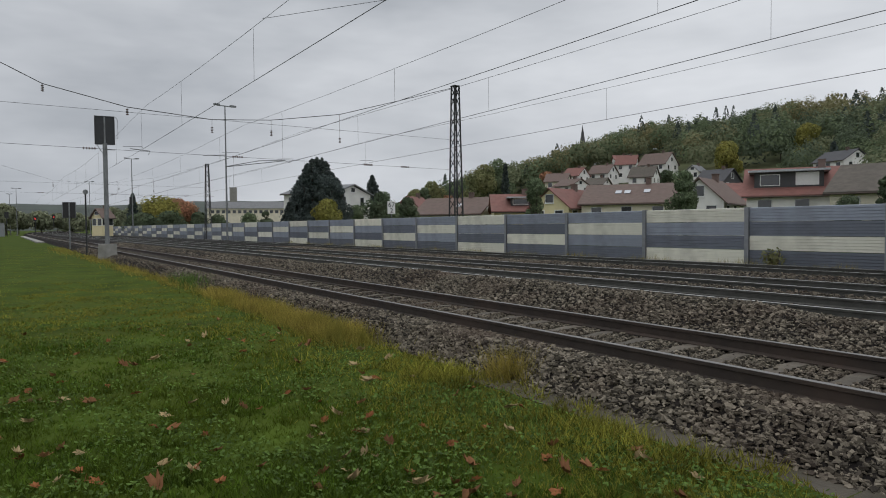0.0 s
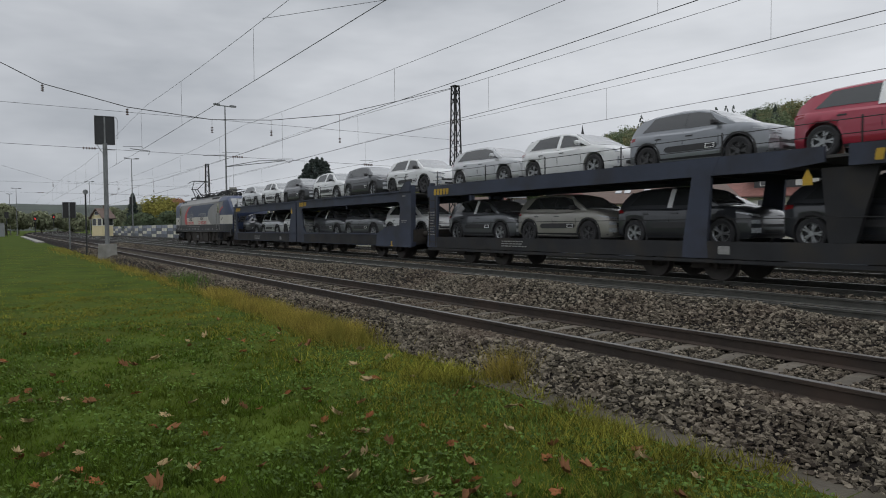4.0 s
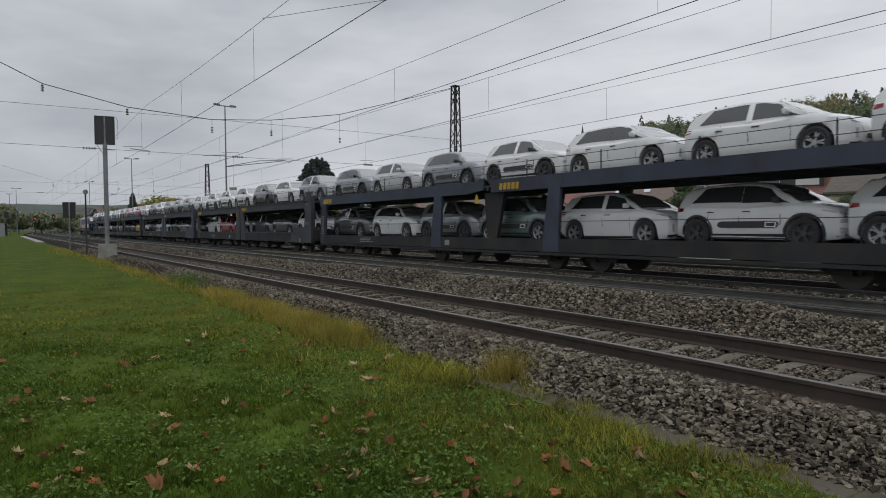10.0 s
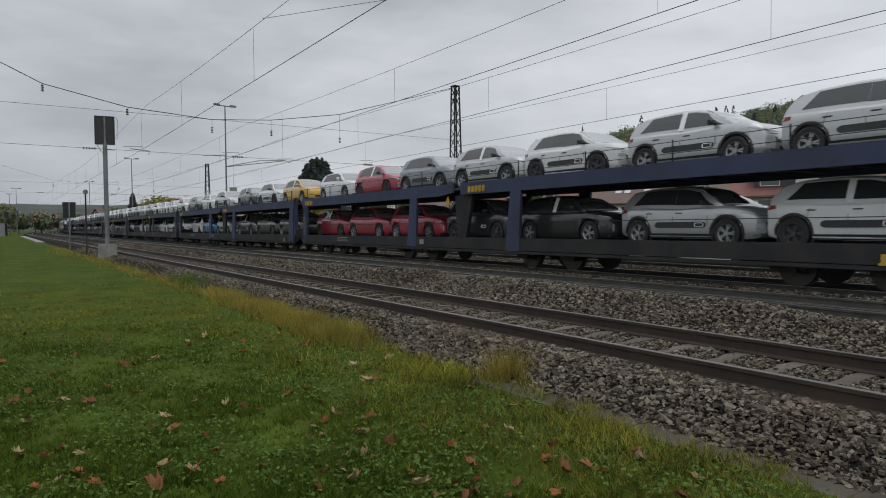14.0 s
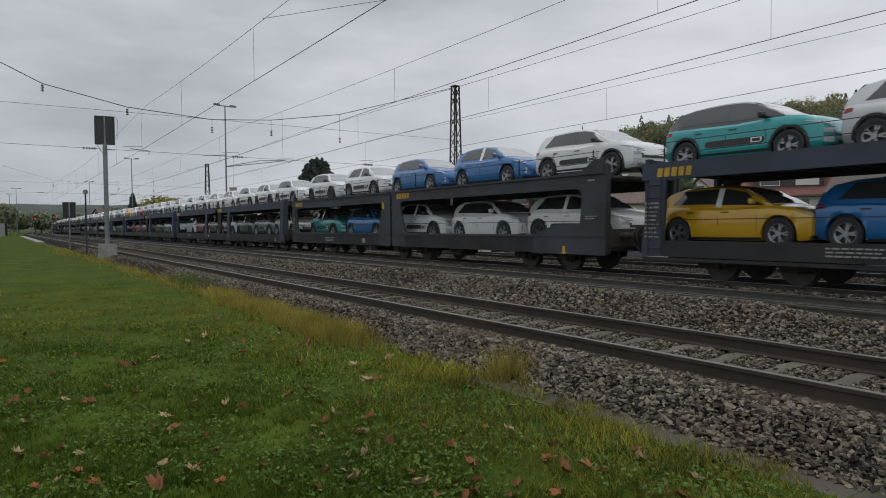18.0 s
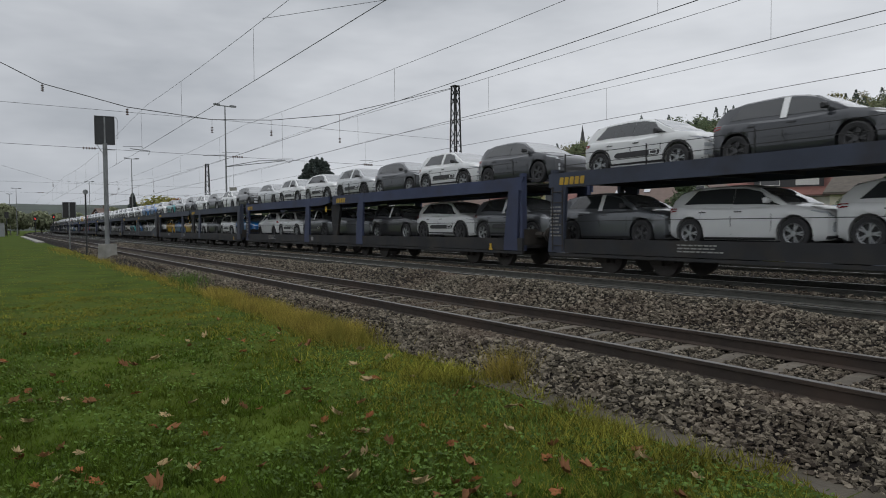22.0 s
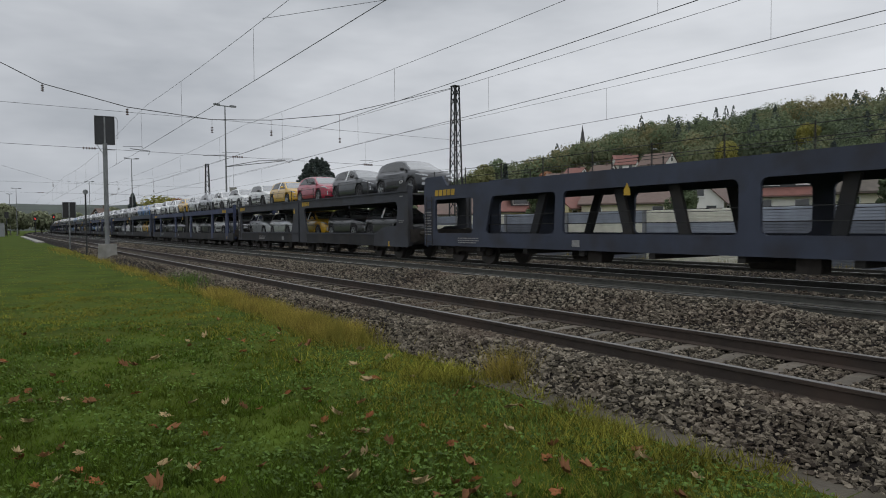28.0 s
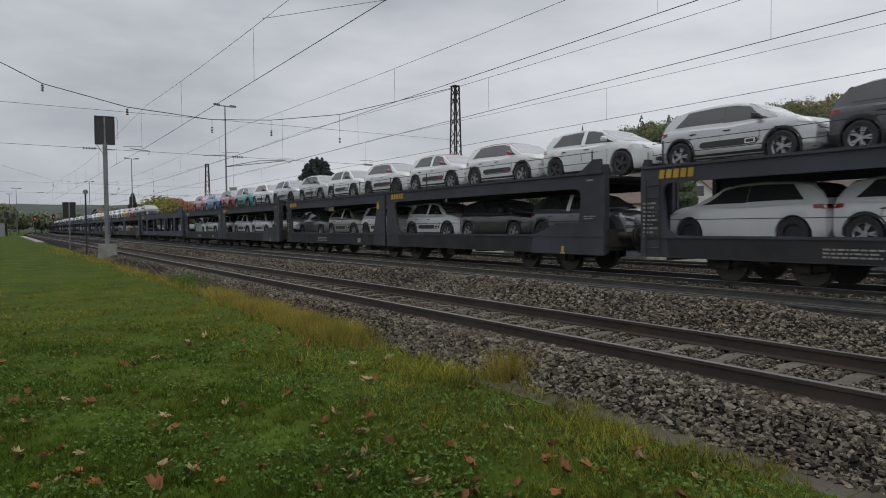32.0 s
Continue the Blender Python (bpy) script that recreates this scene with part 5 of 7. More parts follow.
def add_running_gear(wagon, bogies, length):
    for c in bogies:
        part("bogie_frame", ME_BOGIE, wagon, m=Matrix.Translation((c, 0, 0)))
        for d in (-0.9, 0.9):
            part("wheelset", ME_WHEELSET, wagon, m=Matrix.Translation((c + d, 0, 0)))
    for x, turn in ((0.05, 180), (length - 0.05, 0)):
        for y in (-0.875, 0.875):
            part("buffer", ME_BUFFER, wagon, m=pose(x, y, 1.03, 0, 0, turn))
        part("coupling", ME_HOOK, wagon, m=pose(x, 0, 1.0, 0, 0, turn))


def railing(x0, x1, step, side):
    """Posts and two ropes along the upper deck."""
    b, y = Build(), side * 1.44
    n = max(1, round((x1 - x0) / step))
    for k in range(n + 1):
        x = x0 + (x1 - x0) * k / n
        b.box(x - 0.013, x + 0.013, y - 0.013, y + 0.013, 2.5, 3.30)
    for z in (2.98, 3.25):
        b.tube((x0 - 0.3, y, z), (x1 + 0.2, y, z), 0.009, 5)
    return b.mesh("railing", M_ROPE)


def ropes(x0, x1, side, zs):
    b, y = Build(), side * 1.45
    for z in zs:
        b.tube((x0, y, z), (x1, y, z), 0.009, 5)
    return b.mesh("rope", M_ROPE)


def logo_mesh(w, h):
    """A yellow wordmark drawn as five plain slanted blocks."""
    b, k = Build(), w / 5
    for i in range(5):
        x0, x1 = i * k, (i + 1) * k - 0.055
        b.prism([(x0, 0.02), (x0 + 0.02, 0), (x1, 0), (x1 + 0.03, h - 0.02), (x1 + 0.01, h), (x0 + 0.03, h)], -0.004, 0.0)
    return b.mesh("wordmark", M_YELLOW)


def bars(w, h, rows, seed, material):
    rnd = random.Random(seed)
    b = Build()
    for r in range(rows):
        z = h * (1 - (r + 0.8) / rows)
        x = 0
        while x < w * rnd.uniform(0.75, 1.0):
            d = rnd.uniform(0.04, 0.16)
            b.box(x, min(w, x + d), -0.004, 0, z, z + 0.45 * h / rows)
            x += d + 0.03
    return b.mesh("lettering", material)


def end_wall(x, material):
    b = Build()
    for s in (-1, 1):
        b.box(x - 0.06, x + 0.06, *sorted((s * 1.28, s * 1.46)), 0.55, 2.9)
    b.box(x - 0.06, x + 0.06, -1.46, 1.46, 0.72, 1.02)
    return b.mesh("end_frame", material)


WAGON_KINDS = {
    # paint, sill top, sill bottom, beam bottom, beam top, bogies
    "a": (M_WGREY, 1.05, 0.53, 2.30, 2.72, (2.9, 11.75, 20.5)),
    "b": (M_WSLATE, 0.93, 0.55, 2.38, 2.78, (2.6, 10.7, 16.9, 25.3)),
    "c": (M_WBLUE, 0.96, 0.55, 2.34, 2.68, (2.4, 10.9, 17.0, 26.4)),
    "d": (M_WSLATE, 1.07, 0.62, 2.27, 2.74, (2.1, 18.4)),
}
WAGON_LENGTH = {"a": 23.4, "b": 27.9, "c": 28.9, "d": 20.5}
WAGON_WORDS = {"a": "grey double-deck car carrier wagon in two halves with deep side sills", "b": "slate-blue double-deck car carrier wagon with slim side pillars",
               "c": "dark blue double-deck car carrier wagon with many upright pillars", "d": "empty slate-blue double-deck car carrier wagon with open sides"}


def make_wagon(kind, blue, length):
    paint, sill, low, beam0, beam1, bogies = WAGON_KINDS[kind]
    bogies = [c if c < 12.5 else length - (WAGON_LENGTH[kind] - c) for c in bogies]
    if blue:
        paint = M_WBLUE if kind == "b" else M_WSLATE
    words = WAGON_WORDS[kind]
    if blue:
        words = words.replace("slate-blue", "dark blue") if kind == "b" else words.replace("grey", "slate-blue")
    wagon = tagged(new("car_carrier_wagon"), words, "railway wagon", "wagons of the train")
    mid = length / 2 - 0.25 if kind in "ab" else length / 2
    for side in (-1, 1):
        y0, y1 = sorted((side * 1.51, side * 1.43))
        if kind == "a":
            for x0, x1, a0, a1, l0, l1 in ((0.0, mid - 0.09, 0.80, 1.02, -0.18, 0.40), (mid + 0.09, length, 0.98, 0.98, -0.40, 0.16)):
                b = Build()
                plate(b, x0, x1, low, beam1, [opening(x0 + a0, x1 - a1, sill, beam0, 0.26, l0, l1)], y0, y1)
                part("side_frame", b.mesh("side_frame", paint), wagon)
                part("sill_flange", Build().box(x0 + 0.1, x1 - 0.1, *sorted((side * 1.505, side * 1.54)), sill - 0.06, sill - 0.02).box(x0 + 0.05, x1 - 0.05, *sorted((side * 1.505, side * 1.56)), beam1 - 0.06, beam1).mesh("sill_flange", paint), wagon)
                part("sill_plate", Build().prism([(x0 + a0 + 0.05, low + 0.03), (x1 - a1 - 0.05, low + 0.03), (x1 - a1 + 0.02, sill - 0.07), (x0 + a0 - 0.02, sill - 0.07)], *sorted((side * 1.505, side * 1.518))).mesh("sill_plate", M_WSILL), wagon, "dirty sill plate")
            part("end_block", Build().prism([(length - 2.9, low - 0.02), (length - 0.02, low - 0.02), (length - 0.02, sill + 0.32), (length - 2.0, sill + 0.26), (length - 2.8, sill - 0.02)], *sorted((side * 1.495, side * 1.525))).mesh("end_block", paint), wagon, "deep plate over the end bogie")
            part("end_post", Build().prism([(length - 0.95, beam1 - 0.02), (length - 0.1, beam1 - 0.02), (length - 0.14, 3.05), (length - 0.42, 3.05)], y0, y1).mesh("end_post", paint), wagon)
        elif kind == "d":
            b = Build()
            holes = ((0.75, 3.05, 0.0, 0.05), (3.75, 7.0, 0.35, 0.08), (7.35, 12.75, 0.05, 0.0), (13.25, 17.0, 0.0, 0.0), (17.6, 20.0, 0.0, 0.1))
            plate(b, 0.0, length, low, beam1, [opening(a, c, sill, beam0, 0.14, l0, l1) for a, c, l0, l1 in holes], y0, y1)
            part("side_frame", b.mesh("side_frame", paint), wagon)
            part("end_plate", Build().prism([(0.0, beam1), (1.5, beam1), (1.2, 3.1), (0.1, 3.1)], y0, y1).mesh("end_plate", paint), wagon)
            part("end_plate", Build().prism([(length - 2.2, beam1), (length, beam1), (length, 3.22), (length - 0.9, 3.22), (length - 1.9, 2.95)], y0, y1).mesh("end_plate", paint), wagon)
        else:
            b = Build()
            b.box(0.0, length, y0, y1, low, sill).box(0.0, length, y0, y1, low - 0.10, low - 0.02)
            part("side_sill", b.mesh("side_sill", M_WSILL), wagon, "dirty dark side sill")
            for x0, x1 in ((0.0, mid - 0.35), (mid + 0.1, length)):
                w = 0.0 if kind == "c" else 0.9
                part("deck_beam", Build().prism([(x0, beam0), (x1 - (w if x0 == 0 else 0), beam0), (x1, beam0 + 0.1), (x1, beam1), (x0, beam1)], y0, y1).mesh("deck_beam", paint), wagon)
            pillars = ((0.3, 0.6), (length / 2 - 3.45, 0.62), (length / 2 + 2.65, 0.62), (length - 0.55, 0.62)) if kind == "b" else ((0.4, 0.6), (4.1, 0.5), (10.8, 0.55), (16.8, 0.55), (23.6, 0.5), (length - 1.6, 0.7))
            for c, w in pillars:
                lean = 0.0 if kind == "c" else 0.16
                h = 0.5 * w
                pz = [(c - h * 1.1, low), (c + h * 1.1, low), (c + h, sill), (c + h * 0.8 + lean, beam0), (c + h * 1.5 + lean, beam1), (c - h * 1.5 + lean, beam1), (c - h * 0.8 + lean, beam0), (c - h, sill)]
                part("pillar", Build().prism(pz, *sorted((side * 1.516, side * 1.42))).mesh("pillar", paint), wagon)
            part("inner_support", Build().prism([(mid - 0.35, sill), (mid + 0.15, sill), (mid + 0.55, beam0), (mid - 0.5, beam0)], *sorted((side * 1.2, side * 1.32))).mesh("inner_support", M_WSILL), wagon)
        part("railing", railing(0.6, length - 0.5, 2.9 if kind in "ab" else 1.9, side), wagon)
        if kind != "d":
            part("rope", ropes(0.5, length - 0.5, side, (1.42,)), wagon, "black rope along the lower deck")
        else:
            part("rope", ropes(0.5, length - 0.5, side, (1.36, 1.66)), wagon, "grey wire along the lower deck")
            for c, d in ((5.6, 0.45), (9.3, -0.35), (11.0, -0.3), (14.5, 0.25)):
                part("inner_strut", Build().prism([(c, sill), (c + 0.3, sill), (c + 0.3 + d, beam0), (c + d, beam0)], *sorted((side * 1.1, side * 1.2))).mesh("inner_strut", M_WSILL), wagon, "dark leaning strut inside")
    marks = {"a": ((0.55, 2.40), (mid + 0.5, 2.40)), "b": ((0.45, 2.44), (mid + 0.55, 2.44)), "c": ((1.3, 2.37), (28.0 - 1.5, 2.37)), "d": ((0.75, 2.40),)}[kind]
    me_logo = logo_mesh(1.3 if kind == "d" else 1.0, 0.21)
    for x, z in marks:
        part("wordmark", me_logo, wagon, "yellow wordmark", m=Matrix.Translation((x, -1.522, z)))
    part("lettering", bars(0.42, 0.9, 9, len(kind) + ord(kind), M_LABELW), wagon, "small white lettering", m=Matrix.Translation((0.08, -1.521, 0.98)))
    part("lettering", bars(1.2, 0.22, 3, 7 + ord(kind), M_LABELW), wagon, "small white lettering", m=Matrix.Translation((2.2 if kind == "d" else 4.4, -1.521, low + 0.1)))
    part("emblem", Build().prism([(0.0, 0.0), (0.2, 0.0), (0.2, 0.14), (0.1, 0.32), (0.0, 0.14)], -0.004, 0).mesh("emblem", M_YELLOW), wagon, "orange-yellow warning mark", m=Matrix.Translation((mid - 0.75, -1.522, 2.05)))
    part("chock_mark", Build().box(0, 0.1, -0.004, 0, 0, 0.16).box(-0.04, 0.14, -0.004, 0, -0.05, 0.0).mesh("chock_mark", M_YELLOW), wagon, m=Matrix.Translation((length - 1.6, -1.522, low + 0.04)))
    deck = Build()
    deck.box(0.1, length - 0.1, -1.40, 1.40, 0.62, 0.77)
    for k in range(int(length / 2.4)):
        deck.box(0.6 + k * 2.4, 0.78 + k * 2.4, -1.3, 1.3, 0.46, 0.62)
    part("lower_deck", deck.mesh("lower_deck", M_DECK), wagon)
    up = Build().box(0.1, length - 0.1, -1.42, 1.42, 2.56, 2.62)
    for k in range(int(length / 1.3)):
        up.box(0.5 + k * 1.3, 0.6 + k * 1.3, -1.42, 1.42, 2.46, 2.56)
    part("upper_deck", up.mesh("upper_deck", M_DECK), wagon)
    part("end_frame", end_wall(0.1, paint), wagon)
    part("end_frame", end_wall(length - 0.1, paint), wagon)
    for x in (0.02, length - 0.16):
        part("end_sill", Build().box(x, x + 0.14, -1.4, 1.4, 0.72, 1.2).mesh("end_sill", M_BOGIE), wagon)
    for f in (0.34, 0.62):
        x = length * f
        part("air_tank", Build().tube((x - 0.7, 0.0, 0.42), (x + 0.7, 0.0, 0.42), 0.16, 10).mesh("air_tank", M_BOGIE), wagon)
        part("equipment_box", Build().box(x + 1.0, x + 1.5, -1.2, -0.8, 0.3, 0.62).mesh("equipment_box", M_BOGIE), wagon)
    for x in (0.4,):
        lad = Build()
        for k in range(6):
            lad.tube((x - 0.2, -1.56, 0.75 + 0.3 * k), (x + 0.2, -1.56, 0.75 + 0.3 * k), 0.014, 5)
        lad.tube((x - 0.2, -1.56, 0.6), (x - 0.2, -1.56, 2.4), 0.016, 5).tube((x + 0.2, -1.56, 0.6), (x + 0.2, -1.56, 2.4), 0.016, 5)
        part("ladder", lad.mesh("ladder", M_BOGIE), wagon, "narrow dark steel ladder")
    part("data_plate", Build().box(mid - 2.6, mid - 2.32, -1.524, -1.51, low + 0.1, low + 0.28).mesh("data_plate", M_LABELW), wagon, "white data plate")
    part("brake_hose", Build().line([(length - 0.1, -0.35, 0.85), (length + 0.15, -0.35, 0.6), (length + 0.35, -0.33, 0.5), (length + 0.55, -0.35, 0.62)], 0.03, 6).mesh("brake_hose", M_ROPE), wagon)
    if kind == "a":
        part("lettering", bars(0.42, 0.12, 2, 5, M_LABELW), wagon, "white data panel", m=Matrix.Translation((length - 0.72, -1.53, 1.46)))
        part("lettering", bars(0.30, 0.10, 1, 6, M_LABELW), wagon, "small white lettering", m=Matrix.Translation((length - 0.62, -1.53, 2.46)))
    add_running_gear(wagon, bogies, length)
    return wagon


# start of each wagon behind the camera's mark at 0 s, its kind, and the cars on it: letter for colour (capital: with cladding), then their place
TRAIN = (
    (15.0, "A", "S16.6 W20.7 D24.7 W29.2 D33.1 W37.4", "D16.7 S20.6 W24.6 G29.2 G33.1 W37.2"),
    (39.8, "b", "s42.4 w46.4 P50.8 r55.2 S59.5 r63.6 w67.9", "G42.2 B46.2 D50.4 D55.0 K59.3 y63.7 w67.9"),
    (70.8, "A", "K72.8 W76.9 d81.0 d85.3 d89.3 s93.6", "K72.5 W76.7 W80.6 g84.7 g88.7 g92.6"),
    (96.0, "a", "W98.1 W102.0 W106.1 K110.3 w114.3 P118.5", "V98.0 r102.1 W106.0 g110.0 k114.0 W118.2"),
    (121.1, "b", "P123.3 s127.4 P131.6 W135.7 w139.7 w143.8 W148.0", "G123.1 w127.3 P131.4 N135.4 w139.5 W143.6 W147.6"),
    (150.3, "B", "d152.8 w157.3 S161.7 d167.8 W172.3 y176.8", "V153.6 b157.8 W162.1 G167.7 k171.9 k176.1"),
    (179.6, "B", "w182.3 r186.5 P190.7 S194.7 W198.7 S202.9 S207.1", "r181.8 r185.8 r189.9 K194.2 k198.4 S202.7 W206.8"),
    (210.1, "b", "W212.4 W216.5 w220.5 w224.5 W228.4 W232.4 W236.3", "V212.2 R216.4 G220.4 W224.3 g228.3 G232.2 B236.1"),
    (239.0, "a", "W241.6 W246.2 b250.9 b255.6 W260.1", "T241.8 b246.4 W251.1 w255.4 W259.7"),
    (262.8, "b", "T265.0 S269.2 D273.2 w277.2 d281.1 w285.2 K289.1", "y264.8 b268.7 y272.8 W276.9 k280.9 W284.9 b288.8"),
    (291.6, "B", "s293.9 W297.9 W302.0 S306.1 d310.2 W314.0 d318.0", "V293.8 W297.7 G301.6 g305.7 k309.9 W313.8 G317.7"),
    (320.3, "b", "W323.1 d327.2 s331.3 M335.3 b339.3 b343.4 W347.6", "g322.0 w326.0 w330.0 d334.0 w338.0 y342.0 W345.9"),
    (350.9, "c", "W353.3 w357.5 y361.6 s365.6 P369.7 W373.8 W378.1", "k352.6 G356.6 k360.8 w365.2 k370.0 W374.1 K378.1"),
    (381.2, "a", "W383.2 y387.5 r392.1 d396.9 D401.6", "s383.3 s387.5 y392.0 k396.3 k400.5"),
    (404.8, "d", "", ""),
    (426.7, "a", "r428.7 b432.8 R436.9 T441.0 W445.0 S449.0", "w428.8 W432.7 W436.7 W440.8 W444.7 S448.7"),
    (451.2, "a", "S453.3 W457.2 X461.3 X465.4 X469.4 w473.5", "g453.3 B457.2 W461.0 W465.1 k469.0 G472.9"),
    (475.8, "a", "S477.9 D482.0", "V478.1 W482.1"),
)
MOVERS, WAGON_FIRST = [], {}
car_n = 0
for k, (start, kind, upper, lower) in enumerate(TRAIN):
    # buffers of neighbours touch
    length = round(TRAIN[k + 1][0] - start - 1.17, 1) if k + 1 < len(TRAIN) else 23.4
    if (kind, length) in WAGON_FIRST:
        wagon = copy_thing(WAGON_FIRST[kind, length], Matrix())
    else:
        wagon = WAGON_FIRST[kind, length] = make_wagon(kind.lower(), kind.isupper(), length)
    MOVERS.append((wagon, start, 0.0, 0.0))
    for text, floor in ((upper, 2.62), (lower, 0.77)):
        for item in text.split():
            car_n += 1
            MOVERS.append((car(item[0], car_n), float(item[1:]) - 0.17, floor, 180.0 if item[0] == "V" else 0.0))

# ---- locomotive ----
M_LGREY = mat("light_grey_loco_paint", (0.225, 0.225, 0.22), 0.45, var=0.12, scale=0.7, dirt=(0.20, 0.19, 0.17), dirt_amount=0.5, dirt_scale=0.8)
M_LNAVY = mat("navy_loco_paint", (0.028, 0.045, 0.10), 0.4, var=0.12, scale=0.7, dirt=(0.05, 0.055, 0.07), dirt_amount=0.4)
M_LWHITE = mat("cream_white_loco_paint", (0.50, 0.485, 0.43), 0.45, var=0.1, scale=0.7, dirt=(0.32, 0.30, 0.26), dirt_amount=0.45, dirt_scale=0.9)
M_LRED = mat("red_loco_stripe", (0.45, 0.025, 0.03), 0.4, var=0.1)
M_LFRAME = mat("dark_loco_frame", (0.021, 0.023, 0.026), 0.6, var=0.2, dirt=(0.05, 0.042, 0.036))
M_LROOF = mat("grey_loco_roof", (0.22, 0.23, 0.24), 0.6, var=0.15, dirt=(0.12, 0.11, 0.10), dirt_amount=0.6)
M_YGLASS = mat("cab_side_glass", (0.16, 0.15, 0.05), 0.1, var=0.2, spec=0.8)


def loco_ring(x):
    e = min(x - 0.55, 18.43 - x)
    w = 1.49 - 0.27 * max(0.0, 1 - e / 1.5) ** 2
    top = curve([(0.0, 2.36), (0.06, 2.50), (0.20, 2.76), (0.62, 3.38), (0.95, 3.57), (1.6, 3.62)], e)
    edge = min(3.27, top - 0.06)
    half = [(0.0, 1.02), (w * 0.98, 1.02), (w, 1.10), (w, 1.9), (w, min(2.9, edge - 0.1)), (w - 0.03, edge), (w - 0.28 if top > 3.4 else w * 0.85, top - 0.03), (w * 0.45, top + 0.01), (0.0, top + 0.02)]
    return [(x, -y, z) for y, z in half] + [(x, y, z) for y, z in half[-2:0:-1]]


def lettering(text, size, material, m, parent, label):
    cu = bpy.data.curves.new("lettering", "FONT")
    cu.body, cu.size, cu.extrude, cu.offset = text, size, 0.001, 0.006
    tmp = bpy.data.objects.new("lettering", cu)
    me = bpy.data.meshes.new_from_object(tmp)
    bpy.data.objects.remove(tmp)
    me.materials.clear()
    me.materials.append(material)
    return part("lettering", me, parent, label, m @ Matrix.Diagonal((1.18, 1, 1, 1)))


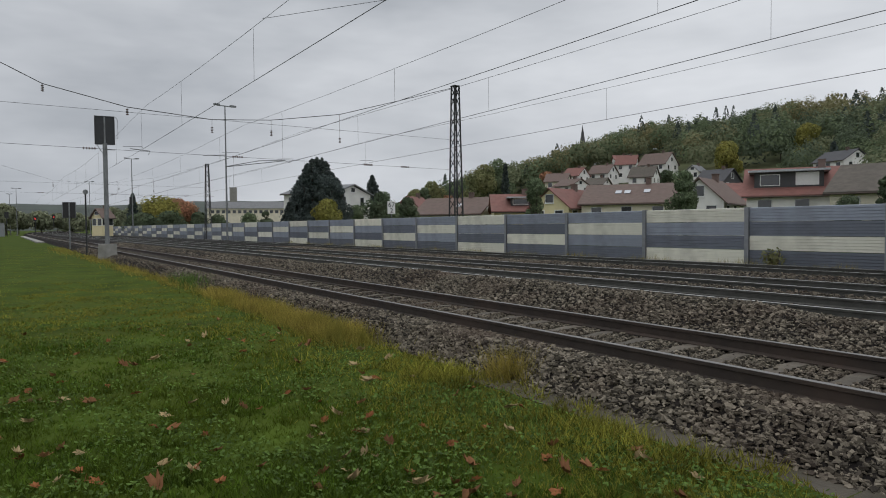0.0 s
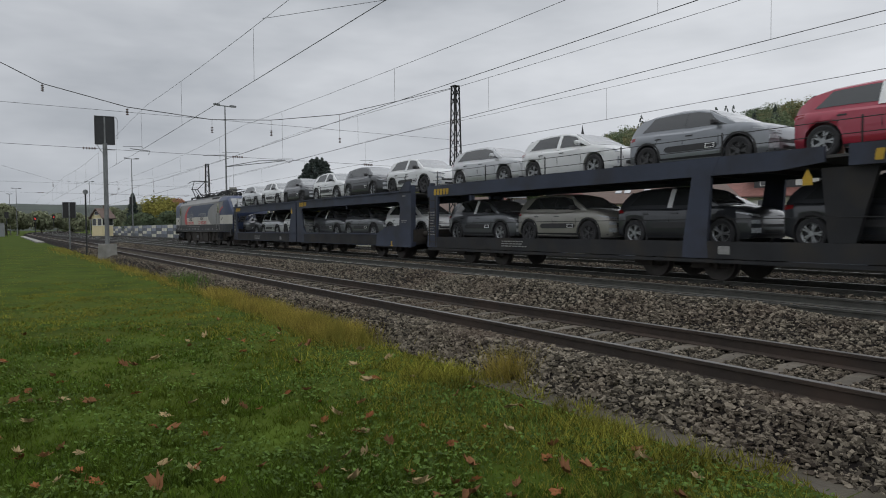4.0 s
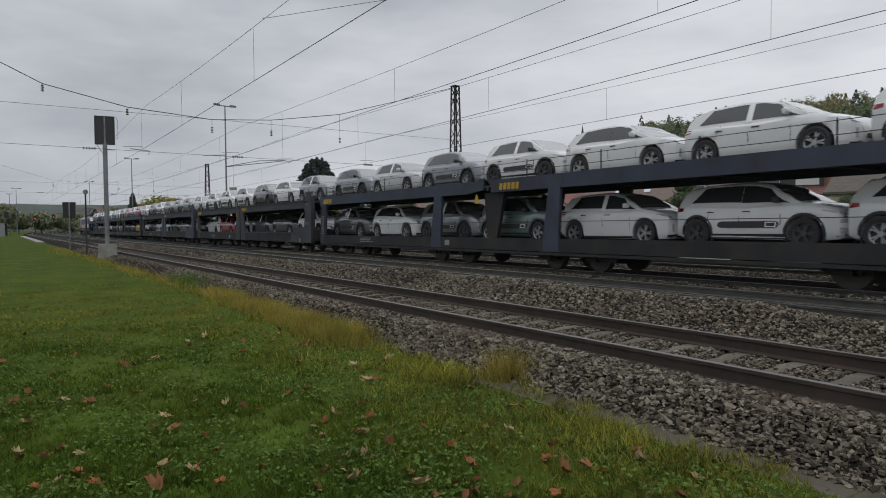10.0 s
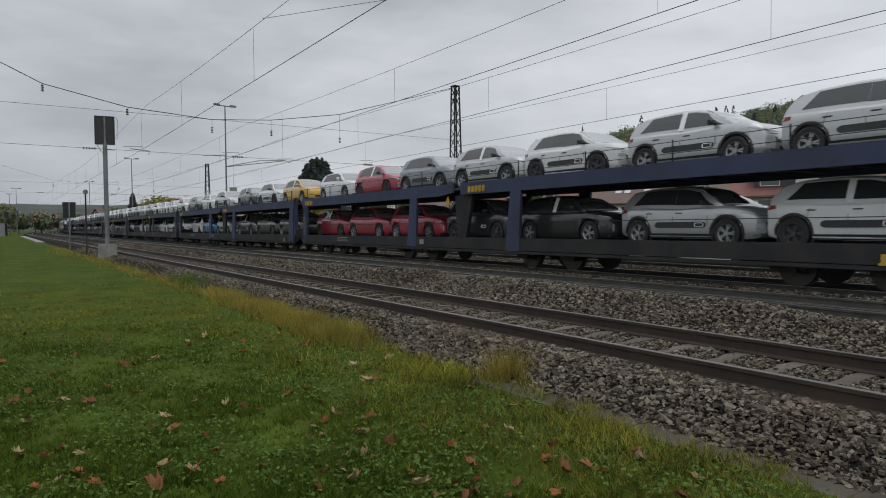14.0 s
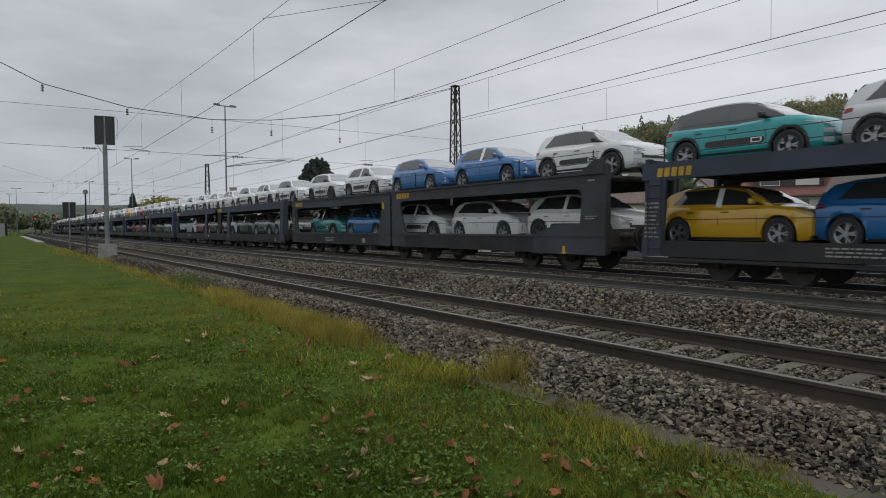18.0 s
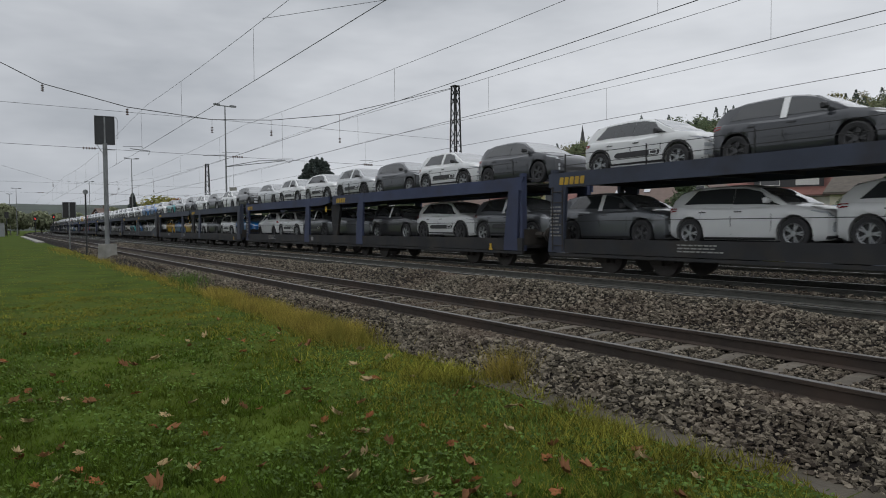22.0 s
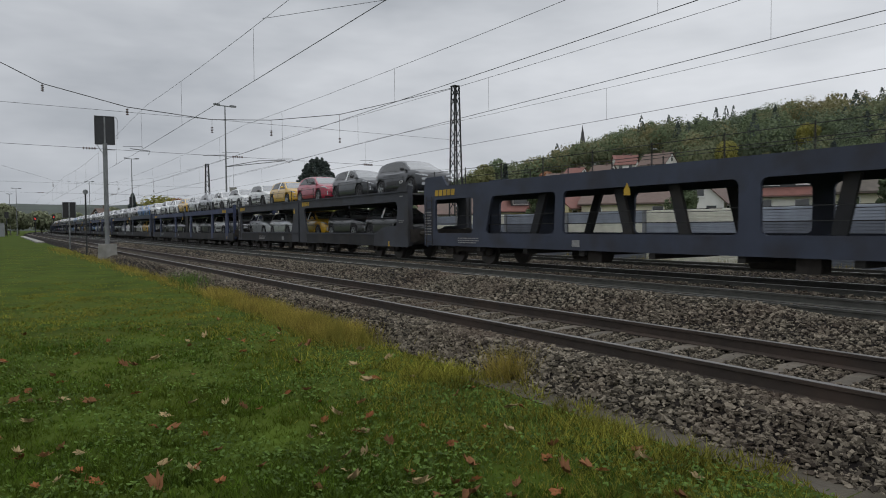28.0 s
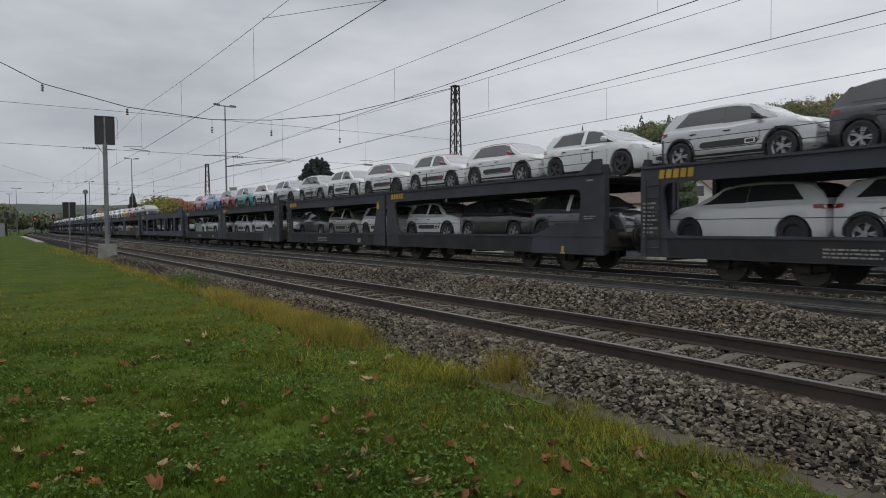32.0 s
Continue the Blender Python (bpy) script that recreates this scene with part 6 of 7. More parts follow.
def make_loco():
    loco = tagged(new("electric_locomotive"), "electric locomotive in grey, navy and cream with a red curved stripe", "locomotive")
    ends = [0.55, 0.59, 0.65, 0.74, 0.85, 1.0, 1.15, 1.3, 1.45, 1.6, 1.8, 2.2, 2.6, 3.2]
    for name, xs, paint in (("cab", ends, M_LNAVY), ("body", [3.2, 6, 9.5, 13, 15.78], M_LGREY), ("cab", [18.98 - x for x in ends[::-1]], M_LNAVY)):
        me = Build().loft([loco_ring(x) for x in xs]).mesh(name, paint, True)
        me.set_sharp_from_angle(angle=radians(30))
        part(name, me, loco, "navy driver's cab" if name == "cab" else "")

    def strip(name, xs, z0, z1, material, label):
        for s in (-1, 1):
            rows = []
            for x in xs:
                e = min(x - 0.55, 18.43 - x)
                y = s * (1.49 - 0.27 * max(0.0, 1 - e / 1.5) ** 2)
                rows.append([(x, y, z0), (x, y + s * 0.007, z0), (x, y + s * 0.007, z1), (x, y, z1)])
            part(name, Build().loft(rows).mesh(name, material), loco, label)

    strip("frame_band", [0.58, 0.7, 0.85, 1.0, 1.25, 1.5, 2.0, 16.98, 17.48, 17.73, 17.98, 18.13, 18.28, 18.4], 1.06, 1.58, M_LFRAME, "dark frame edge")
    strip("cab_stripe", [0.58, 0.7, 0.85, 1.0, 1.25, 1.5, 2.0, 3.08], 1.6, 2.24, M_LWHITE, "cream cab side")
    strip("cab_stripe", [16.05, 16.98, 17.48, 17.73, 17.98, 18.13, 18.28, 18.4], 1.6, 2.24, M_LWHITE, "cream cab side")
    def panel(name, poly, material, label, far=True):
        for s in (-1, 1):
            part(name, Build().prism(poly, *sorted((s * 1.486, s * 1.496))).mesh(name, material), loco, label)

    def arc(cx, cz, rx, rz, a0, a1, n=10):
        return [(cx + rx * math.cos(radians(a0 + (a1 - a0) * k / n)), cz + rz * math.sin(radians(a0 + (a1 - a0) * k / n))) for k in range(n + 1)]

    panel("upper_band", [(7.6, 3.12)] + arc(7.9, 2.2, 2.1, 0.92, 100, 180) + [(12.6, 2.2)] + arc(15.4, 2.2, 2.8, 0.92, 180, 98) + [(15.0, 3.12)], M_LNAVY, "navy upper band")
    panel("lower_band", [(5.75, 2.195), (5.8, 1.95), (5.95, 1.60), (13.55, 1.60), (12.9, 1.95), (12.62, 2.195)], M_LWHITE, "cream lower band")
    outer, inner = arc(7.9, 2.1, 2.95, 1.05, 103, 225), arc(8.1, 2.15, 2.4, 0.97, 103, 222)
    outer = [(x, max(1.6, z)) for x, z in outer]
    inner = [(x, max(1.6, z)) for x, z in inner]
    panel("red_stripe", outer + inner[::-1], M_LRED, "red curved stripe")
    o2, i2 = arc(17.5, 1.95, 1.85, 0.98, 110, 195), arc(17.6, 1.95, 1.72, 0.90, 110, 195)
    panel("red_stripe", o2 + i2[::-1], M_LRED, "thin red curved stripe")
    panel("cab_panel", [(16.03, 2.245), (16.06, 3.2), (16.98, 3.2)] + [p for p in o2 if p[1] > 2.25 and p[0] > 16.03], M_LGREY, "grey cab side above the red stripe")
    for x in (3.1, 15.4):
        for s in (-1, 1):
            d = part("cab_door", Build().box(x, x + 0.62, *sorted((s * 1.49, s * 1.505)), 1.58, 3.2).mesh("cab_door", M_LGREY), loco)
            part("door_window", Build().box(x + 0.1, x + 0.52, *sorted((s * 1.5, s * 1.512)), 2.42, 3.08).mesh("door_window", M_YGLASS), d, "yellowish reflecting glass")
            for dx in (-0.05, 0.67):
                part("grab_rail", Build().tube((x + dx, s * 1.55, 1.3), (x + dx, s * 1.55, 2.6), 0.02, 6).mesh("grab_rail", M_LABELW), d)
            part("step", Build().box(x + 0.02, x + 0.6, *sorted((s * 1.28, s * 1.48)), 0.55, 0.6).box(x + 0.02, x + 0.6, *sorted((s * 1.30, s * 1.48)), 0.85, 0.9).box(x, x + 0.03, *sorted((s * 1.28, s * 1.48)), 0.5, 1.1).box(x + 0.59, x + 0.62, *sorted((s * 1.28, s * 1.48)), 0.5, 1.1).mesh("step", M_LFRAME), loco)
    for e, sg in ((0.55, 1), (18.43, -1)):
        for s in (-1, 1):
            rows = []
            for d in (0.07, 0.14, 0.22, 0.34, 0.46, 0.60):
                z = curve([(0.0, 2.36), (0.06, 2.50), (0.20, 2.76), (0.62, 3.38), (0.95, 3.57), (1.6, 3.62)], d)
                w = (1.49 - 0.27 * max(0.0, 1 - d / 1.5) ** 2) * 0.86
                rows.append([(e + sg * (d - 0.02), s * y * w, z + 0.035 - 0.04 * max(0.0, y - 0.8)) for y in (0.03, 0.4, 0.8, 1.0)])
            part("windscreen", shell(Build(), rows, (sg * 0.03, 0, -0.02)).mesh("windscreen", M_SCREEN), loco, "sloping cab windscreen pane")
            part("light_cluster", Build().prism([(0.72, 1.72), (1.17, 1.62), (1.20, 2.16), (0.86, 2.20)] if s > 0 else [(-0.72, 1.72), (-1.17, 1.62), (-1.20, 2.16), (-0.86, 2.20)], *sorted((e - sg * 0.025, e + sg * 0.14)), "x").mesh("light_cluster", M_BLACK), loco, "black angular lamp surround")
        part("wiper", Build().tube((e + sg * 0.02, -0.2, 2.60), (e + sg * 0.30, -0.62, 2.98), 0.018, 5).tube((e + sg * 0.02, 0.75, 2.60), (e + sg * 0.30, 0.33, 2.98), 0.018, 5).mesh("wiper", M_BLACK), loco)
        for z in (1.80, 1.94, 2.08):
            part("nose_bar", Build().box(*sorted((e - sg * 0.035, e + sg * 0.05)), -0.70, 0.70, z - 0.012, z + 0.012).mesh("nose_bar", M_LABELW), loco, "pale bar across the nose grille")
        part("nose_band", Build().box(*sorted((e - sg * 0.01, e + sg * 0.1)), -1.16, 1.16, 1.60, 2.24).mesh("nose_band", M_LNAVY), loco, "dark navy nose band")
        part("nose_grille", Build().box(*sorted((e - sg * 0.02, e + sg * 0.1)), -0.72, 0.72, 1.70, 2.16).mesh("nose_grille", M_BLACK), loco)
        for y in (-0.95, 0.95):
            part("headlight", Build().tube((e - sg * 0.04, y, 1.88), (e + sg * 0.1, y, 1.88), 0.11, 12).mesh("headlight", M_LAMP), loco, "round headlight")
            part("buffer", ME_BUFFER, loco, m=pose(e + sg * 0.05, y * 0.92, 1.03, 0, 0, 180 if sg > 0 else 0))
        part("bumper_beam", Build().box(*sorted((e, e + sg * 0.25)), -1.35, 1.35, 0.82, 1.25).mesh("bumper_beam", M_LFRAME), loco)
        part("snow_plough", Build().prism([(e + sg * 0.15, 0.2), (e + sg * 0.3, 0.2), (e + sg * 0.45, 0.7), (e + sg * 0.2, 0.7)], -1.15, 1.15).mesh("snow_plough", M_BOGIE), loco)
    part("underframe", Build().box(1.0, 17.98, -1.15, 1.15, 0.72, 1.05).box(6.6, 12.4, -1.25, 1.25, 0.28, 1.02).mesh("underframe", M_BOGIE), loco)
    for c in (4.5, 14.48):
        g = Build()
        for s in (-1, 1):
            g.prism([(c - 2.1, 0.45), (c - 0.6, 0.40), (c + 0.6, 0.40), (c + 2.1, 0.45), (c + 2.1, 0.75), (c - 2.1, 0.75)], *sorted((s * 1.0, s * 1.15)))
            for x in (c - 1.3, c + 1.3):
                g.box(x - 0.25, x + 0.25, *sorted((s * 1.0, s * 1.25)), 0.38, 0.72)
                for dx in (-0.42, 0.42):
                    g.tube((x + dx, s * 1.12, 0.45), (x + dx, s * 1.12, 1.0), 0.09, 8)
        part("bogie_frame", g.mesh("bogie_frame", M_BOGIE), loco)
        for x in (c - 1.3, c + 1.3):
            w = Build()
            for s in (-1, 1):
                w.tube((x, s * 0.68, 0.625), (x, s * 0.82, 0.625), 0.625, 26)
            w.tube((x, -1.0, 0.625), (x, 1.0, 0.625), 0.1, 8)
            part("wheelset", w.mesh("wheelset", M_WHEEL), loco)
    rnd = random.Random(17)
    for k in range(14):
        x, w = 2.3 + k * 1.05 + rnd.uniform(-0.2, 0.2), rnd.uniform(0.12, 0.5)
        part("frame_marking", Build().box(x, x + w, -1.506, -1.496, 1.20, 1.20 + rnd.uniform(0.04, 0.12)).mesh("frame_marking", M_LABELW), loco, "small white marking")
    for x0, x1, z0 in ((7.0, 8.1, 0.32), (8.25, 9.3, 0.36), (9.5, 10.4, 0.30), (10.6, 12.0, 0.34)):
        part("equipment_box", Build().box(x0, x1, -1.34, -1.2, z0, 0.98).box(x0 + 0.1, x0 + 0.3, -1.36, -1.34, z0 + 0.2, z0 + 0.42).mesh("equipment_box", M_BOGIE), loco)
    for x in (8.6, 9.0):
        part("cable_box", Build().box(x, x + 0.16, -1.37, -1.34, 0.55, 0.78).mesh("cable_box", M_LROOF), loco, "pale grey cover plate")
    roof = Build()
    roof.box(3.4, 15.6, -1.12, 1.12, 3.60, 3.70)
    part("roof", roof.mesh("roof", M_LROOF), loco)
    for x0, x1 in ((3.5, 4.9), (13.4, 15.3)):
        for s in (-1, 1):
            part("roof_vent", Build().box(x0, x1, *sorted((s * 1.05, s * 1.30)), 3.34, 3.58).mesh("roof_vent", M_LFRAME), loco)
    hv = Build()
    rnd = random.Random(3)
    x = 5.6
    while x < 15.8:
        y = rnd.choice((-0.7, -0.4, 0.3, 0.7))
        h = rnd.uniform(0.22, 0.42)
        hv.tube((x, y, 3.7), (x, y, 3.7 + h), 0.06, 8).tube((x, y, 3.72), (x, y, 3.78), 0.11, 8).tube((x, y, 3.84), (x, y, 3.90), 0.11, 8)
        x += rnd.uniform(0.35, 0.7)
    hv.line([(5.6, -0.5, 4.02), (8.5, -0.5, 4.08), (11.5, -0.4, 4.05), (15.0, -0.4, 4.10)], 0.03, 6)
    hv.line([(5.6, 0.3, 4.0), (9.5, 0.4, 4.1), (13.0, 0.3, 4.05)], 0.025, 6).box(9.2, 10.0, -0.5, 0.2, 3.7, 3.98).box(11.2, 12.1, -0.6, 0.5, 3.7, 3.92)
    for y, z0 in ((-0.75, 4.0), (0.0, 4.12), (0.6, 4.02)):
        pts, x = [], 5.4
        while x < 16.0:
            pts.append((x, y + rnd.uniform(-0.12, 0.12), z0 + rnd.choice((-0.14, 0.0, 0.05, 0.1))))
            x += rnd.uniform(0.3, 0.9)
        hv.line(pts, 0.028, 6)
    part("roof_gear", hv.mesh("roof_gear", M_LFRAME), loco, "dark insulators and busbars")
    pan = Build()
    for y in (-0.45, 0.45):
        pan.tube((4.05, y * 0.7, 4.0), (2.35, y * 0.5, 4.82), 0.045, 6).tube((2.35, y * 0.5, 4.82), (4.15, y, 5.42), 0.03, 6)
    pan.tube((4.3, 0, 4.0), (2.5, 0, 4.74), 0.03, 6).tube((2.35, -0.3, 4.82), (2.35, 0.3, 4.82), 0.04, 6)
    for x in (3.95, 4.5):
        pan.line([(x, -0.95, 5.22), (x, -0.75, 5.38), (x, -0.5, 5.44), (x, 0.5, 5.44), (x, 0.75, 5.38), (x, 0.95, 5.22)], 0.025, 6)
    pan.box(3.6, 5.6, -0.6, -0.52, 3.92, 4.0).box(3.6, 5.6, 0.52, 0.6, 3.92, 4.0).box(3.6, 3.7, -0.6, 0.6, 3.92, 4.0).box(5.5, 5.6, -0.6, 0.6, 3.92, 4.0)
    for x in (3.65, 5.55):
        for y in (-0.56, 0.56):
            pan.tube((x, y, 3.68), (x, y, 3.93), 0.07, 8)
    part("pantograph", pan.mesh("pantograph", M_STEEL), loco, "raised pantograph")
    fold = Build()
    fold.box(12.6, 15.9, -0.5, -0.44, 3.98, 4.05).box(12.6, 15.9, 0.44, 0.5, 3.98, 4.05).line([(15.9, -0.95, 3.98), (15.9, -0.7, 4.12), (15.9, 0.7, 4.12), (15.9, 0.95, 3.98)], 0.025, 6)
    fold.line([(12.7, 0, 4.08), (16.2, 0, 4.12)], 0.04, 6).box(12.7, 14.6, -0.6, -0.52, 3.86, 3.94).box(12.7, 14.6, 0.52, 0.6, 3.86, 3.94)
    for x in (12.8, 14.5):
        for y in (-0.56, 0.56):
            fold.tube((x, y, 3.66), (x, y, 3.9), 0.07, 8)
    part("pantograph", fold.mesh("pantograph", M_STEEL), loco, "folded pantograph")
    face = Matrix.Rotation(radians(90), 4, "X")
    for text, x, z, size, m_text in (("spolocná", 5.95, 2.28, 0.44, M_LABELW), ("cesta", 6.55, 1.94, 0.40, M_LFRAME), ("k úspechu", 5.85, 1.63, 0.42, M_LRED),
                                     ("a common", 9.85, 2.26, 0.42, M_LABELW), ("road", 10.3, 1.94, 0.42, M_LFRAME), ("to success", 9.8, 1.63, 0.44, M_LRED)):
        lettering(text, size * 1.15, m_text, Matrix.Translation((x, -1.5, z)) @ face, loco, "painted slogan")
    part("accent", Build().prism([(7.40, 2.65), (7.48, 2.58), (7.56, 2.65), (7.52, 2.67), (7.48, 2.62), (7.44, 2.67)], -1.502, -1.497).mesh("accent", M_LABELW), loco, "accent over a letter")
    part("emblem", Build().prism([(16.45, 1.92), (16.75, 2.06), (17.05, 2.06), (16.75, 2.0), (16.62, 1.92), (16.8, 1.84)], -1.502, -1.495).mesh("emblem", M_LFRAME), loco, "small dark emblem")
    part("emblem", Build().prism([(2.3, 1.92), (2.5, 2.06), (2.8, 2.06), (2.55, 2.0), (2.45, 1.92), (2.6, 1.84)], -1.502, -1.495).mesh("emblem", M_LFRAME), loco, "small dark emblem")
    part("lettering", bars(5.0, 0.08, 1, 21, M_LABELW), loco, "small white lettering", m=Matrix.Translation((6.0, -1.499, 1.40)))
    return loco


MOVERS.append((make_loco(), -4.7, 0.0, 0.0))


# ---- grass, weeds, fallen leaves ----
def blade_mesh(rng, x, y, h, w, lean, material, name):
    """Grass blades: a narrow triangle each."""
    n = len(x)
    a = rng.uniform(0, 6.283, n)
    dx, dy = np.cos(a) * w, np.sin(a) * w
    lx, ly = rng.normal(0, 1, n) * lean * h, rng.normal(0, 1, n) * lean * h
    z = np.full(n, GROUND - 0.01)
    v = np.stack([np.stack([x - dx, y - dy, z], 1), np.stack([x + dx, y + dy, z], 1), np.stack([x + lx, y + ly, z + h], 1)], 1).reshape(-1, 3)
    return joined(name, v, np.arange(3 * n).reshape(-1, 3), material)


def build_grass():
    rng = np.random.default_rng(4)
    n = 740000
    az = np.radians(rng.uniform(-6, 82, n))
    d = 2.2 + 66 * rng.uniform(0, 1, n) ** 2.5
    tuft = rng.integers(0, n // 14, n)
    tuft_h = rng.uniform(0.45, 1.5, n // 14)
    az, d = az[tuft], d[tuft]
    spread = 0.012 + 0.004 * d
    x, y = -d * np.cos(az) + rng.normal(0, 1, n) * spread, d * np.sin(az) + rng.normal(0, 1, n) * spread
    edge = np.where(x > -4.4, 4.38, 4.72) + 0.10 * np.sin(x * 1.7) + 0.12 * np.sin(x * 4.3 + 1)
    keep = (y < edge) & (rng.uniform(0, 1, n) < np.clip((d - 2.2) / 1.3, 0.0, 1.0) ** 0.6)
    x, y, d, tuft = x[keep], y[keep], d[keep], tuft[keep]
    h = rng.uniform(0.025, 0.075, len(x)) * tuft_h[tuft] * (1 + 0.5 * np.sin(x * 2.1) * np.sin(y * 2.7)) * (1 + 0.6 * (y > 3.9))
    h *= np.clip(1.25 - d / 26, 0.22, 1)
    w = 0.0020 + 0.0006 * d
    # the lawn goes on round the camera's stand
    m = 240000
    a2, d2 = rng.uniform(0, 2 * np.pi, m), 7 * np.sqrt(rng.uniform(0, 1, m))
    x2, y2 = -d2 * np.cos(a2), d2 * np.sin(a2)
    out = (y2 < 4.3) & ((d2 < 3.3) | ((a2 > np.radians(80)) & (a2 < np.radians(355))))
    x, y, d = np.concatenate([x, x2[out]]), np.concatenate([y, y2[out]]), np.concatenate([d, d2[out]])
    h, w = np.concatenate([h, rng.uniform(0.02, 0.08, out.sum())]), np.concatenate([w, np.full(out.sum(), 0.008)])
    far = (d + rng.normal(0, 1.6, len(d)) > 13) | (y + rng.normal(0, 0.45, len(d)) > 3.1)
    for name, pick, material, label in (("lawn", ~far, M_BLADE, "short green lawn grass strewn with leaves"), ("dry_lawn", far, M_BLADE_FAR, "yellower lawn grass further along the line")):
        tagged(new(name, blade_mesh(rng, x[pick], y[pick], h[pick], w[pick], 0.55, material, name)), label, "grass", kind="stuff")
    # taller dry growth along the edge of the ballast
    xs, ys, hs = [], [], []
    for cx, cy, rx, ry, m, hh in ((-9.6, 4.35, 0.8, 0.38, 4200, 0.30), (-11.2, 4.4, 1.0, 0.35, 4400, 0.28), (-13.6, 4.5, 1.6, 0.35, 5200, 0.27), (-16.8, 4.6, 1.6, 0.35, 4000, 0.25), (-5.9, 4.75, 0.32, 0.2, 700, 0.40),
                                  (-22.5, 4.5, 3.5, 0.4, 1200, 0.2), (-30, 4.4, 5, 0.5, 1000, 0.22), (-42, 4.4, 7, 0.6, 800, 0.25), (-60, 4.0, 12, 0.9, 700, 0.25), (-5.0, 5.05, 0.2, 0.12, 120, 0.25)):
        xs.append(rng.normal(cx, rx * 0.5, m))
        ys.append(np.minimum(rng.normal(cy, ry * 0.5, m), 5.3))
        hs.append(rng.uniform(0.3, 1.15, m) * hh)
    x, y, h = np.concatenate(xs), np.concatenate(ys), np.concatenate(hs)
    tagged(new("dry_weeds", blade_mesh(rng, x, y, h, 0.0026 + 0.00020 * np.abs(x), 0.42, M_DRY, "dry_weeds")), "yellow-brown dry weeds along the ballast edge", "weeds", kind="stuff")
    x = np.concatenate([rng.normal(cx, 0.7, 260) for cx in (-20.4, -21.8)] + [rng.normal(cx, 0.25, 160) for cx in (-5.2, -4.6, -3.9)])
    y = np.concatenate([rng.normal(4.75, 0.22, 520), rng.normal(3.85, 0.25, 480)])
    h = rng.uniform(0.06, 0.24, len(x)) * np.where(x > -10, 0.55, 2.1)
    tagged(new("green_weeds", blade_mesh(rng, x, y, h, 0.007 + 0.0002 * np.abs(x), 0.5, M_WEED, "green_weeds")), "leafy green weeds among the grass", "weeds", kind="stuff")
    # clover and other low broad leaves in the lawn
    n = 70000
    az, d = np.radians(rng.uniform(-4, 75, n)), 2.6 + 16 * rng.uniform(0, 1, n) ** 1.5
    x, y = -d * np.cos(az), d * np.sin(az)
    patch = np.sin(x * 2.3 + 1.7 * np.sin(y * 1.9)) + np.sin(y * 3.1 + 2.0 * np.sin(x * 1.3)) + rng.normal(0, 0.7, n)
    keep = (y < 4.3) & (patch > -0.5)
    c = np.stack([x, y, GROUND + rng.uniform(0.015, 0.06, n)], 1)[keep]
    tilt = rng.normal(0, 0.35, (len(c), 3)) + [0.0, 0.0, 1.0]
    v, f = cards(c, 0.019, rng, tilt)
    tagged(new("clover", joined("clover", v, f, M_WEED)), "low broad-leaved clover growing in the lawn", "weeds", kind="stuff")
    x = rng.uniform(-60, -10, 5200)
    y = rng.normal(21.3, 0.22, 5200)
    h = rng.uniform(0.12, 0.42, 5200) * (0.5 + 0.5 * np.sin(x * 0.8) ** 2)
    ob = tagged(new("barrier_weeds", blade_mesh(rng, x, y, h + 0.1, 0.012, 0.2, M_DRY, "barrier_weeds")), "dry grass growing along the foot of the noise barrier", "weeds", kind="stuff")
    ob.location.z = 0.12
    c = rng.normal(size=(200, 3)) * [0.17, 0.1, 0.16] + [-12.75, 21.6, 0.12]
    v, f = cards(c, 0.07, rng)
    bush = tagged(new("shrub"), "small green shrub at the foot of the noise barrier", "shrub")
    part("foliage", joined("foliage", v, f, M_LEAF["O"]), bush)
    part("stems", Build().tube((-12.6, 21.55, -0.3), (-12.5, 21.55, 0.4), 0.02, 5).tube((-12.6, 21.55, -0.3), (-12.9, 21.5, 0.3), 0.015, 5).mesh("stems", M_BARK), bush)


build_grass()
M_MAPLE = [mat("fallen_leaf_brown", (0.23, 0.112, 0.055), 0.85, var=0.3, scale=14, each=0.35, spec=0.1, thin=0.2), mat("fallen_leaf_orange", (0.26, 0.105, 0.045), 0.85, var=0.3, scale=14, each=0.3, spec=0.1, thin=0.2),
           mat("fallen_leaf_pale", (0.36, 0.27, 0.15), 0.85, var=0.25, scale=14, each=0.3, spec=0.1, thin=0.2)]


def leaf_meshes():
    """Lobed leaves, curled up at the tips."""
    out = []
    rnd = random.Random(2)
    for k in range(9):
        pts = []
        lobes = ((0, 0.55), (18, 0.78), (36, 0.62), (58, 1.0), (76, 0.74), (90, 1.05), (104, 0.74), (122, 1.0), (144, 0.62), (162, 0.78), (180, 0.55), (225, 0.5), (270, 0.3), (315, 0.5))
        curl, bendy, fold = rnd.uniform(0.1, 0.5), rnd.uniform(-0.3, 0.55), rnd.uniform(0.2, 0.8)
        for a, r in lobes:
            r *= 0.095 * rnd.uniform(0.8, 1.15)
            x, y = r * math.cos(radians(a)), r * math.sin(radians(a))
            pts.append((x * (1 - 0.45 * fold), y, 0.012 + curl * r * r / 0.075 + bendy * abs(x) * 0.7 + rnd.uniform(-0.012, 0.018)))
        n = len(pts)
        vs = pts + [(0, 0.01, 0.008)] + [(x, y, z - 0.002) for x, y, z in pts] + [(0, 0.01, 0.006)]
        fs = [(i, (i + 1) % n, n) for i in range(n)] + [(n + 1 + (i + 1) % n, n + 1 + i, 2 * n + 1) for i in range(n)]
        b = Build().add(vs, fs).tube((0, -0.01, 0.01), (0.01, -0.07, 0.015), 0.002, 4)
        out.append(b.mesh("fallen_leaf", M_MAPLE[k % 3]))
    return out


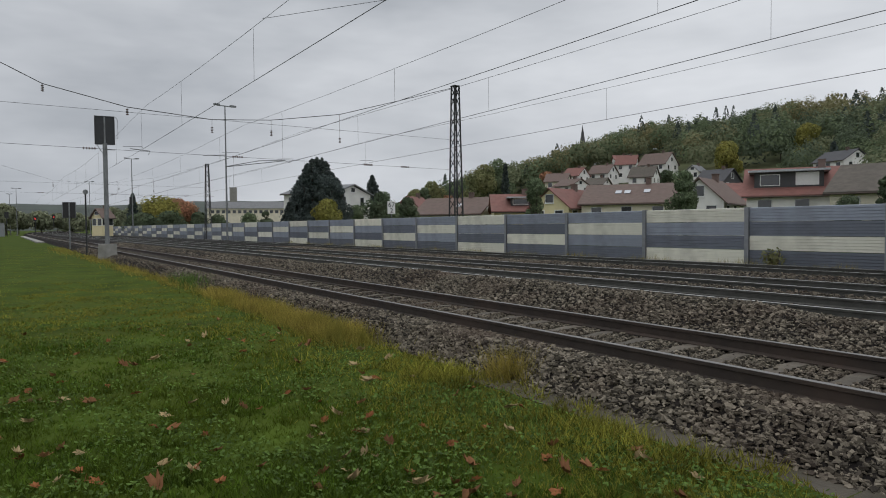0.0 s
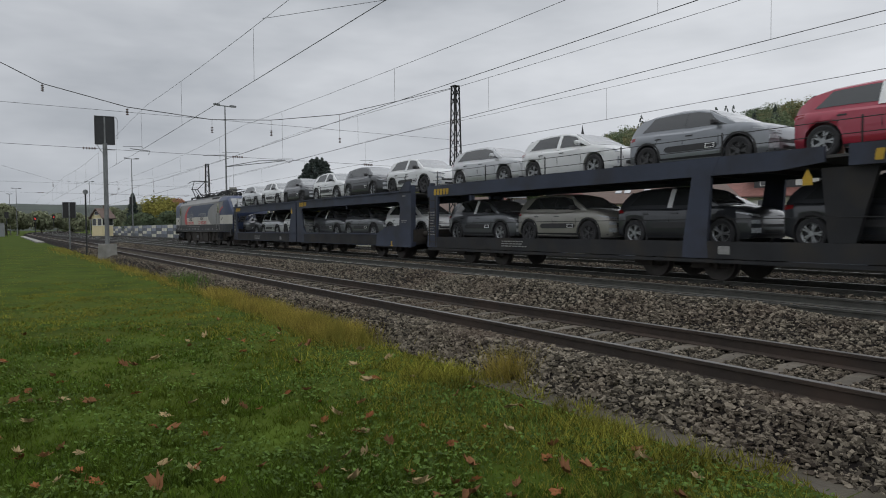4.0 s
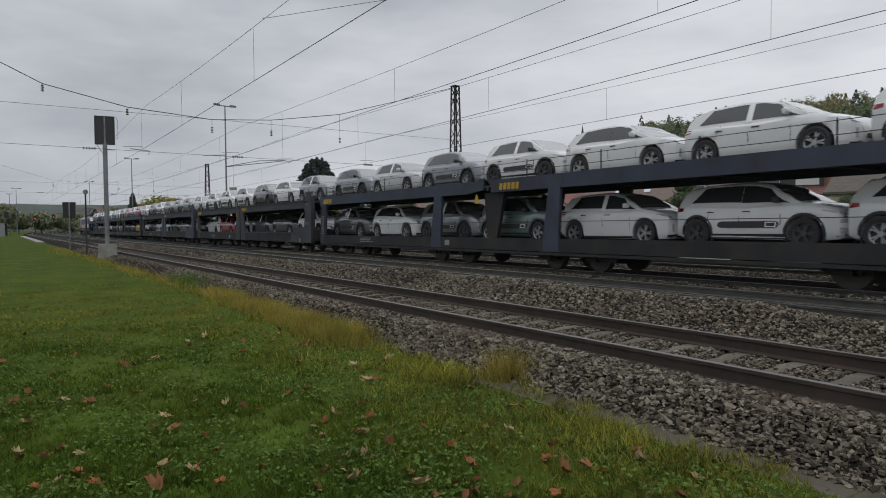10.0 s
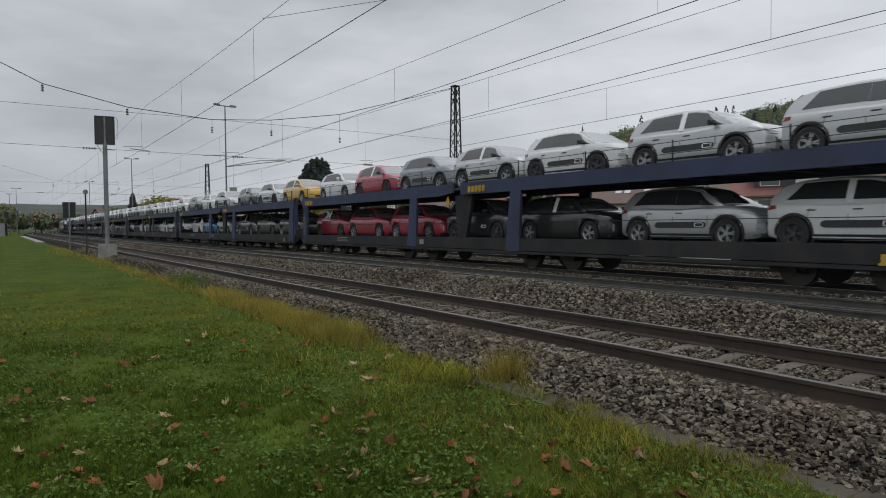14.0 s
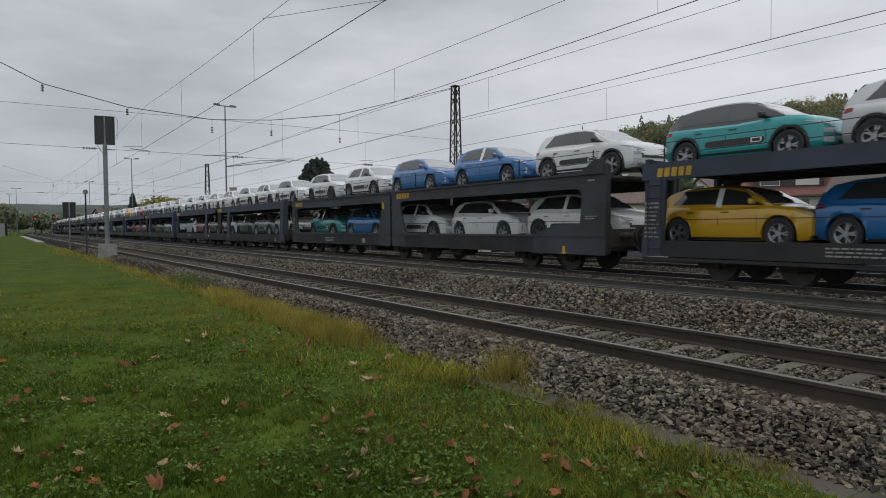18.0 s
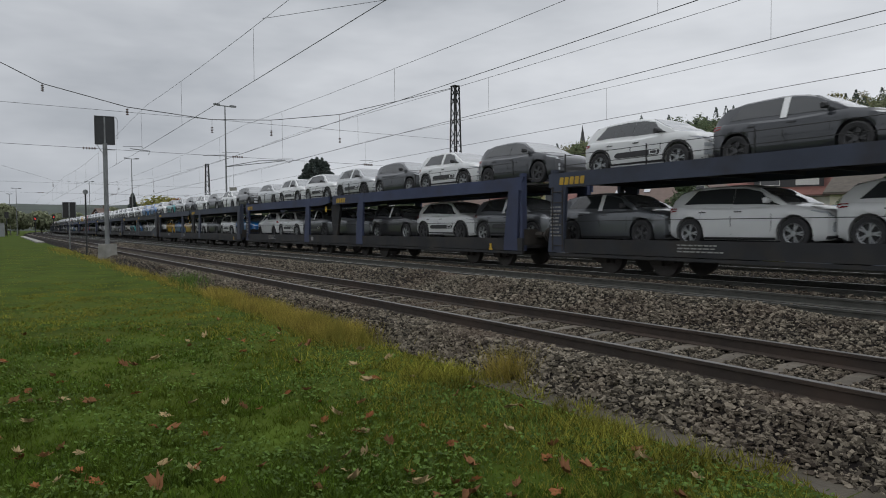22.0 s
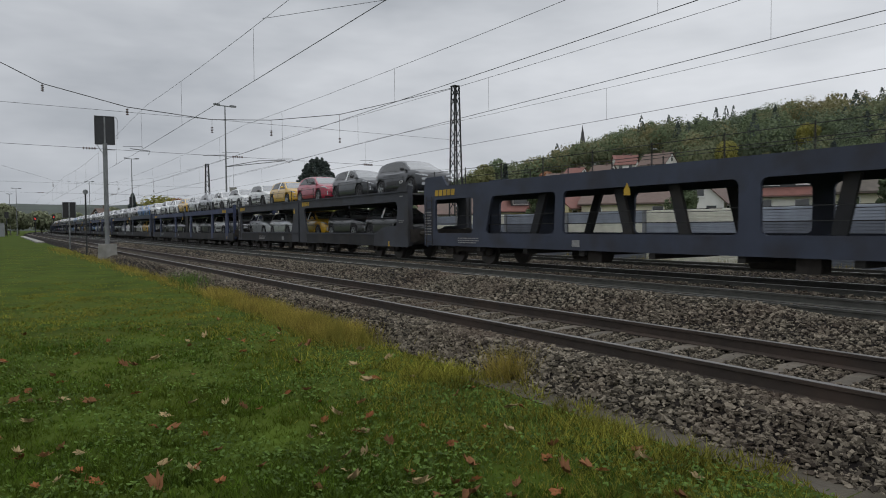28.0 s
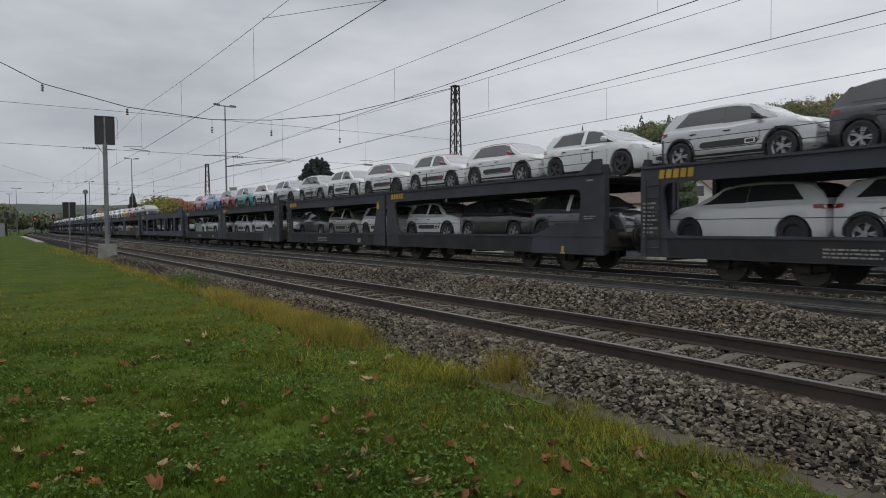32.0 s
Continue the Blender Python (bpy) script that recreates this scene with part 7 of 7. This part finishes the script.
LEAVES = leaf_meshes()
LEAF_WORDS = ("brown dried maple leaf lying on the grass", "orange-brown maple leaf lying on the grass", "pale yellowish maple leaf lying on the grass")
rnd = random.Random(9)
SPOTS = "-4.51 2.24 -4.42 2.3 -6.31 1.87 -6.2 1.98 -6.49 1.22 -7.38 .7 -5.99 .33 -5.15 .43 -5.0 .5 -5.11 .91 -4.9 1.1 -4.61 2.51 -3.38 3.91 -3.3 3.85 -3.38 3.43 -4.31 2.87 -6.77 1.5 -9.13 1.23 -8.99 .46 -8.08 .9 -4.31 3.49 -5.69 1.37 -5.22 1.32 -5.11 2.03 -3.08 4.0 -2.83 3.88 -2.5 4.0 -7.85 .03 -6.97 .17 -6.15 1.06 -4.54 2.09 -5.38 2.21 -6.62 2.39 -6.15 2.56 -5.83 2.84 -4.93 3.95 -9.12 1.35 -5.59 2.52 -5.02 2.46 -5.2 .26".split()
spots = [(float(a), float(b)) for a, b in zip(SPOTS[::2], SPOTS[1::2])]
for k in range(150):
    a, d = radians(rnd.uniform(-2, 60)), 3.6 + 9.5 * rnd.random() ** 1.4
    spots.append((-d * math.cos(a), d * math.sin(a)))
for x, y in spots:
    if y > 4.3:
        continue
    k = rnd.randrange(9)
    s = rnd.uniform(0.6, 1.05)
    ob = tagged(new("fallen_leaf", LEAVES[k]), LEAF_WORDS[k % 3], "leaf", "fallen leaves")
    ob.matrix_basis = pose(x, y, GROUND + rnd.uniform(0.01, 0.03), rnd.uniform(-25, 25), rnd.uniform(-25, 25), rnd.uniform(0, 360)) @ Matrix.Scale(s, 4)


# ---- odd pieces lying about ----
def odd_pieces():
    rnd = random.Random(31)
    b = Build().loft([[(-5.32 + r * math.cos(a) * rnd.uniform(0.85, 1.15), 9.30 + 0.7 * r * math.sin(a) * rnd.uniform(0.85, 1.15), -0.06 + z) for a in [math.pi * k / 4 for k in range(8)]] for r, z in ((0.10, -0.04), (0.13, 0.0), (0.10, 0.05), (0.04, 0.075))])
    tagged(new("stone", b.mesh("stone", M_P_CREAM)), "pale whitish stone lying on the ballast heap", "stone")
    slab = Build().prism([(-12.48, 0.0), (-11.16, 0.0), (-11.16, 0.09), (-12.48, 0.12)], 21.25, 21.6)
    ob = tagged(new("concrete_slab", slab.mesh("concrete_slab", M_CONC)), "pale grey concrete slab lying at the foot of the barrier", "slab")
    ob.location.z = -0.27


odd_pieces()


# ---- ballast stones ----
def heap(x, y):
    """Extra height of the stone heap between the first two tracks."""
    along = np.clip((-3.0 - x) / 4.0, 0, 1) * np.clip((x + 24.0) / 8.0, 0, 1)
    across = np.clip(1 - np.abs(y - 9.15) / 1.3, 0, 1)
    return across * across * (3 - 2 * across) * (0.15 * along + 0.025 * np.sin(x * 1.3 + y) + 0.02 * np.sin(x * 2.9))


def build_heap():
    xs, ys = np.arange(2.0, -34.0, -0.5), np.arange(7.8, 10.55, 0.15)
    gx, gy = np.meshgrid(xs, ys, indexing="ij")
    z = np.interp(gy, [p for p, q in BED], [q for p, q in BED]) + heap(gx, gy) - 0.004 - 0.03 * (heap(gx, gy) <= 0)
    v = np.stack([gx.ravel(), gy.ravel(), z.ravel()], 1)
    n = len(ys)
    i, j = np.meshgrid(np.arange(len(xs) - 1), np.arange(n - 1), indexing="ij")
    k = (i * n + j).ravel()
    tagged(new("ballast_heap", joined("ballast_heap", v, np.stack([k, k + n, k + n + 1, k + 1], 1), M_BALLAST_SHADE)), "low ballast heap between two tracks, near-black for shade between stones", "ballast", kind="structure")


build_heap()



def build_stones():
    rng = np.random.default_rng(6)
    zones = ((-0.5, -9, 4.60, 5.56, 1900), (-9, -26, 4.66, 5.56, 760), (-26, -60, 4.7, 5.56, 130), (-1.0, -12, 5.70, 7.05, 1200), (-12, -32, 5.70, 7.05, 240), (-1.5, -14, 7.16, 10.6, 700), (-14, -34, 7.16, 10.6, 250), (-34, -70, 7.16, 10.6, 50),
             (-4, -40, 10.75, 12.15, 130), (-4, -40, 12.35, 13.75, 180), (-5, -45, 13.95, 15.35, 70), (-6, -48, 15.6, 18.7, 85), (-8, -50, 20.4, 21.6, 60))
    bx = np.array([p for p, q in BED])
    bz = np.array([q for p, q in BED])
    cs, ss = [], []
    for x0, x1, y0, y1, dens in zones:
        n = int(dens * abs(x1 - x0) * (y1 - y0))
        x, y = rng.uniform(x1, x0, n), rng.uniform(y0, y1, n)
        if y0 in (5.70,):
            k = ((x + 3.19) / 0.66) % 1.0
            keep = (k > 0.17) & (k < 0.83) | (rng.uniform(0, 1, n) < 0.02)
            x, y = x[keep], y[keep]
        z = np.interp(y, bx, bz) + heap(x, y) + 0.012 * ((y > 5.66) & (y < 7.08))
        cs.append(np.stack([x, y, z + rng.uniform(-0.012, 0.03, len(x))], 1))
        grow = 1.0 + 0.012 * np.abs(x) + 0.02 * np.maximum(0, y - 7)
        ss.append((0.008 + 0.017 * rng.uniform(0, 1, len(x)) ** 1.8) * grow * np.where((y > 5.65) & (y < 7.1), 0.8, 1.0))
    c, s = np.concatenate(cs), np.concatenate(ss)
    n = len(c)
    cube = np.array([(x, y, z) for x in (-1, 1) for y in (-1, 1) for z in (-1, 1)], float)
    v = cube[None] * (1 + rng.normal(0, 0.28, (n, 8, 3))) * (s[:, None] * np.stack([np.ones(n), rng.uniform(0.6, 1.2, n), rng.uniform(0.32, 0.7, n)], 1))[:, None, :]
    # stones lie mostly flat
    q = np.stack([np.ones(n), rng.normal(0, 0.30, n), rng.normal(0, 0.30, n), rng.normal(0, 1.5, n)], 1)
    q /= np.linalg.norm(q, axis=1)[:, None]
    w, a, b, d = q.T
    rot = np.stack([np.stack([1 - 2 * (b * b + d * d), 2 * (a * b - w * d), 2 * (a * d + w * b)], 1), np.stack([2 * (a * b + w * d), 1 - 2 * (a * a + d * d), 2 * (b * d - w * a)], 1),
                    np.stack([2 * (a * d - w * b), 2 * (b * d + w * a), 1 - 2 * (a * a + b * b)], 1)], 1)
    v = np.einsum("nij,nkj->nki", rot, v) + c[:, None, :]
    f = np.array([(0, 1, 3, 2), (4, 6, 7, 5), (0, 4, 5, 1), (2, 3, 7, 6), (1, 5, 7, 3)])
    faces = (f[None] + 8 * np.arange(n)[:, None, None]).reshape(-1, 4)
    tagged(new("ballast_stones", joined("ballast_stones", v.reshape(-1, 3), faces, M_STONE)), "loose grey-brown crushed stones around the rails", "ballast", kind="stuff")


build_stones()

def motions():
    for ob, s, z, turn in MOVERS:
        rows = []
        for t in range(0, 33, 4):
            x = s - SPEED * t
            rows.append((float(t), pose(x, TRACK_Y[2] + bend(x), z, 0, 0, turn + math.degrees(math.atan(slope(x))))))
        walk(ob, rows)


motions()
